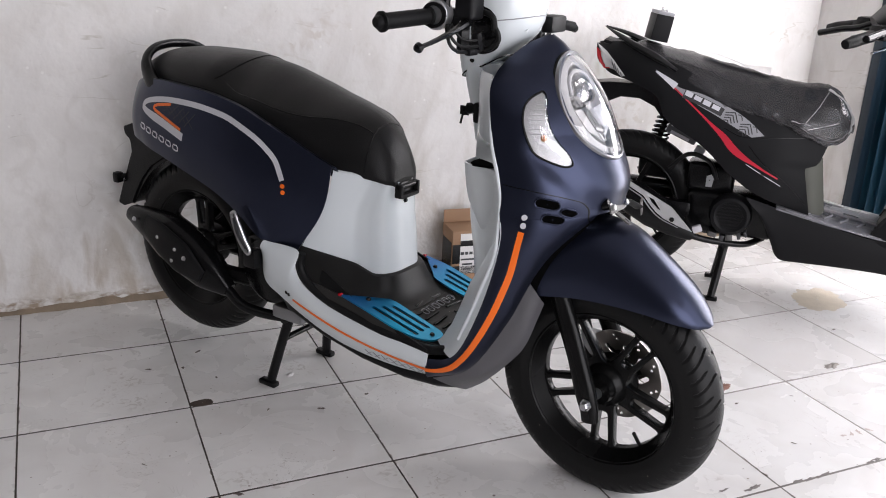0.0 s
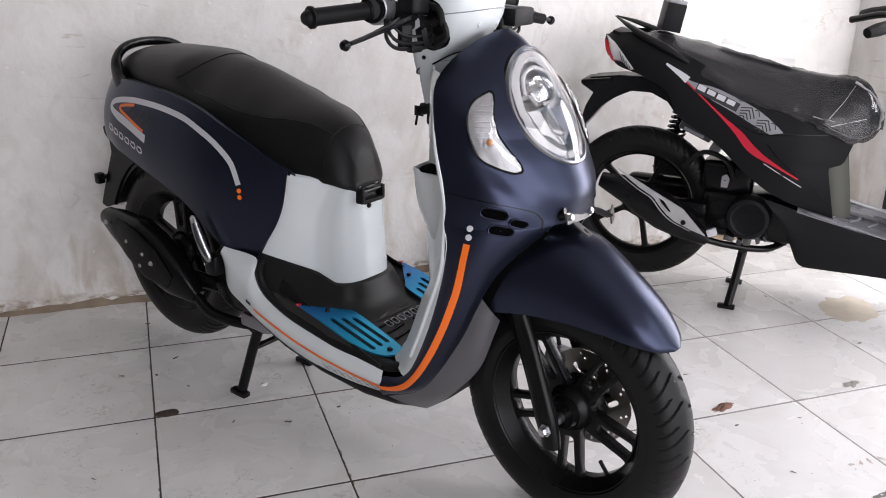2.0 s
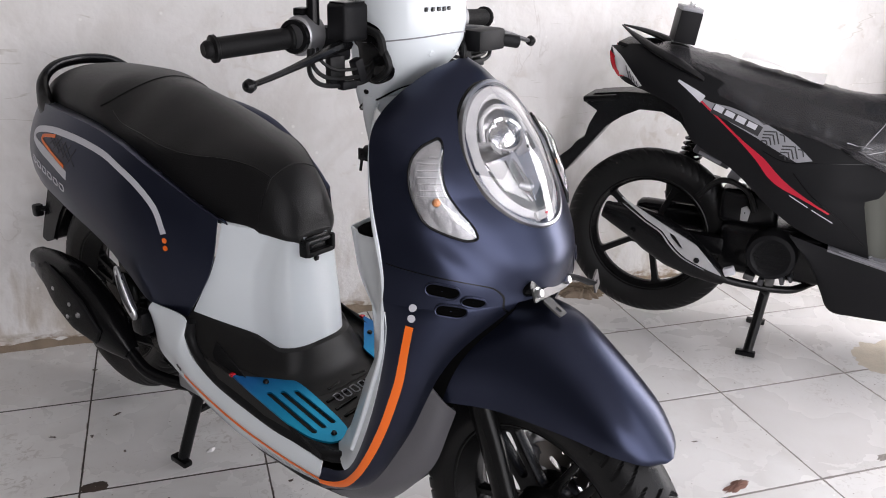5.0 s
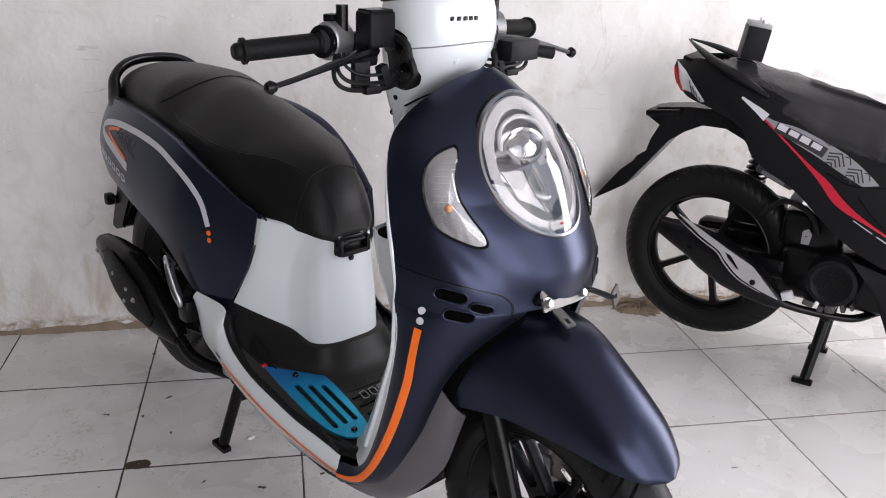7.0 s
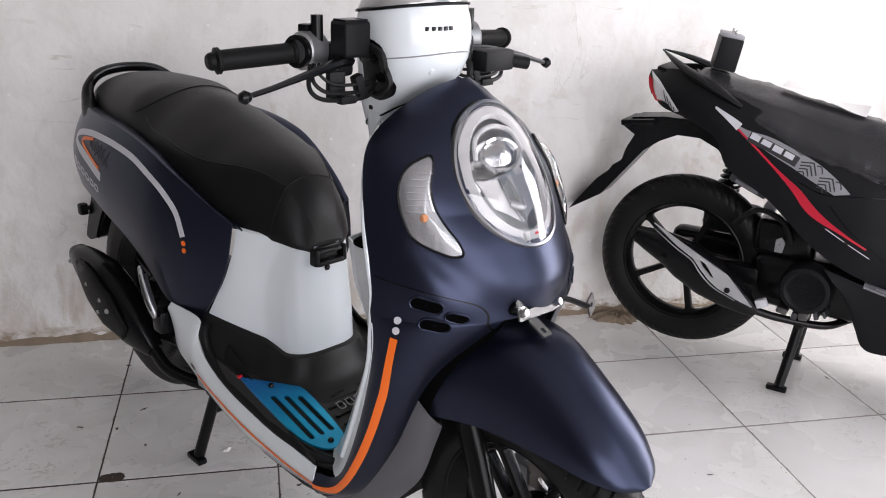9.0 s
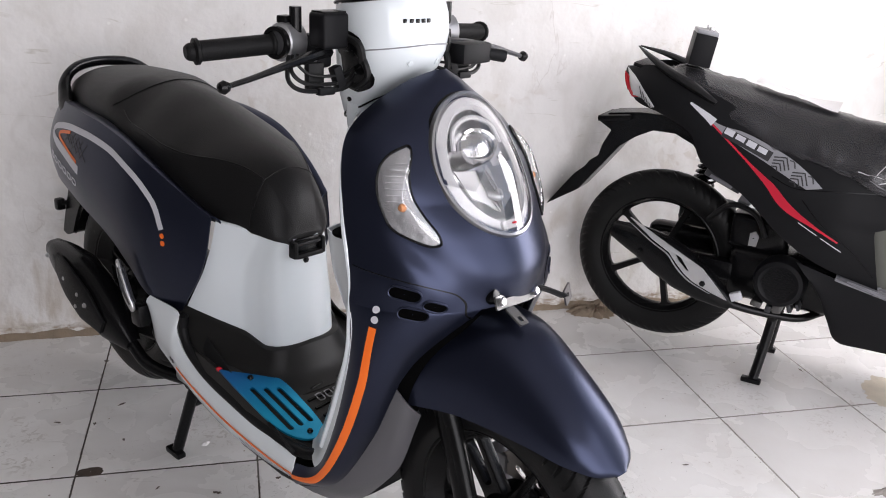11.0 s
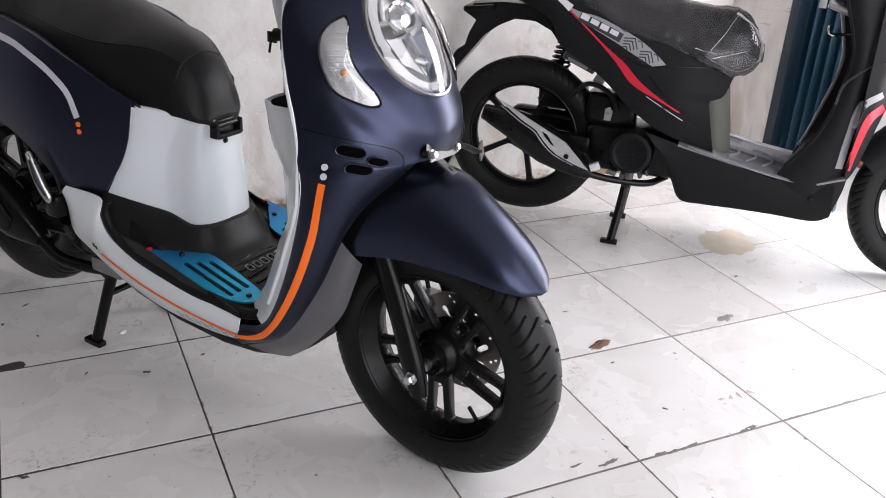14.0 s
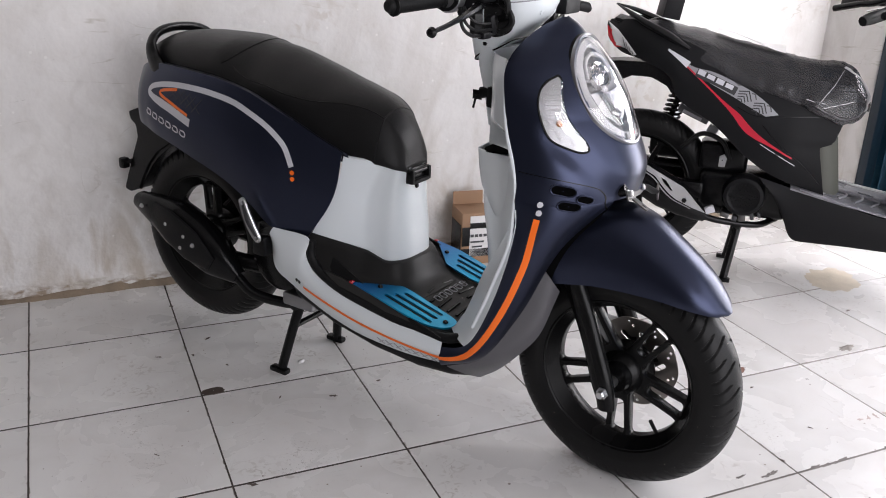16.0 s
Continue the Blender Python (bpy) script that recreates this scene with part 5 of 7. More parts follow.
part("wheel_well", thicken(grid(rows[: split_at + 1]), 0.003), WELL, scooter, "grey plastic cover behind the wheel")
# liner blackened to give the gap over the mudguard its shade
part("shade_liner", thicken(grid([[(x - 0.012, y * 0.96, z) for x, y, z in row] for row in rows[split_at:]]), 0.003), SHADE_BLACK, scooter, "black liner for the shade in the gap above the wheel")

DULL = surface("dull_zinc_plate", (0.13, 0.128, 0.127), 0.40, 0.9, 0.2, 60, 0.2, 300)
DARKZINC = surface("dark_zinc_tab", (0.16, 0.15, 0.15), 0.42, 0.8, 0.2, 60, 0.2, 300)
# number plate bracket under the headlight, with no plate
BRACKET = Matrix.Translation((0.525, -0.003, 0.644)) @ Matrix.Rotation(radians(7), 4, "Z") @ Matrix.Rotation(radians(-7), 4, "X") @ Matrix.Rotation(radians(-20), 4, "Y")
hole = [(0.0045 * math.cos(a), 0.0045 * math.sin(a)) for a in np.linspace(0, 2 * math.pi, 10, endpoint=False)]
strip = rounded([(-0.062, -0.011), (0.030, -0.011), (0.060, -0.008), (0.060, 0.009), (0.042, 0.009), (0.034, 0.003), (-0.034, 0.003), (-0.042, 0.010), (-0.062, 0.010)], 0.004)
bracket = part("plate_bracket", moved(pierced(strip, [], lambda u, v, q: Vector((q + 0.004, u, v)), 0.003), BRACKET), DULL, scooter, "bare zinc plate bracket with no plate", smooth=False)
for y in (-0.051, 0.047):
    bolt(bracket, BRACKET @ Vector((0.007, y, 0.001)), (1, 0.1, 0.35), 0.0072, 0.008)
    part("rubber_mount", moved(revolve([(0, 0.010), (0.009, 0.010), (0.012, 0.004), (0.012, -0.010), (0, -0.012)], 18), BRACKET @ Matrix.Translation((-0.006, y, 0.010)) @ Matrix.Rotation(radians(90), 4, "Z")), SATIN, bracket, "black rubber mount")
part("bracket_arm", moved(tube([(-0.002, 0.046, 0.004), (0.006, 0.072, 0.001), (0.012, 0.098, -0.010), (0.016, 0.118, -0.020)], [0.013, 0.011, 0.0105, 0.011], 20, 10, 0.4), BRACKET), BLACKPAINT, bracket, "black arm")
part("bracket_tab", moved(pierced(rounded([(-0.012, -0.018), (0.012, -0.018), (0.012, 0.018), (-0.012, 0.018)], 0.004), [rounded([(-0.0045, -0.012), (0.0045, -0.012), (0.0045, -0.002), (-0.0045, -0.002)], 0.002, 3)], lambda u, v, q: Vector((q, u, v)), 0.003), BRACKET @ Matrix.Translation((0.020, -0.034, -0.026)) @ Matrix.Rotation(radians(-40), 4, "Y")), DULL, bracket, "bent zinc tab", smooth=False)
part("bracket_tab", moved(pierced(rounded([(-0.012, -0.016), (0.014, -0.016), (0.014, 0.016), (-0.012, 0.016)], 0.003), [hole], lambda u, v, q: Vector((q, u, v)), 0.003), BRACKET @ Matrix.Translation((0.018, 0.128, -0.020)) @ Matrix.Rotation(radians(30), 4, "X") @ Matrix.Rotation(radians(15), 4, "Y")), DARKZINC, bracket, "dark zinc tab", smooth=False)

# front mudguard, fork and wheel: they turn with the bars
part("front_mudguard", moved(arch([(0.402, 0.456), (0.459, 0.464), (0.540, 0.470), (0.649, 0.467), (0.72, 0.454), (0.757, 0.445)], [(0.430, 0.600), (0.500, 0.616), (0.567, 0.610), (0.640, 0.566), (0.710, 0.510), (0.761, 0.449)], table((0, 0.134), (0.08, 0.128), (0.2, 0.113), (0.35, 0.099), (0.5, 0.090), (0.75, 0.075), (0.88, 0.058), (0.96, 0.036), (1, 0.010)), 80, 45, 1.0), STEER), NAVY, scooter, "matte navy front mudguard")
# black tube added to draw the shade between mudguard and leg panel
lip = [(0.402 + 0.028 * abs(math.cos(a)), 0.1350 * math.copysign(abs(math.sin(a)) ** 0.85, a), 0.456 + 0.144 * abs(math.cos(a))) for a in np.linspace(-math.pi / 2, math.pi / 2, 41)]
part("mudguard_edge_shade", moved(tube(lip, 0.0032, 90, 6), STEER), BLACKPAINT, scooter, "black tube for the shade along the mudguard's rear edge")
AXLE = (0.556, -0.011, 0.2525)
for side in (-1, 1):
    leg = part("fork_leg", moved(tube([(0.425, side * 0.070, 0.52), (0.465, side * 0.072, 0.43), (0.500, side * 0.078, 0.36), (0.541, side * 0.085, 0.262), (0.556, side * 0.086, 0.220), (0.560, side * 0.086, 0.195)], [0.020, 0.019, 0.018, 0.017, 0.019, 0.015], 40, 14, 1.3), STEER), ALLOY_BLACK, scooter, "black fork leg")
    bolt(leg, (0.556, side * 0.107, 0.240), (0, side, 0), 0.010, 0.012, STEEL, STEER)
    part("axle_spacer", moved(rod((0.556, side * 0.09, 0.247), (0.556, side * 0.045, 0.247), 0.012), STEER), STEEL, leg)
wheel(scooter, AXLE, STEER, 0.2540, 0.055, 0.174, 5, 1, phase=radians(-88), split=0.0165, spoke=0.0115, web=0.855, tyre_seg=1160)
part("brake_caliper", moved(moved(block((0.05, 0.045, 0.075), 0.010), Matrix.Translation((0.475, 0.055, 0.29))), STEER), GREYCAST, scooter)
part("brake_hose", moved(tube([(0.47, 0.06, 0.33), (0.43, 0.075, 0.42), (0.40, 0.06, 0.55)], 0.005, 20, 6), STEER), RUBBER, scooter)

def can_bm(points, wide, deep):
    """A column with a rounded section along a curve."""
    p = curve(points, 14)
    return grid([[(q[0] + deep * math.copysign(abs(math.cos(t)) ** 0.8, math.cos(t)), q[1] + wide * math.copysign(abs(math.sin(t)) ** 0.8, math.sin(t)), q[2]) for t in np.linspace(0, 2 * math.pi, 32, endpoint=False)] for q in p], wrap_v=True, caps=True)


# handlebar cover, its clamp a little loose on the stem
BARS = Matrix.Translation((0.22, 0, 1.0)) @ Matrix.Rotation(radians(0.5), 4, HEAD_AXIS) @ Matrix.Translation((-0.22, 0, -1.0))
HEAD = BARS @ Matrix.Translation((0, -0.003, 0)) @ Matrix.Scale(0.90, 4, (0, 1, 0))
rows = []
for z, s0, s1, w, n in ((0.866, 0.160, 0.250, 0.058, 3.0), (0.885, 0.156, 0.262, 0.064, 3.0), (0.905, 0.152, 0.275, 0.071, 2.8), (0.930, 0.150, 0.290, 0.079, 2.5), (0.958, 0.150, 0.306, 0.089, 2.3), (0.985, 0.150, 0.318, 0.096, 2.3), (1.015, 0.150, 0.322, 0.100, 2.3), (1.045, 0.150, 0.318, 0.100, 2.3), (1.066, 0.153, 0.310, 0.097, 2.3)):
    rows.append([((s0 + s1) / 2 + (s1 - s0) / 2 * math.copysign(abs(math.cos(t)) ** (2 / n), math.cos(t)), w * math.copysign(abs(math.sin(t)) ** (2 / n), math.sin(t)), z + (0.012 * (math.cos(t) - 0.3) if z > 0.95 else (0.975 - z) * 0.24 * (math.cos(t) + 1))) for t in np.linspace(0, 2 * math.pi, 64, endpoint=False)])
head = part("handlebar_cover", moved(grid(rows, wrap_v=True, caps=True), HEAD), WHITE, scooter, "glossy white handlebar cover")
rows = []
for q, z in ((1.0, 1.067), (1.0, 1.072), (0.93, 1.086), (0.75, 1.098), (0.45, 1.105), (0.02, 1.107)):
    rows.append([(0.2315 + 0.0785 * q * math.copysign(abs(math.cos(t)) ** 0.83, math.cos(t)), 0.097 * q * math.copysign(abs(math.sin(t)) ** 0.83, math.sin(t)), z + 0.012 * (math.cos(t) * q - 0.3)) for t in np.linspace(0, 2 * math.pi, 64, endpoint=False)])
# hood's light grey has the reflection on its top painted in
part("meter_hood", moved(grid(rows, wrap_v=True), HEAD), surface("reflection_grey_meter_lens", (0.42, 0.41, 0.41), 0.08, 0.3, 0.05, 10, 0, 100, coat=1.0), head, "glossy meter hood, the reflection on it put into its grey")
part("hood_seam", moved(tube([(0.2315 + 0.0795 * math.copysign(abs(math.cos(t)) ** 0.83, math.cos(t)), 0.0985 * math.copysign(abs(math.sin(t)) ** 0.83, math.sin(t)), 1.069 + 0.012 * (math.cos(t) - 0.3)) for t in np.linspace(-2.6, 2.6, 24)], 0.0022, 80, 6), HEAD), SATIN, head)
part("neck_gap", moved(tube([(0.2050 + 0.0455 * math.copysign(abs(math.cos(t)) ** 0.667, math.cos(t)), 0.0585 * math.copysign(abs(math.sin(t)) ** 0.667, math.sin(t)), 0.866 + 0.0262 * (math.cos(t) + 1)) for t in np.linspace(0, 2 * math.pi, 40)], 0.0018, 90, 6), HEAD), SATIN, head)
part("steering_column", moved(can_bm([(0.235, 0, 0.74), (0.222, 0, 0.80), (0.205, 0, 0.86), (0.200, 0, 0.90)], 0.060, 0.034), BARS), WHITE, scooter, "glossy white steering column cover")
head_skin = skin(head)
seam = [head_skin.ray_cast(BARS @ Vector((0.25 + 0.5 * math.cos(t), 0.5 * math.sin(t), 0.992 + 0.012 * math.cos(t))), BARS.to_3x3() @ Vector((-math.cos(t), -math.sin(t), 0)))[0] for t in np.linspace(-1.9, 1.9, 30)]
part("cover_seam", tube([tuple(p) for p in seam if p is not None], 0.0012, 90, 6), GREYVINYL, head)
for k in range(5):
    hit, normal, _, _ = head_skin.ray_cast(BARS @ Vector((1.0, -0.048 + 0.0105 * k, 1.041)), BARS.to_3x3() @ Vector((-1, 0, 0)))
    if hit is not None:
        part("badge_bar", moved(block((0.002, 0.0085, 0.0065), 0.001), Matrix.Translation(hit) @ BARS.to_3x3().to_4x4()), SATIN, head)
for side in (-1, 1):
    # no hole is cut: a black patch paints the shaded opening
    hole_line = rounded([(0.186, 1.016), (0.236, 1.022), (0.262, 1.012), (0.258, 0.992), (0.270, 0.957), (0.256, 0.934), (0.228, 0.922), (0.196, 0.930)], 0.010)
    part("bar_opening_shade", patch(head_skin, hole_line, 0.0012, 0, 5, (0, -side, 0)), SATIN, head, "black patch for the shaded opening round the bar")
    bolt(head, lay(head_skin, 0.200, 0.908, 0.001, (0, -side, 0)), (0, side, 0), 0.0038, 0.001, SATIN)
    spot, normal, _, _ = head_skin.ray_cast(Vector((1.0, side * 0.030, 0.975)), Vector((-1, 0, 0)))
    if spot is not None:
        bolt(head, spot, normal, 0.0055, 0.0015, WHITE)

# bars, grips, switches, levers
for side in (-1, 1):
    bar = [(0.205, side * 0.09, 1.0), (0.195, side * 0.14, 1.003), (0.172, side * 0.21, 1.000), (0.152, side * 0.31, 0.994)]
    part("handlebar", moved(tube(bar, 0.011, 20, 10), BARS), SATIN, scooter)
    d = Vector((-0.0215, side * 0.09, -0.006)).normalized()
    start = Vector((0.177, side * 0.195, 1.0))
    rings = []
    for k in range(60):
        q = k / 59
        r = 0.0150 + (0.0007 if k % 2 else 0.0) + (0.004 if q < 0.05 or (0.86 < q < 0.90) else 0)
        if q > 0.91:
            r = 0.0132 - 0.004 * max(0, (q - 0.96) / 0.04)
        p = start + d * 0.135 * q
        u = Vector((d.y, -d.x, 0)).normalized()
        v = d.cross(u)
        rings.append([tuple(p + r * (math.cos(t) * u + math.sin(t) * v)) for t in np.linspace(0, 2 * math.pi, 16, endpoint=False)])
    part("grip", moved(grid(rings, wrap_v=True, caps=True), BARS), GRIP, scooter, "ribbed black rubber grip")
    turned = BARS @ Matrix.Translation((0.183, side * 0.172, 1.003)) @ Matrix.Rotation(radians(side * -13), 4, "Z")
    switch = part("switch_housing", moved(joined(moved(revolve([(0.0, -0.022), (0.021, -0.022), (0.025, -0.018), (0.026, 0.0), (0.025, 0.018), (0.021, 0.022), (0.0, 0.022)], 24), Matrix.Scale(1.15, 4, (0, 0, 1)))), turned), GREYCAST, scooter, "grey switch housing")
    part("switch", moved(moved(block((0.018, 0.022, 0.012), 0.003), Matrix.Translation((-0.004, 0, 0.033))), turned), SATIN, switch)
    part("switch_band", moved(revolve([(0.0245, -0.030), (0.0245, -0.022), (0.018, -0.0215), (0.018, -0.0305)], 24, close=True), turned), SATIN, switch)
    master = BARS @ Matrix.Translation((0.215, side * 0.122, 1.012))
    if side < 0:
        tank = part("fluid_reservoir", moved(moved(block((0.040, 0.050, 0.054), 0.007, 3), Matrix.Translation((0.010, -0.004, 0.010))), master), BLACKPAINT, scooter, "black brake fluid reservoir")
    else:
        part("lever_mount", moved(joined(moved(block((0.040, 0.072, 0.036), 0.007), Matrix.Translation((0.060, 0.022, -0.034))), rod((0.070, 0.055, -0.036), (0.082, 0.088, -0.042), 0.011)), master), BLACKPAINT, scooter)
    part("mirror_mount", moved(rod((0.195, side * 0.166, 1.005), (0.195, side * 0.166, 1.056), 0.0095), BARS), SATIN, scooter)
    part("clamp", moved(moved(block((0.045, 0.03, 0.05), 0.008), Matrix.Translation((0.205, side * 0.135, 0.99))), BARS), BLACKPAINT, scooter)
    lever = part("brake_lever", moved(tube([(0.225, side * 0.130, 0.990), (0.244, side * 0.175, 0.988), (0.254, side * 0.235, 0.978), (0.252, side * 0.285, 0.966), (0.247, side * 0.318, 0.958)], [0.012, 0.010, 0.0075, 0.0055, 0.005], 30, 8, 0.8), BARS), SATIN if side < 0 else CHARCOAL, scooter, "brake lever")
    part("lever_ball", moved(moved(revolve([(0, -0.010), (0.007, -0.007), (0.010, 0), (0.007, 0.007), (0, 0.010)], 14), Matrix.Translation((0.246, side * 0.329, 0.956))), BARS), SATIN, lever)
    if side < 0:
        part("reservoir_lid", moved(moved(block((0.032, 0.042, 0.003), 0.001), Matrix.Translation((0.010, -0.004, 0.0378))), master), SATIN, tank)
    for k, (drop, out, r) in enumerate(((0.0, 0.205, 0.0032), (-0.010, 0.212, 0.0036), (0.012, 0.196, 0.0026))):
        part("cable", moved(tube([(0.222, side * (out - 0.012), 0.988), (0.236, side * out, 0.966 + drop), (0.246, side * (out - 0.016), 0.950 + drop), (0.252, side * 0.150, 0.946 + drop), (0.250, side * 0.112, 0.948 + drop), (0.236, side * 0.085, 0.958 + 0.5 * drop)], r, 44, 7), BARS), RUBBER, scooter)
    part("cable", moved(tube([(0.240, side * 0.084, 0.990), (0.268, side * 0.092, 0.978), (0.274, side * 0.090, 0.955), (0.256, side * 0.098, 0.938), (0.236, side * 0.092, 0.942)], 0.0055, 30, 8), BARS), RUBBER, scooter)
    part("cable", moved(tube([(0.232, side * 0.100, 1.012), (0.262, side * 0.098, 1.002), (0.266, side * 0.092, 0.975)], 0.0065, 24, 8), BARS), RUBBER, scooter)
    part("cable_guide", moved(moved(block((0.016, 0.016, 0.034), 0.003), Matrix.Translation((0.248, side * 0.128, 0.955)) @ Matrix.Rotation(radians(20), 4, "X")), BARS), BLACKPAINT, scooter)
    part("cable_guide", moved(moved(block((0.014, 0.030, 0.012), 0.003), Matrix.Translation((0.252, side * 0.155, 0.936))), BARS), BLACKPAINT, scooter)
    bolt(scooter, (0.224, side * 0.150, 0.985), (1, side * -0.3, 0.2), 0.007, 0.008, STEEL, BARS)
    part("cable_clip", moved(moved(block((0.012, 0.03, 0.045), 0.003), Matrix.Translation((0.238, side * 0.165, 0.955))), BARS), BLACK, scooter)

# rear wheel, engine, muffler
REAR = (-0.695, 0, 0.281)
wheel(scooter, REAR, Matrix.Identity(4), 0.2515, 0.055, 0.170, 5, 1, phase=radians(20), disc=False, split=0.0135, spoke=0.0125, web=0.80, tyre_seg=464)
part("engine", joined(moved(block((0.30, 0.15, 0.16), 0.03, 3), Matrix.Translation((-0.34, 0.02, 0.30))), moved(block((0.46, 0.08, 0.15), 0.03, 3), Matrix.Translation((-0.56, 0.115, 0.30))), moved(revolve([(0, -0.05), (0.07, -0.05), (0.085, -0.04), (0.085, 0.04), (0, 0.05)], 28), Matrix.Translation((-0.34, -0.08, 0.32)))), SATIN, scooter, "black engine and transmission case")
part("swing_arm", tube([(-0.36, -0.08, 0.27), (-0.5, -0.12, 0.28), (-0.695, -0.11, 0.281)], 0.022, 16, 10), ALLOY_BLACK, scooter)
part("shock_absorber", joined(rod((-0.66, 0.12, 0.34), (-0.62, 0.12, 0.60), 0.010), tube([(-0.655 + 0.035 * q + 0.024 * math.cos(q * 50), 0.12 + 0.024 * math.sin(q * 50), 0.37 + 0.20 * q) for q in np.linspace(0, 1, 60)], 0.004, 200, 6)), SATIN, scooter)


def can(points, widths, heights, material, name, parent, label, square=2.6, sides=28, n=40):
    """A box-like can along a curve, with rounded sections."""
    p, w, h = curve(points, n), np.interp(np.linspace(0, 1, n), np.linspace(0, 1, len(widths)), widths), np.interp(np.linspace(0, 1, n), np.linspace(0, 1, len(heights)), heights)
    tang = np.gradient(p, axis=0)
    rows = []
    for k in range(n):
        t = tang[k] / np.linalg.norm(tang[k])
        up = np.cross(t, (0, 1, 0))
        up /= np.linalg.norm(up)
        side = np.cross(up, t)
        rows.append([tuple(p[k] + side * w[k] * math.copysign(abs(math.cos(a)) ** (2 / square), math.cos(a)) + up * h[k] * math.copysign(abs(math.sin(a)) ** (2 / square), math.sin(a))) for a in np.linspace(0, 2 * math.pi, sides, endpoint=False)])
    return part(name, grid(rows, wrap_v=True, caps=True), material, parent, label)


muffler = can([(-0.800, -0.168, 0.398), (-0.785, -0.168, 0.394), (-0.70, -0.168, 0.376), (-0.60, -0.166, 0.338), (-0.51, -0.162, 0.290), (-0.445, -0.156, 0.252)], [0.020, 0.036, 0.042, 0.042, 0.038, 0.018], [0.020, 0.040, 0.064, 0.066, 0.054, 0.018], SATIN, "muffler", scooter, "satin black muffler")
can([(-0.70, -0.204, 0.392), (-0.64, -0.210, 0.368), (-0.56, -0.208, 0.326), (-0.50, -0.200, 0.288)], [0.006, 0.009, 0.009, 0.005], [0.03, 0.045, 0.048, 0.022], BLACK, "heat_shield", muffler, "black heat shield")
part("exhaust_pipe", tube([(-0.455, -0.158, 0.258), (-0.40, -0.14, 0.21), (-0.30, -0.08, 0.19), (-0.22, -0.03, 0.22)], 0.014, 24, 10), SATIN, muffler)
for s, z in ((-0.742, 0.398), (-0.640, 0.372), (-0.575, 0.352), (-0.590, 0.318), (-0.545, 0.334)):
    bolt(muffler, (s, -0.217 if s > -0.7 else -0.209, z), (0, -1, 0), 0.005, 0.004)

# rear mudguard and its carrier
part("rear_mudguard", joined(arch([(-0.945, 0.365), (-0.90, 0.43), (-0.84, 0.49), (-0.74, 0.54), (-0.55, 0.56)], [(-0.985, 0.370), (-0.960, 0.45), (-0.925, 0.55), (-0.80, 0.61), (-0.55, 0.61)], lambda u: 0.050, 24, 15), moved(block((0.03, 0.09, 0.20), 0.006), Matrix.Translation((-0.925, 0, 0.52)) @ Matrix.Rotation(radians(12), 4, "Y"))), SATIN, scooter, "black rear mudguard")
part("rear_lamp", moved(block((0.03, 0.10, 0.05), 0.01), Matrix.Translation((-0.880, 0, 0.632))), REDLENS, scooter, "red rear lamp")
flap = rounded([(-0.88, 0.625), (-0.930, 0.606), (-0.962, 0.594), (-0.956, 0.572), (-0.936, 0.560), (-0.932, 0.525), (-0.957, 0.473), (-0.985, 0.415), (-1.010, 0.358), (-0.985, 0.352), (-0.950, 0.366), (-0.928, 0.405), (-0.898, 0.450), (-0.855, 0.495), (-0.790, 0.535), (-0.790, 0.60)], 0.006, 3)
part("rear_flap", pierced(flap, [], lambda u, v, q: Vector((u, q - 0.055, v)), 0.11), SATIN, scooter, "black hanging plate carrier")
for side in (-1, 1):
    part("rear_indicator", joined(moved(block((0.024, 0.024, 0.032), 0.007), Matrix.Translation((-0.992, side * 0.064, 0.440))), rod((-0.955, side * 0.03, 0.450), (-0.988, side * 0.062, 0.442), 0.007)), SATIN, scooter)
# folded pillion footrests
for side in (-1, 1):
    loop = [(-0.366, side * 0.214, 0.492), (-0.350, side * 0.219, 0.500), (-0.336, side * 0.221, 0.478), (-0.316, side * 0.221, 0.440), (-0.303, side * 0.218, 0.412), (-0.314, side * 0.216, 0.402), (-0.334, side * 0.218, 0.425), (-0.354, side * 0.217, 0.462), (-0.366, side * 0.214, 0.492)]
    rest = part("footrest", tube(loop, 0.0042, 60, 8), STEEL, scooter, "folded silver pillion footrest")
    part("rest_pad", tube([(-0.352, side * 0.214, 0.485), (-0.334, side * 0.217, 0.45), (-0.314, side * 0.214, 0.415)], [0.008, 0.011, 0.008], 16, 8), CHARCOAL, rest)
    part("rest_bracket", moved(block((0.04, 0.03, 0.05), 0.008), Matrix.Translation((-0.318, side * 0.195, 0.385))), SATIN, scooter)
# centre stand
stand = part("centre_stand", joined(tube([(-0.30, -0.085, 0.19), (-0.315, -0.10, 0.12), (-0.332, -0.125, 0.016)], [0.014, 0.013, 0.013], 16, 10), tube([(-0.30, 0.085, 0.19), (-0.315, 0.085, 0.12), (-0.332, 0.098, 0.016)], [0.014, 0.013, 0.013], 16, 10), rod((-0.30, -0.11, 0.195), (-0.30, 0.11, 0.195), 0.014), rod((-0.312, -0.098, 0.13), (-0.312, 0.088, 0.13), 0.008)), SATIN, scooter, "black centre stand")
for y in (-0.128, 0.101):
    part("stand_foot", moved(block((0.055, 0.022, 0.014), 0.004), Matrix.Translation((-0.338, y, 0.007))), SATIN, stand)
part("stand_bracket", moved(block((0.10, 0.24, 0.035), 0.008), Matrix.Translation((-0.28, 0, 0.215))), GREYCAST, scooter)


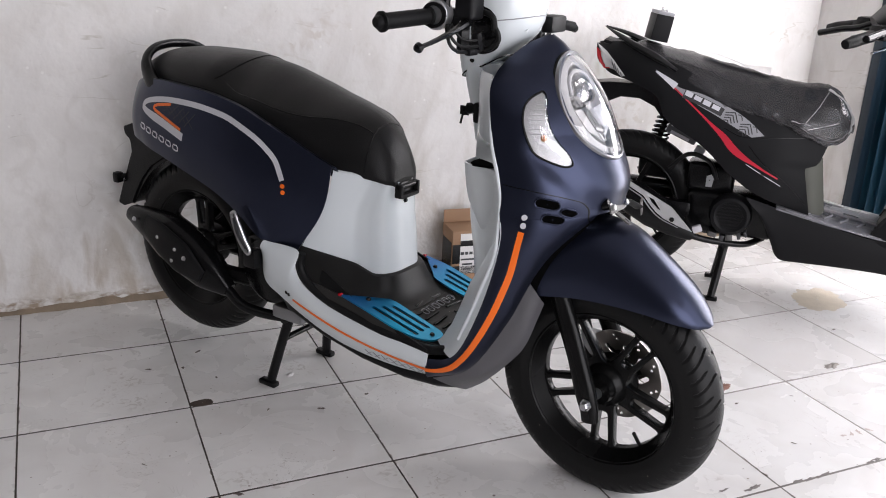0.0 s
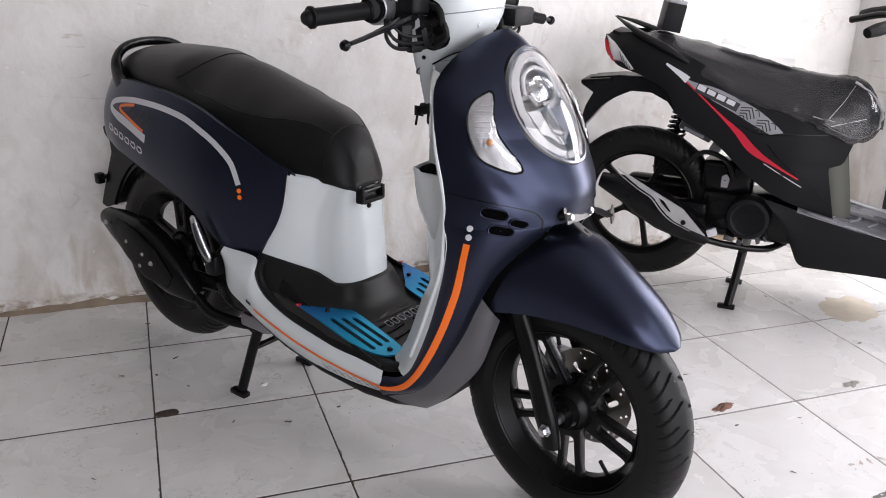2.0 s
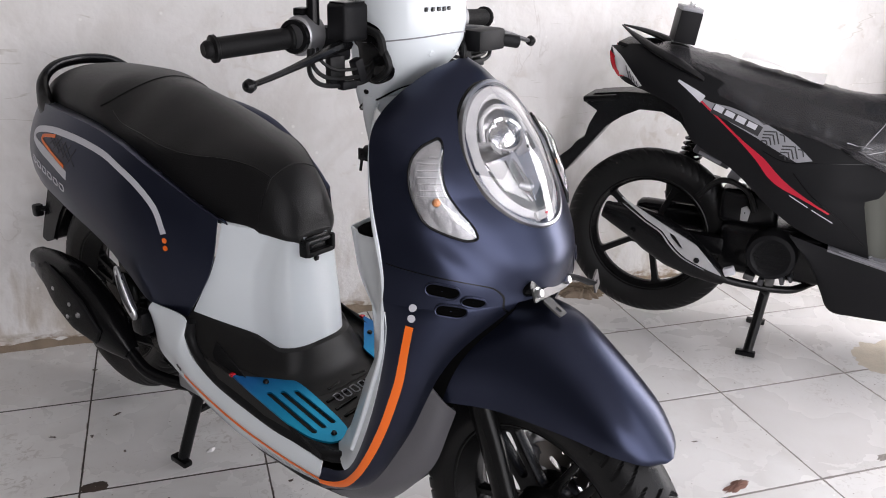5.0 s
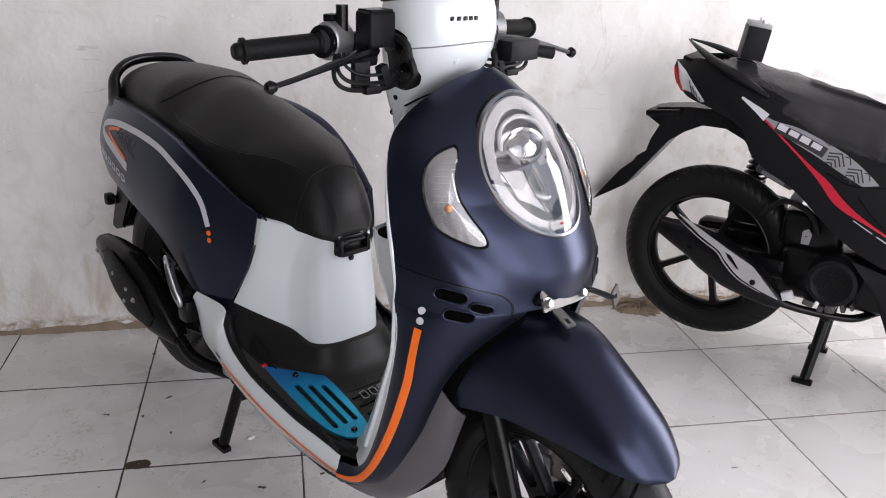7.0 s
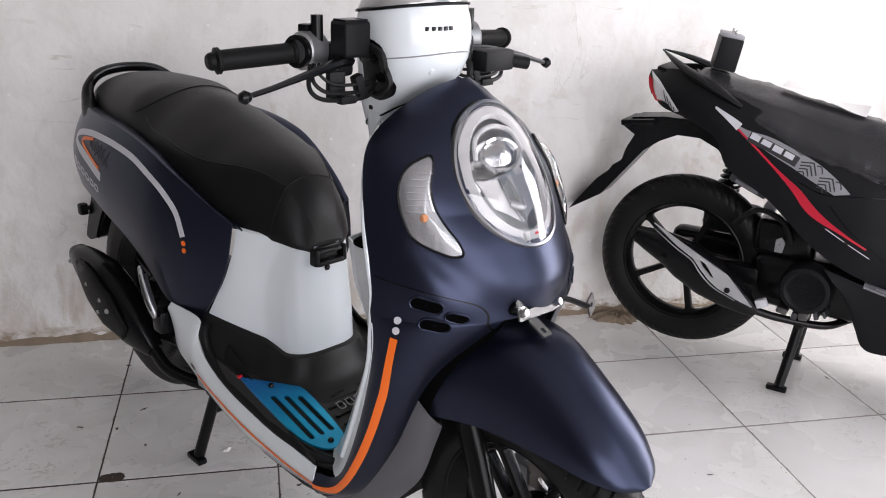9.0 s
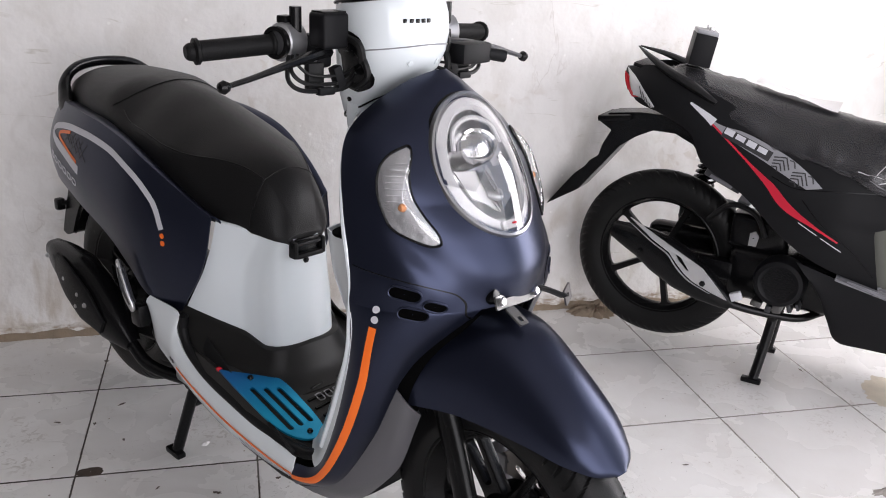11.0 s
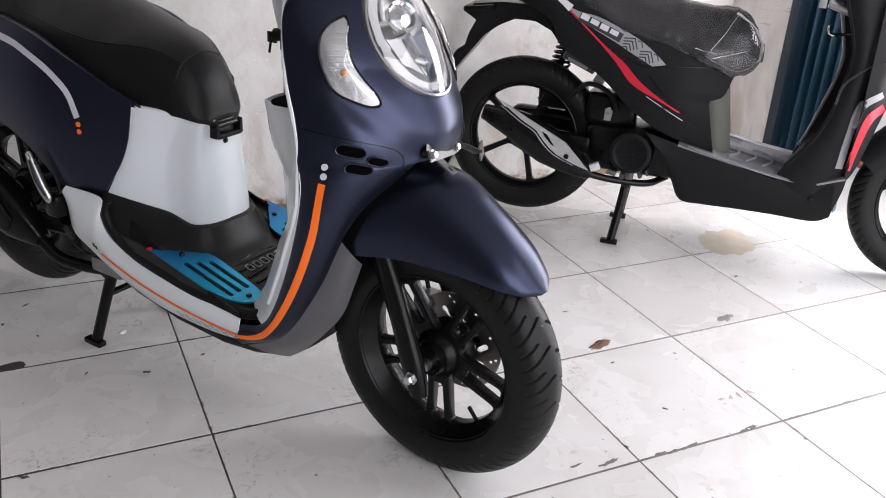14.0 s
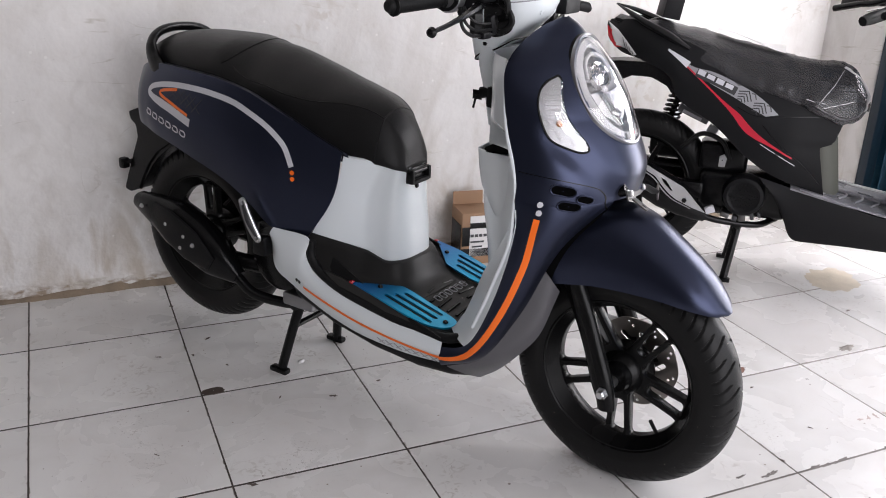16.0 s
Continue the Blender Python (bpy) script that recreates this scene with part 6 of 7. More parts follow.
# ---- the black scooter behind ----
BIKE = pose(1.629, 0.4855, 0, 0, 0, -42.32)
bike = thing("scooter", BIKE, "matte black motor scooter with red stripes and film-wrapped seat", "scooter")
wheel(bike, (0, 0, 0.287), Matrix.Identity(4), 0.259, 0.044, 0.181, 5, 1, phase=radians(-78), disc=False, split=0.0, spoke=0.0095, core=0.060, tyre_seg=464)
BIKE_STEER = Matrix.Translation((0.93, 0, 0.9)) @ Matrix.Rotation(radians(8), 4, Vector((-0.42, 0, 0.9)).normalized()) @ Matrix.Translation((-0.93, 0, -0.9))
wheel(bike, (1.27, 0, 0.25), BIKE_STEER, 0.25, 0.040, 0.181, 5, 1, phase=radians(-50), split=0.0, spoke=0.0095, core=0.060, tyre_seg=464)

# rear mudguard and tail
fin = [(-0.222, 0.672), (-0.192, 0.699), (-0.100, 0.712), (0.090, 0.715), (0.095, 0.600), (0.062, 0.640), (0.008, 0.664), (-0.057, 0.664), (-0.105, 0.640), (-0.150, 0.606), (-0.200, 0.540), (-0.268, 0.452), (-0.367, 0.388), (-0.346, 0.418), (-0.284, 0.500), (-0.250, 0.530), (-0.240, 0.548), (-0.214, 0.566), (-0.204, 0.604), (-0.182, 0.648)]
part("rear_mudguard", joined(
    pierced(fin, [], lambda u, v, q: Vector((u, q - 0.045, v)), 0.09),
    moved(block((0.10, 0.13, 0.018), 0.006), Matrix.Translation((-0.172, 0, 0.688)) @ Matrix.Rotation(radians(-8), 4, "Y"))), SATIN, bike, "black rear mudguard")
tail_low = [(-0.150, 0.802), (-0.103, 0.752), (-0.015, 0.728), (0.07, 0.690), (0.115, 0.615), (0.235, 0.545), (0.348, 0.452), (0.45, 0.395), (0.604, 0.351)]
tail_high = [(-0.158, 0.838), (-0.055, 0.853), (0.06, 0.818), (0.14, 0.790), (0.24, 0.745), (0.36, 0.690), (0.46, 0.645), (0.545, 0.606), (0.626, 0.592)]
bike_wide = table((0, 0.045), (0.1, 0.09), (0.25, 0.125), (0.5, 0.135), (0.8, 0.14), (1, 0.125))
CHEVRON = surface("black_graphic_vinyl", (0.025, 0.025, 0.028), 0.4, 0.1, 0.1, 30, 0.02, 300)
PANEL = surface("silver_graphic_vinyl", (0.27, 0.27, 0.29), 0.35, 0.2, 0.1, 30, 0.02, 300)
bike_covers = {}


def band_between(tree, low, high, off, way, n=40, m=5):
    """A graphic laid on a surface between two lines of (s, z)."""
    a, b = curve([(*q, 0) for q in low], n)[:, :2], curve([(*q, 0) for q in high], n)[:, :2]
    return sheet_over(*[[[tuple(lay(tree, *(a[k] + (b[k] - a[k]) * q), o, way)) for q in np.linspace(0, 1, m)] for k in range(n)] for o in (off, off - 0.0009)])


def cover_front(z):
    """The front edge of the bike's side cover: a corner under the seat, then a step back to the stay."""
    high, low = 0.601 + (z - 0.507) * 0.31, 0.563 + (0.512 - z) * 0.25
    q = min(1.0, max(0.0, (z - 0.502) / 0.016))
    return low + (high - low) * q


for side in (-1, 1):
    bm = side_shell(tail_low, tail_high, lambda u, v: float(bike_wide(u)) + 0.022 * math.sin(math.pi * min(1, 0.15 + v * 0.8)) - 0.020 * v, 70, 20, side)
    for v in bm.verts:
        if v.co.x > 0.45:
            natural = 0.604 + (v.co.z - 0.351) * 0.0913
            v.co.x = 0.45 + (v.co.x - 0.45) * (cover_front(v.co.z) - 0.45) / (natural - 0.45)
    bike_covers[side] = part("side_cover", bm, BLACKPAINT, bike, "matte black side cover")
    way = (0, -side, 0)
    tree = skin(bike_covers[side])
    part("red_stripe", ribbon(tree, [(0.085, 0.756), (0.150, 0.705), (0.203, 0.663), (0.25, 0.625), (0.299, 0.585), (0.335, 0.548), (0.37, 0.523), (0.42, 0.497), (0.488, 0.463)], 0.021, 70, 0.0015, 3, way, taper=lambda q: 0.22 + 0.9 * math.exp(-((q - 0.64) / 0.17) ** 2)), RED, bike, "red stripe")
    part("silver_stripe", ribbon(tree, [(0.06, 0.772), (0.105, 0.745), (0.13, 0.728)], 0.018, 12, 0.0026, 2, way, taper=lambda q: 0.3 + 0.9 * q), PALE, bike)
    panel = part("pattern_panel", band_between(tree, [(0.088, 0.747), (0.153, 0.705), (0.203, 0.678), (0.274, 0.645), (0.327, 0.618), (0.389, 0.588)], [(0.088, 0.750), (0.148, 0.724), (0.207, 0.713), (0.259, 0.695), (0.337, 0.661), (0.391, 0.626), (0.427, 0.596)], 0.0014, way), PANEL, bike, "silver-grey graphic with dark chevrons")
    for s, z in ((0.326, 0.661), (0.377, 0.628)):
        for m in range(4):
            c, k = (s - 0.0070 * m, z - 0.0082 * m), 1 - 0.20 * m
            part("chevron", ribbon(tree, [(c[0] - 0.030 * k, c[1] - 0.001 * k), c], 0.0034, 6, 0.0024, 1, way), CHEVRON, panel)
            part("chevron", ribbon(tree, [(c[0] + 0.001, c[1] + 0.001), (c[0] + 0.012 * k, c[1] - 0.030 * k)], 0.0034, 6, 0.0024, 1, way), CHEVRON, panel)
        part("chevron", ribbon(tree, [(s + 0.010, z - 0.006), (s + 0.021, z - 0.008), (s + 0.026, z - 0.024)], 0.0030, 8, 0.0024, 1, way), CHEVRON, panel)
    part("badge_shadow", ribbon(tree, [(0.158, 0.708), (0.225, 0.684), (0.288, 0.658)], 0.026, 16, 0.0022, 2, way), CHEVRON, panel)
    for k in range(4):
        s, z = 0.163 + 0.030 * k, 0.712 - 0.0118 * k
        part("badge_bar", ribbon(tree, [(s, z), (s + 0.024, z - 0.009)], 0.0155 - 0.002 * (k % 2), 6, 0.0030, 1, way), PALE, panel)
    part("panel_seam", ribbon(tree, [(0.30, 0.610), (0.362, 0.587), (0.45, 0.592), (0.55, 0.598)], 0.0022, 20, 0.001, 1, way), SATIN, bike)
    part("panel_seam", ribbon(tree, [(0.385, 0.560), (0.44, 0.505), (0.52, 0.448), (0.585, 0.385)], 0.0022, 20, 0.001, 1, way), SATIN, bike)
    for a, b in ((0.385, 0.435), (0.445, 0.500)):
        part("script_bar", ribbon(tree, [(a, 0.500 - (a - 0.385) * 0.52), (b, 0.500 - (b - 0.385) * 0.52)], 0.0024, 8, 0.0014, 1, way), PALE, bike)
LAMPCLEAR = surface("clear_lamp_plastic", (0.50, 0.50, 0.51), 0.16, 0.3, 0.10, 60, 0.3, 90, coat=0.8)
for side in (-1, 1):
    way, tree = (0, -side, 0), skin(bike_covers[side])
    lamp = part("tail_lamp", patch(tree, [(-0.158, 0.832), (-0.150, 0.822), (-0.128, 0.785), (-0.116, 0.762), (-0.122, 0.760), (-0.146, 0.796)], 0.004, 0.004, 6, way), REDLENS, bike, "red tail lamp")
    clear = part("rear_indicator", patch(tree, [(-0.153, 0.835), (-0.112, 0.816), (-0.080, 0.788), (-0.040, 0.746), (-0.052, 0.742), (-0.078, 0.762), (-0.112, 0.768), (-0.128, 0.796)], 0.0045, 0.004, 6, way), LAMPCLEAR, bike, "clear rear turn signal")
    for k in range(4):
        part("lens_rib", ribbon(tree, [(-0.090 + 0.012 * k, 0.794 - 0.012 * k), (-0.076 + 0.009 * k, 0.764 - 0.006 * k)], 0.0022, 6, 0.0105, 1, way), CHARCOAL, clear)
    part("grab_rail", tube([(0.125, side * 0.120, 0.778), (0.06, side * 0.116, 0.812), (-0.02, side * 0.100, 0.846), (-0.08, side * 0.066, 0.872), (-0.136, side * 0.008, 0.893)], [0.012, 0.024, 0.022, 0.014, 0.004], 40, 10, 0.5), BLACK, bike, "black grab rail")
part("tail_deck", moved(block((0.20, 0.13, 0.012), 0.005), Matrix.Translation((-0.035, 0, 0.826)) @ Matrix.Rotation(radians(14), 4, "Y")), BLACK, bike)

# seat in clear film
b_top = table((-0.03, 0.842), (0.0, 0.848), (0.08, 0.836), (0.20, 0.812), (0.31, 0.790), (0.40, 0.772), (0.49, 0.757), (0.59, 0.750), (0.637, 0.738), (0.665, 0.700), (0.688, 0.655))
b_low = table((-0.03, 0.82), (0.08, 0.785), (0.20, 0.740), (0.31, 0.690), (0.45, 0.658), (0.55, 0.626), (0.63, 0.602), (0.66, 0.612), (0.688, 0.64))
b_half = table((-0.03, 0.05), (0.0, 0.085), (0.1, 0.108), (0.3, 0.125), (0.5, 0.130), (0.62, 0.112), (0.67, 0.085), (0.688, 0.06))
bike_seat = part("seat", seat_mesh(b_top, b_low, b_half, -0.03, 0.688, 60, 26, 2.2), surface("smooth_seat_vinyl", (0.008, 0.008, 0.0083), 0.45, 0.0, 0.15, 30, 0.0, 400, specular=0.2), bike, "black vinyl seat")


def wrap_mesh():
    bm = seat_mesh(b_top, b_low, b_half, -0.035, 0.695, 110, 50, 2.2)
    for v in bm.verts:
        n = noise.noise(v.co * 16) * 0.006 + abs(noise.noise(v.co * 38 + Vector((5, 1, 2)))) * 0.006
        c = Vector((v.co.x, 0, float((b_top(v.co.x) + b_low(v.co.x)) / 2)))
        v.co += (v.co - c).normalized() * (0.007 + n) * (1.6 if v.co.z < c.z else 1.0)
        if v.co.z < c.z:
            v.co.z -= 0.010 * abs(noise.noise(v.co * 22))
    bmesh.ops.recalc_face_normals(bm, faces=bm.faces)
    return bm


FILMEDGE = surface("bunched_clear_film", (0.55, 0.55, 0.56), 0.15, 0.0, 0.3, 90, 0.8, 120, coat=0.6)
wrap_tree = skin(bike_seat)
# bunched film edge; its pale colour also paints the highlight at the seat's end
for k, (path, r) in enumerate((([(0.53, -0.132, 0.634), (0.57, -0.126, 0.614), (0.622, -0.108, 0.596), (0.664, -0.090, 0.608), (0.686, -0.076, 0.642), (0.680, -0.072, 0.682), (0.650, -0.074, 0.722), (0.600, -0.080, 0.755)], 0.0085), ([(0.615, -0.10, 0.606), (0.605, -0.108, 0.585), (0.585, -0.11, 0.562)], 0.0035))):
    pts = [(q[0] + 0.004 * noise.noise((9 * j, k, 0.3)), q[1], q[2] + 0.004 * noise.noise((7 * j, k, 5.1))) for j, q in enumerate(curve(path, 24))]
    part("film_edge", tube(pts, [r * (0.25 + 1.3 * abs(noise.noise((j * 0.9, 2.2, k)))) for j in range(24)], 72, 7, 0.35), FILMEDGE, bike, "bunched edge of the film, its highlight put into the pale colour")
for a, b in (((0.538, 0.640), (0.601, 0.732)), ((0.55, 0.628), (0.64, 0.650)), ((0.50, 0.652), (0.56, 0.640))):
    pts = [tuple(lay(wrap_tree, a[0] + (b[0] - a[0]) * q, a[1] + (b[1] - a[1]) * q + 0.0015 * noise.noise((q * 4, a[0] * 30, 1)), 0.012)) for q in np.linspace(0, 1, 9)]
    part("film_crease", tube(pts, [0.0012, 0.0010, 0.0006, 0.0008, 0.0004], 30, 5), FILMEDGE, bike)
part("seat_wrap", wrap_mesh(), FILM, bike, "crumpled clear plastic film").visible_shadow = False
STAY = surface("grey_green_plastic", (0.085, 0.087, 0.074), 0.42, 0.0, 0.2, 30, 0.1, 400, specular=0.25)
can([(0.50, 0, 0.60), (0.56, 0, 0.53), (0.60, 0, 0.43), (0.62, 0, 0.34)], [0.105, 0.10, 0.095, 0.10], [0.06, 0.05, 0.035, 0.03], CHARCOAL, "centre_cover", bike, "dark grey cover under the seat")
for side in (-1, 1):
    part("seat_stay", side_shell([(0.604, 0.332), (0.628, 0.338), (0.652, 0.358)], [(0.556, 0.540), (0.585, 0.545), (0.618, 0.535)], lambda u, v: 0.118 - 0.030 * u * u, 14, 10, side), STAY, bike, "grey-green plastic stay under the seat")

# foot tunnel and belly
foot_top = [(0.40, 0.392), (0.53, 0.360), (0.668, 0.328), (0.80, 0.302), (0.89, 0.294), (0.955, 0.310)]
foot_low = [(0.462, 0.330), (0.500, 0.250), (0.532, 0.197), (0.600, 0.193), (0.692, 0.195), (0.80, 0.195), (0.918, 0.193), (0.962, 0.214)]
for side in (-1, 1):
    part("foot_skirt", side_shell(foot_low, foot_top, lambda u, v: 0.150 + 0.016 * math.sin(math.pi * (0.2 + 0.7 * v)), 40, 10, side), BLACKPAINT, bike, "matte black lower side panel")
    part("foot_edge", tube([(s, side * 0.156, z + 0.004) for s, z in [(0.53, 0.362), (0.668, 0.331), (0.80, 0.305), (0.90, 0.296)]], [0.004, 0.0085, 0.0085, 0.006, 0.002], 24, 8, 0.45), GREYVINYL, bike)
rows = [[(s, y * 0.158, float(np.interp(s, [0.50, 0.668, 0.89, 0.98], [0.362, 0.328, 0.296, 0.33])) + 0.004 + 0.004 * math.cos(y * 9)) for y in np.linspace(-1, 1, 25)] for s in np.linspace(0.50, 0.98, 30)]
board = part("footboard", thicken(grid(rows), 0.006), surface("grey_moulded_floor", (0.20, 0.20, 0.215), 0.28, 0.1, 0.15, 40, 0.4, 300), bike, "grey moulded footboard in film")
for k in range(6):
    s = 0.60 + 0.05 * k
    part("tread_rib", tube([(s, -0.13, 0.352 - 0.14 * (s - 0.6)), (s + 0.03, -0.07, 0.352 - 0.14 * (s - 0.6)), (s - 0.01, -0.03, 0.352 - 0.14 * (s - 0.6))], 0.004, 10, 6), GREYVINYL, board)
part("film_fold", tube([(0.646 + 0.05 * k, 0.104 + 0.004 * math.sin(5 * k), 0.350 - 0.010 * k + 0.003 * math.sin(3 * k)) for k in range(5)], [0.006, 0.009, 0.006, 0.010, 0.007], 40, 8, 0.6), FILMEDGE, board, "bunched white edge of the film")
part("belly", moved(block((0.42, 0.26, 0.10), 0.03, 3), Matrix.Translation((0.72, 0, 0.245))), SATIN, bike)
bolt(bike, (0.90, -0.168, 0.262), (0, -1, 0), 0.007, 0.003, SATIN)

# leg shield
bike_in = {-1: table((0.215, 0.90), (0.25, 0.84), (0.30, 0.795), (0.323, 0.794), (0.354, 0.814), (0.411, 0.851), (0.458, 0.882), (0.551, 0.903), (0.641, 0.917), (0.69, 0.916), (0.739, 0.905), (0.812, 0.876), (0.93, 0.850)),
           1: table((0.215, 0.90), (0.276, 0.817), (0.309, 0.845), (0.397, 0.877), (0.482, 0.900), (0.60, 0.924), (0.64, 0.925), (0.722, 0.905), (0.80, 0.884), (0.93, 0.860))}
bike_out = table((0.215, 0.965), (0.32, 0.985), (0.50, 0.985), (0.70, 0.985), (0.93, 0.95))
for side in (-1, 1):
    rows = []
    for z in np.linspace(0.215, 0.93, 40):
        si, so = float(bike_in[side](z)), float(bike_out(z))
        rows.append([(si + (so - si) * u, side * ((0.154 if side < 0 else 0.108) - 0.012 * (z - 0.2) + 0.012 * math.sin(math.pi * u)) * (1 - 0.10 * u * u), z) for u in np.linspace(0, 1, 16)])
    leg = part("shield_leg", thicken(grid(rows), 0.003), BLACKPAINT, bike, "matte black leg shield")
    front = side_shell([(0.975, 0.32), (1.00, 0.36), (1.04, 0.50)], [(0.97, 0.90), (1.02, 0.88), (1.09, 0.80)], lambda u, v: (0.155 - 0.02 * v + 0.028 * math.sin(math.pi * v)) * (1 - 0.4 * u), 14, 20, side)
    wing = part("front_wing", front, BLACKPAINT, bike)
    tree = skin(leg, wing)
    part("red_stripe", ribbon(tree, [(0.978, 0.36), (0.985, 0.44), (1.00, 0.515), (1.035, 0.545)], 0.030, 24, 0.002, 2, (0, -side, 0), taper=lambda q: 0.4 + 0.6 * q), RED, bike)
    part("grey_stripe", ribbon(tree, [(0.955, 0.36), (0.960, 0.46), (0.972, 0.55), (1.02, 0.585)], 0.020, 24, 0.002, 2, (0, -side, 0)), GREYVINYL, bike)
    part("panel_lip", tube([tuple(lay(tree, q, z, 0.001, (0, -side, 0))) for q, z in ((0.906, 0.545), (0.904, 0.580), (0.918, 0.607), (0.940, 0.633), (0.967, 0.655), (1.002, 0.674))], 0.0035, 30, 6), CHARCOAL, bike)
    # far edge is coloured grey to paint the highlight along it
    part("shield_edge", tube([(float(bike_in[side](z)) + 0.004, side * ((0.151 if side < 0 else 0.105) - 0.012 * (z - 0.2)), z) for z in (0.345, 0.42, 0.50, 0.57, 0.64, 0.70, 0.76, 0.82, 0.88)], 0.0065, 40, 8), BLACKPAINT if side < 0 else GREYVINYL, bike)
rows = [[(0.5 * float((1 - y) * bike_in[-1](z) + (1 + y) * bike_in[1](z)) + 0.008 + 0.05 * (1 - y**4) * min(1, (z - 0.31) / 0.1), (0.146 if y < 0 else 0.100) * y, z) for y in np.linspace(-1, 1, 21)] for z in np.linspace(0.31, 0.93, 20)]
part("inner_shield", thicken(grid(rows), 0.004), BLACKPAINT, bike, "black inner shield")
rows = [[(1.08 - 0.10 * y * y - 0.25 * abs(z - 0.72), 0.13 * y, z) for y in np.linspace(-1, 1, 17)] for z in np.linspace(0.55, 0.95, 14)]
part("front_shield", thicken(grid(rows), 0.004), BLACKPAINT, bike)
part("ignition", joined(rod((0.92, -0.07, 0.785), (0.84, -0.07, 0.81), 0.018), moved(block((0.02, 0.004, 0.03), 0.001), Matrix.Translation((0.822, -0.07, 0.805)))), GREYCAST, bike)
part("bag_hook", tube([(0.94, 0, 0.72), (0.87, 0, 0.71), (0.86, 0, 0.735)], 0.005, 10, 8), CHROME, bike)
part("front_mudguard", moved(arch([(1.05, 0.34), (1.15, 0.40), (1.27, 0.42), (1.40, 0.39), (1.50, 0.30)], [(1.00, 0.38), (1.12, 0.50), (1.27, 0.535), (1.42, 0.49), (1.53, 0.36)], lambda u: 0.065, 30, 15), BIKE_STEER), BLACKPAINT, bike)
for side in (-1, 1):
    part("fork_leg", moved(rod((1.11, side * 0.065, 0.60), (1.27, side * 0.068, 0.25), 0.018), BIKE_STEER), SATIN, bike)
    bar = [(0.80, 0, 0.99), (0.775, side * 0.10, 0.985), (0.70, side * 0.20, 0.945), (0.665, side * 0.24, 0.938), (0.602, side * 0.315, 0.918)]
    part("handlebar", moved(tube(bar, 0.011, 24, 10), BIKE_STEER), SATIN, bike)
    part("grip", tube([(0.672, side * 0.225, 0.938), (0.64, side * 0.262, 0.929), (0.602, side * 0.308, 0.918), (0.596, side * 0.315, 0.916)], [0.018, 0.0175, 0.018, 0.014], 24, 12), GRIP, bike, "black rubber grip")
    part("switch_housing", moved(block((0.055, 0.06, 0.045), 0.01), Matrix.Translation((0.705, side * 0.195, 0.947)) @ Matrix.Rotation(radians(-side * 40), 4, "Z")), SATIN, bike)
    lever = part("brake_lever", tube([(0.745, side * 0.20, 0.93), (0.725, side * 0.25, 0.915), (0.672, side * 0.30, 0.895)], [0.008, 0.006, 0.005], 16, 8, 0.7), CHROME, bike, "polished brake lever")
can([(0.70, 0, 0.96), (0.78, 0, 1.0), (0.88, 0, 0.99), (0.95, 0, 0.93)], [0.10, 0.17, 0.15, 0.08], [0.02, 0.05, 0.06, 0.03], BLACKPAINT, "handlebar_cover", bike, "matte black handlebar cover")

# exhaust
b_muffler = can([(-0.105, -0.165, 0.392), (-0.09, -0.165, 0.388), (0.0, -0.165, 0.362), (0.10, -0.162, 0.312), (0.20, -0.158, 0.258), (0.25, -0.15, 0.230)], [0.02, 0.038, 0.046, 0.046, 0.036, 0.016], [0.022, 0.040, 0.056, 0.058, 0.042, 0.016], SATIN, "muffler", bike, "black muffler with silver guard")
outer = [(-0.048, 0.443), (0.078, 0.386), (0.172, 0.342), (0.200, 0.314), (0.248, 0.266), (0.200, 0.280), (0.150, 0.300), (0.124, 0.318), (0.100, 0.342), (0.076, 0.370), (0.024, 0.396)]
slot = [(0.093, 0.370), (0.112, 0.361), (0.139, 0.326), (0.129, 0.328), (0.104, 0.351)]
guard = part("heat_shield", pierced(outer, [slot], lambda u, v, q: Vector((u, -0.214 - q + 0.25 * max(0, v - 0.37), v)), 0.006), surface("silver_painted_steel", (0.46, 0.46, 0.47), 0.35, 0.4, 0.05, 30, 0.05, 300), b_muffler, "silver heat shield", smooth=False)
for s, z in ((0.178, 0.300), (-0.01, 0.352)):
    bolt(guard, (s, -0.222 if s > 0 else -0.212, z), (0, -1, 0), 0.0065, 0.004, SATIN)
part("guard_line", tube([(-0.040, -0.213, 0.430), (0.022, -0.213, 0.389), (0.070, -0.214, 0.363), (0.095, -0.215, 0.335), (0.120, -0.215, 0.311), (0.148, -0.215, 0.293), (0.200, -0.212, 0.272)], [0.0008, 0.0016, 0.0022, 0.0022, 0.0018, 0.0012], 40, 6), GREYVINYL, guard)
part("exhaust_pipe", tube([(0.245, -0.15, 0.232), (0.31, -0.12, 0.215), (0.42, -0.08, 0.205), (0.48, -0.04, 0.225)], 0.011, 24, 10), SATIN, b_muffler)

# engine with its fan cover
engine = part("engine", joined(moved(block((0.30, 0.16, 0.15), 0.03, 3), Matrix.Translation((0.36, 0, 0.30))), moved(block((0.46, 0.07, 0.13), 0.03, 3), Matrix.Translation((0.16, 0.11, 0.29))), moved(block((0.16, 0.10, 0.10), 0.02, 3), Matrix.Translation((0.28, -0.02, 0.42)))), SATIN, bike, "black engine")
fan = part("fan_cover", moved(revolve([(0.0, -0.012), (0.062, -0.012), (0.070, -0.018), (0.084, -0.014), (0.092, 0.01), (0.092, 0.06), (0, 0.06)], 40), Matrix.Translation((0.362, -0.125, 0.312)) @ Matrix.Scale(0.76, 4)), BLACKPAINT, engine, "black fan cover with honeycomb openings")
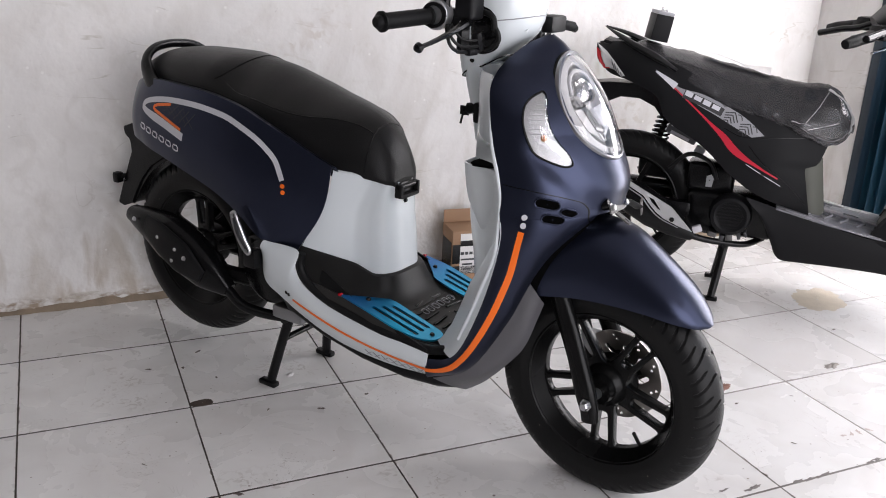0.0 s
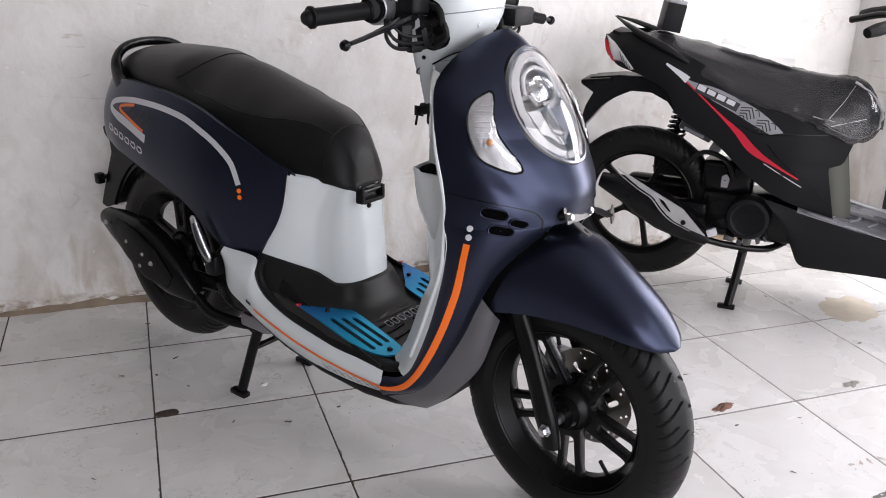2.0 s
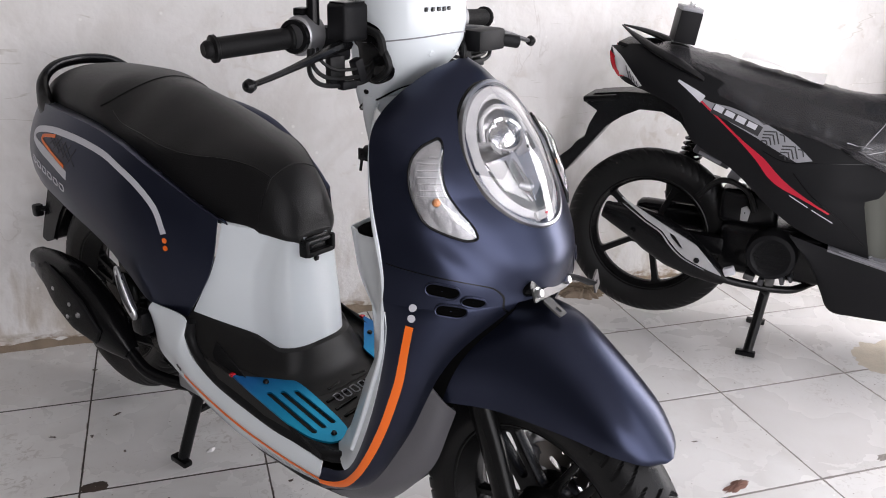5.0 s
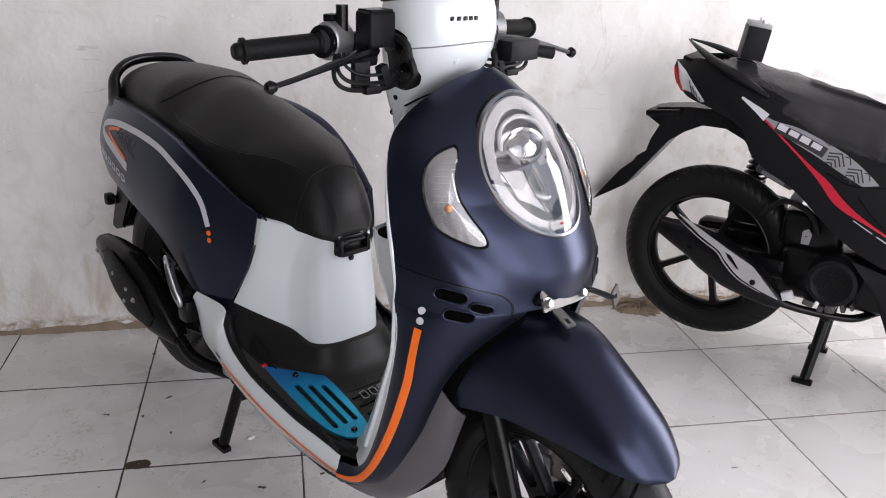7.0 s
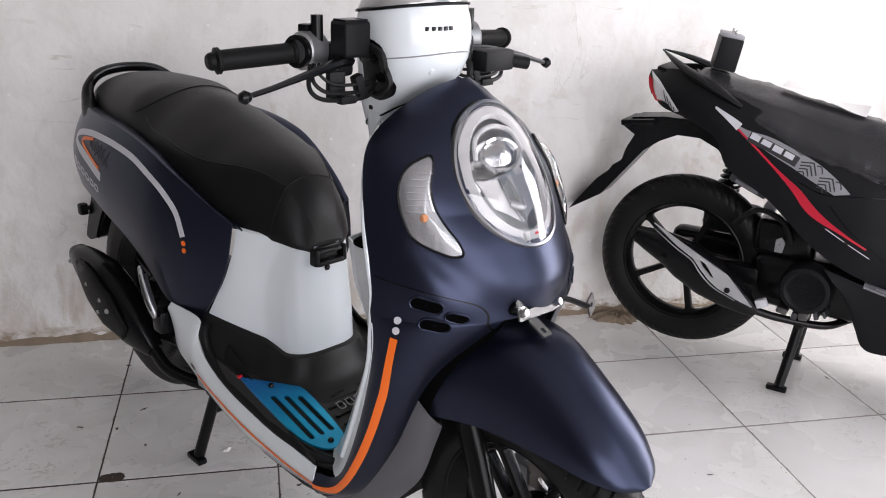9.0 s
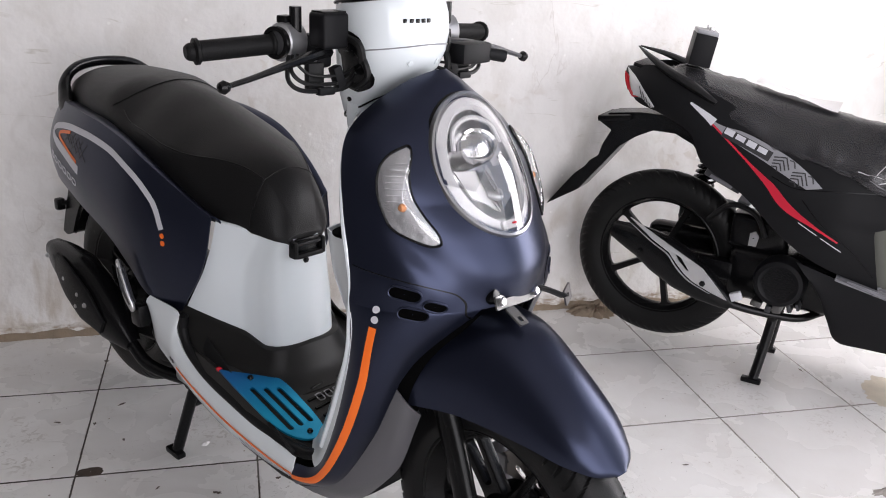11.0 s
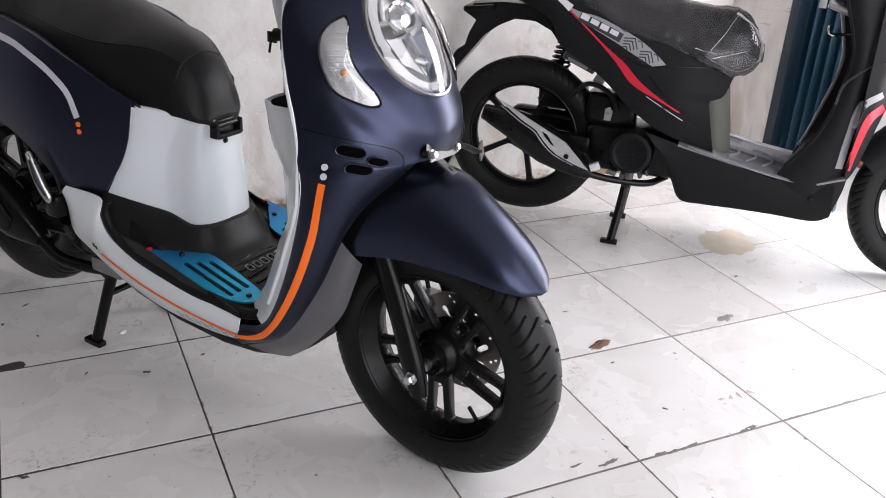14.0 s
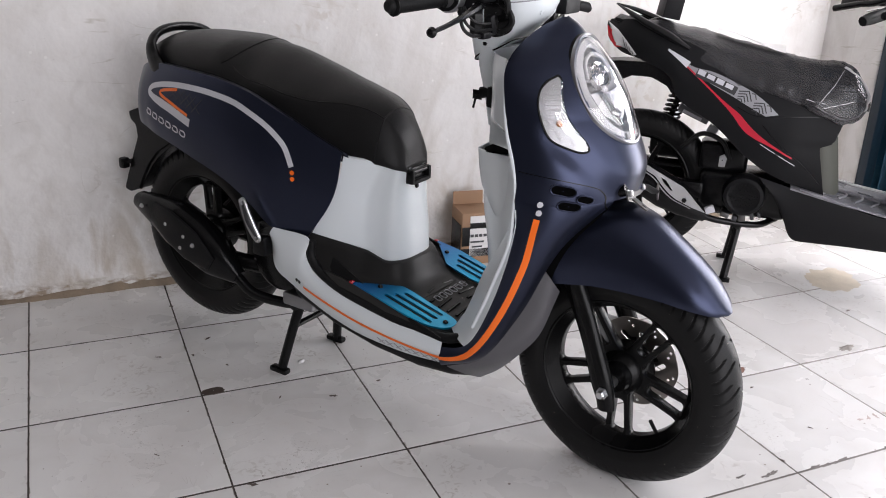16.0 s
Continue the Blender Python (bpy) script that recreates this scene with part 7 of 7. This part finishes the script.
for a in range(-4, 5):
    for b in range(-4, 5):
        x, z = 0.0135 * (a + 0.5 * (b % 2)), 0.0118 * b
        if x * x + z * z < 0.044**2:
            hexa = [(0.0068 * math.cos(t), 0.0068 * math.sin(t)) for t in np.linspace(0, 2 * math.pi, 6, endpoint=False) + math.pi / 6]
            inner = [(q * 0.62, r * 0.62) for q, r in hexa]
            part("honeycomb", moved(pierced(hexa, [inner], lambda u, v, q: Vector((u, -q, v)), 0.003), Matrix.Translation((0.362 + x, -0.134, 0.312 + z))), BLACK, fan, smooth=False)
for k, (x, z, w, h, tilt) in enumerate(((0.312, 0.238, 0.030, 0.018, 14), (0.345, 0.228, 0.016, 0.020, 8), (0.368, 0.234, 0.024, 0.024, -6), (0.398, 0.244, 0.012, 0.028, -18), (0.420, 0.252, 0.009, 0.020, -24))):
    part("cooling_fin", moved(block((w, 0.06, h), 0.004), Matrix.Translation((x, -0.095 + 0.004 * (k % 2), z)) @ Matrix.Rotation(radians(tilt), 4, "Y")), DULL if k in (0, 2) else CHARCOAL, engine)
part("bracket", moved(pierced([(-0.010, -0.022), (0.010, -0.022), (0.014, 0.006), (0.004, 0.020), (-0.010, 0.012)], [[(0.6 * a, 0.6 * b) for a, b in hole]], lambda u, v, q: Vector((u, -q, v)), 0.006), Matrix.Translation((0.278, -0.13, 0.428))), GREYCAST, engine, smooth=False)
part("lug", moved(block((0.03, 0.02, 0.024), 0.004), Matrix.Translation((0.262, -0.16, 0.262)) @ Matrix.Rotation(radians(-25), 4, "Y")), PALE, engine)
part("swing_case", moved(block((0.20, 0.05, 0.06), 0.015), Matrix.Translation((0.13, -0.06, 0.30))), SATIN, bike)
part("air_box", moved(block((0.16, 0.07, 0.09), 0.02, 3), Matrix.Translation((0.10, 0.10, 0.41))), BLACK, bike)
part("shock_absorber", joined(rod((0.035, 0.10, 0.33), (0.117, 0.08, 0.66), 0.011), tube([(0.047 + 0.06 * q + 0.031 * math.cos(q * 92), 0.10 - 0.02 * q + 0.031 * math.sin(q * 92), 0.38 + 0.24 * q) for q in np.linspace(0, 1, 180)], 0.0045, 420, 6)), SATIN, bike)
part("wiring_box", moved(block((0.11, 0.05, 0.03), 0.006), Matrix.Translation((0.165, -0.05, 0.560)) @ Matrix.Rotation(radians(22), 4, "Y")), CHARCOAL, bike)
# two pale strips paint the light reflected by the glossy box
part("box_reflection", moved(block((0.085, 0.002, 0.006), 0.0005), Matrix.Translation((0.169, -0.0768, 0.577)) @ Matrix.Rotation(radians(19), 4, "Y")), PALE, bike)
part("box_reflection", moved(block((0.068, 0.002, 0.010), 0.0005), Matrix.Translation((0.160, -0.0768, 0.556)) @ Matrix.Rotation(radians(22), 4, "Y")), GREYVINYL, bike)
part("connector", moved(block((0.034, 0.020, 0.026), 0.004), Matrix.Translation((0.232, -0.070, 0.512)) @ Matrix.Rotation(radians(25), 4, "Y")), GREYVINYL, bike)
part("hose", tube([(0.14, -0.07, 0.44), (0.20, -0.09, 0.50), (0.27, -0.09, 0.48), (0.30, -0.08, 0.42)], 0.008, 20, 8), RUBBER, bike)
b_stand = part("centre_stand", joined(tube([(0.36, -0.08, 0.20), (0.35, -0.10, 0.10), (0.34, -0.122, 0.014)], 0.014, 16, 10), tube([(0.36, 0.08, 0.20), (0.35, 0.09, 0.10), (0.34, 0.112, 0.014)], 0.014, 16, 10), rod((0.36, -0.10, 0.20), (0.36, 0.10, 0.20), 0.014)), SATIN, bike, "black centre stand")
for y in (-0.125, 0.115):
    part("stand_foot", moved(block((0.055, 0.022, 0.014), 0.004), Matrix.Translation((0.335, y, 0.007))), SATIN, b_stand)
part("side_stand", tube([(0.40, 0.12, 0.20), (0.30, 0.14, 0.17), (0.22, 0.15, 0.175)], 0.010, 14, 8), SATIN, bike)


# ---- loose things ----
# a small motorcycle battery left on the wrapped seat
battery = thing("battery", BIKE @ pose(0.032, -0.02, 0.861, 0, 9, 20), "black scooter battery with a grey top on the seat", "battery")
part("case", moved(block((0.060, 0.088, 0.086), 0.003), Matrix.Translation((0.004, 0, 0.043))), BLACKPAINT, battery)
part("lid", moved(block((0.058, 0.086, 0.012), 0.003), Matrix.Translation((0.004, 0, 0.0915))), GREYVINYL, battery, "grey lid")
for y in (-0.03, 0.03):
    part("terminal", moved(block((0.014, 0.012, 0.012), 0.002), Matrix.Translation((0.012, y, 0.102))), STEEL, battery)
# papers under the film
sheet = grid([[(0.20 + 0.22 * u, -0.02 + 0.10 * v - 0.02 * u, float(b_top(0.20 + 0.22 * u)) + 0.018 + 0.008 * math.sin(5 * u + 2 * v)) for v in np.linspace(0, 1, 8)] for u in np.linspace(0, 1, 14)])
paper = part("paper_sheet", thicken(sheet, 0.0008), PAPER)
paper.matrix_world = BIKE
tagged(paper, "loose white paper sheet lying on the wrapped seat", "paper")

# product carton standing against the wall
carton = thing("carton", pose(1.052, 0.640, 0, 0, 0, -6), "brown cardboard carton with white printed side by the wall", "box")
part("body", moved(block((0.115, 0.115, 0.19), 0.002), Matrix.Translation((0, 0, 0.095))), CARD, carton)
part("flap", moved(block((0.112, 0.003, 0.060), 0.001), Matrix.Translation((0.0, 0.056, 0.206)) @ Matrix.Rotation(radians(-6), 4, "X")), CARD, carton, "open brown flap")
part("label_panel", moved(block((0.085, 0.002, 0.150), 0.0005), Matrix.Translation((0.014, -0.0588, 0.105))), PAPER, carton, "white printed panel")
part("printed_bar", moved(block((0.085, 0.002, 0.020), 0.0003), Matrix.Translation((0.014, -0.0606, 0.145))), SATIN, carton)
for k in range(5):
    part("printed_bar", moved(block((0.012, 0.002, 0.010), 0.0003), Matrix.Translation((-0.020 + 0.016 * k, -0.0606, 0.108))), CHARCOAL, carton)
for k in range(3):
    part("printed_bar", moved(block((0.05 - 0.012 * k, 0.002, 0.006), 0.0003), Matrix.Translation((0.0, -0.0606, 0.085 - 0.018 * k))), CHARCOAL, carton)
part("printed_band", moved(block((0.118, 0.002, 0.030), 0.0003), Matrix.Translation((0, -0.0588, 0.045))), SATIN, carton, "black printed band")
part("printed_band", moved(block((0.028, 0.002, 0.07), 0.0003), Matrix.Translation((-0.042, -0.0588, 0.105))), SATIN, carton)
part("side_print", moved(block((0.002, 0.095, 0.12), 0.0003), Matrix.Translation((-0.0588, 0, 0.085))), SATIN, carton, "dark printed side")


def blot(name, place, rx, ry, material, label, turn=0.0, high=0.003, seed=1.0, n=44, rag=1.0):
    """A low, ragged patch lying on the floor."""
    rings = []
    for q in (1.0, 0.93, 0.82, 0.68, 0.52, 0.36, 0.2, 0.03):
        ring = []
        for t in np.linspace(0, 2 * math.pi, n, endpoint=False):
            w = 1 + rag * 0.24 * noise.noise((1.6 * math.cos(t) + seed, 1.6 * math.sin(t), seed)) + rag * 0.12 * noise.noise((5 * math.cos(t), 5 * math.sin(t) + seed, 2))
            ring.append((rx * w * q * math.cos(t), ry * w * q * math.sin(t), 0.0006 + high * (1 - q**3) * (0.7 + 0.5 * noise.noise((9 * q * math.cos(t), 9 * q * math.sin(t), seed)) + 0.35 * (rag > 2) * noise.noise((31 * q * math.cos(t), 31 * q * math.sin(t), seed)))))
        rings.append(ring)
    ob = part(name, grid(rings, wrap_v=True), material)
    ob.matrix_world = pose(*place, 0, 0, turn)
    return tagged(ob, label, name.replace("_", " "))


blot("cement_patch", (2.175, 0.045, 0), 0.115, 0.085, MORTAR, "rough bare cement patch in the tiled floor", 35, 0.002, 2.0, 80, 1.5)
blot("dirt_spot", (0.031, 0.013, 0), 0.032, 0.017, surface("black_brown_dirt", (0.055, 0.038, 0.030), 0.85, 0.0, 0.4, 120, 0.8, 300), "dark brown dirt spot at a tile joint", 0, 0.002, 4.0)
blot("dry_leaf", (1.395, -0.370, 0), 0.040, 0.014, surface("dry_leaf_brown", (0.15, 0.075, 0.055), 0.8, 0, 0.4, 120, 0.6, 200), "crumpled brown scrap lying on the tiles", 20, 0.006, 7.0, 60, 2.4)
blot("mortar_chip", (1.815, -0.368, 0), 0.030, 0.014, surface("grey_mortar_chip", (0.25, 0.23, 0.21), 0.9, 0, 0.4, 120, 0.6, 200), "small grey mortar smear on the tiles", 15, 0.003, 9.0, 60, 2.6)
blot("mortar_lump", (1.53, 0.692, 0), 0.080, 0.046, SKIRT, "broken brown mortar lying at the foot of the wall", -15, 0.030, 11.0, 110, 2.2)

# chips, scuffs and crumbs trodden into the floor
CHIP = surface("grey_chip", (0.17, 0.155, 0.145), 0.85, 0, 0.4, 150, 0.6, 300)
CRUMB = surface("dark_crumb", (0.09, 0.07, 0.06), 0.85, 0, 0.4, 150, 0.6, 300)
RUST = surface("rust_mark", (0.46, 0.39, 0.36), 0.8, 0, 0.4, 150, 0.4, 300)
for k, (x, y) in enumerate(((1.252, -0.799), (1.289, -0.801), (1.32, -0.8), (1.342, -0.798), (1.489, -0.797), (1.515, -0.795), (1.127, -0.784), (1.145, -0.78), (1.062, -0.766))):
    tagged(blot("grout_chip", (x, y, 0), 0.012 + 0.006 * random.random(), 0.003 + 0.002 * random.random(), CHIP, "small grey chip of grout beside a tile joint", 20 * random.random(), 0.0006, 20.0 + k, 40, 3.2), "small grey chip of grout beside a tile joint", "chip", "chips along the tile joint")
for k, (x, y) in enumerate(((1.523, -0.682), (1.55, -0.683), (1.576, -0.682), (1.611, -0.68))):
    tagged(blot("rust_mark", (x, y, 0), 0.009, 0.004, RUST, "faint rusty mark on the white tiles", 40 * k, 0.0004, 40.0 + k, 40, 3.2), "faint rusty mark on the white tiles", "stain", "rusty marks in a row")
for k, (x, y, r) in enumerate(((0.309, -0.114, 0.013), (0.013, 0.225, 0.008), (0.067, 0.313, 0.010), (0.089, 0.139, 0.008), (-0.137, -0.225, 0.009), (0.041, -0.409, 0.014), (-0.166, -0.395, 0.012), (-0.075, 0.244, 0.010), (0.182, -0.074, 0.008), (0.444, -0.08, 0.008), (0.233, -0.603, 0.008), (0.0, 0.566, 0.010), (2.027, -0.171, 0.012), (1.985, 0.212, 0.010), (1.372, -0.456, 0.007), (1.371, -0.665, 0.008), (1.552, -0.474, 0.006), (1.402, -0.189, 0.008), (1.201, -0.749, 0.010))):
    tagged(blot("dirt_crumb", (x, y, 0), r * 0.85, r * (0.2 + 0.25 * random.random()), CRUMB, "dark crumb of dirt on the white tiles", 180 * random.random(), 0.0012, 60.0 + k, 32, 2.8), "dark crumb of dirt on the white tiles", "dirt", "crumbs of dirt on the floor")
blot("plastic_scrap", (0.281, 0.089, 0), 0.012, 0.008, PAPER, "curled white plastic scrap on the tiles", 50, 0.006, 90.0, 14)


# ---- floor tiles, one object each on a shared mesh ----
def tile_mesh(w, d):
    gx, gy, e = 0.0020, 0.0029, 0.0007
    bm = bmesh.new()
    lo = [bm.verts.new(p) for p in ((gx, gy, -0.0005), (w - gx, gy, -0.0005), (w - gx, d - gy, -0.0005), (gx, d - gy, -0.0005))]
    hi = [bm.verts.new(p) for p in ((gx + e, gy + e, 0), (w - gx - e, gy + e, 0), (w - gx - e, d - gy - e, 0), (gx + e, d - gy - e, 0))]
    bm.faces.new(hi)
    for k in range(4):
        bm.faces.new((lo[k], lo[(k + 1) % 4], hi[(k + 1) % 4], hi[k]))
    me = bpy.data.meshes.new("tile")
    bm.to_mesh(me)
    bm.free()
    me.materials.append(TILE)
    return me


sizes = {}
for i in range(-8, 7):
    for j in range(-11, 2):
        x0, y0 = 0.4 * i, 0.4 * j
        x1, y1 = min(x0 + 0.4, SIDE + 0.12), min(y0 + 0.4, BACK)
        x0 = max(x0, LEFT)
        key = (round(x1 - x0, 3), round(y1 - y0, 3))
        if min(key) < 0.02:
            continue
        if key not in sizes:
            sizes[key] = tile_mesh(*key)
        ob = new("tile", sizes[key])
        ob.matrix_world = pose(x0, y0, 0.0002 * random.random())
        ob.parent = floor
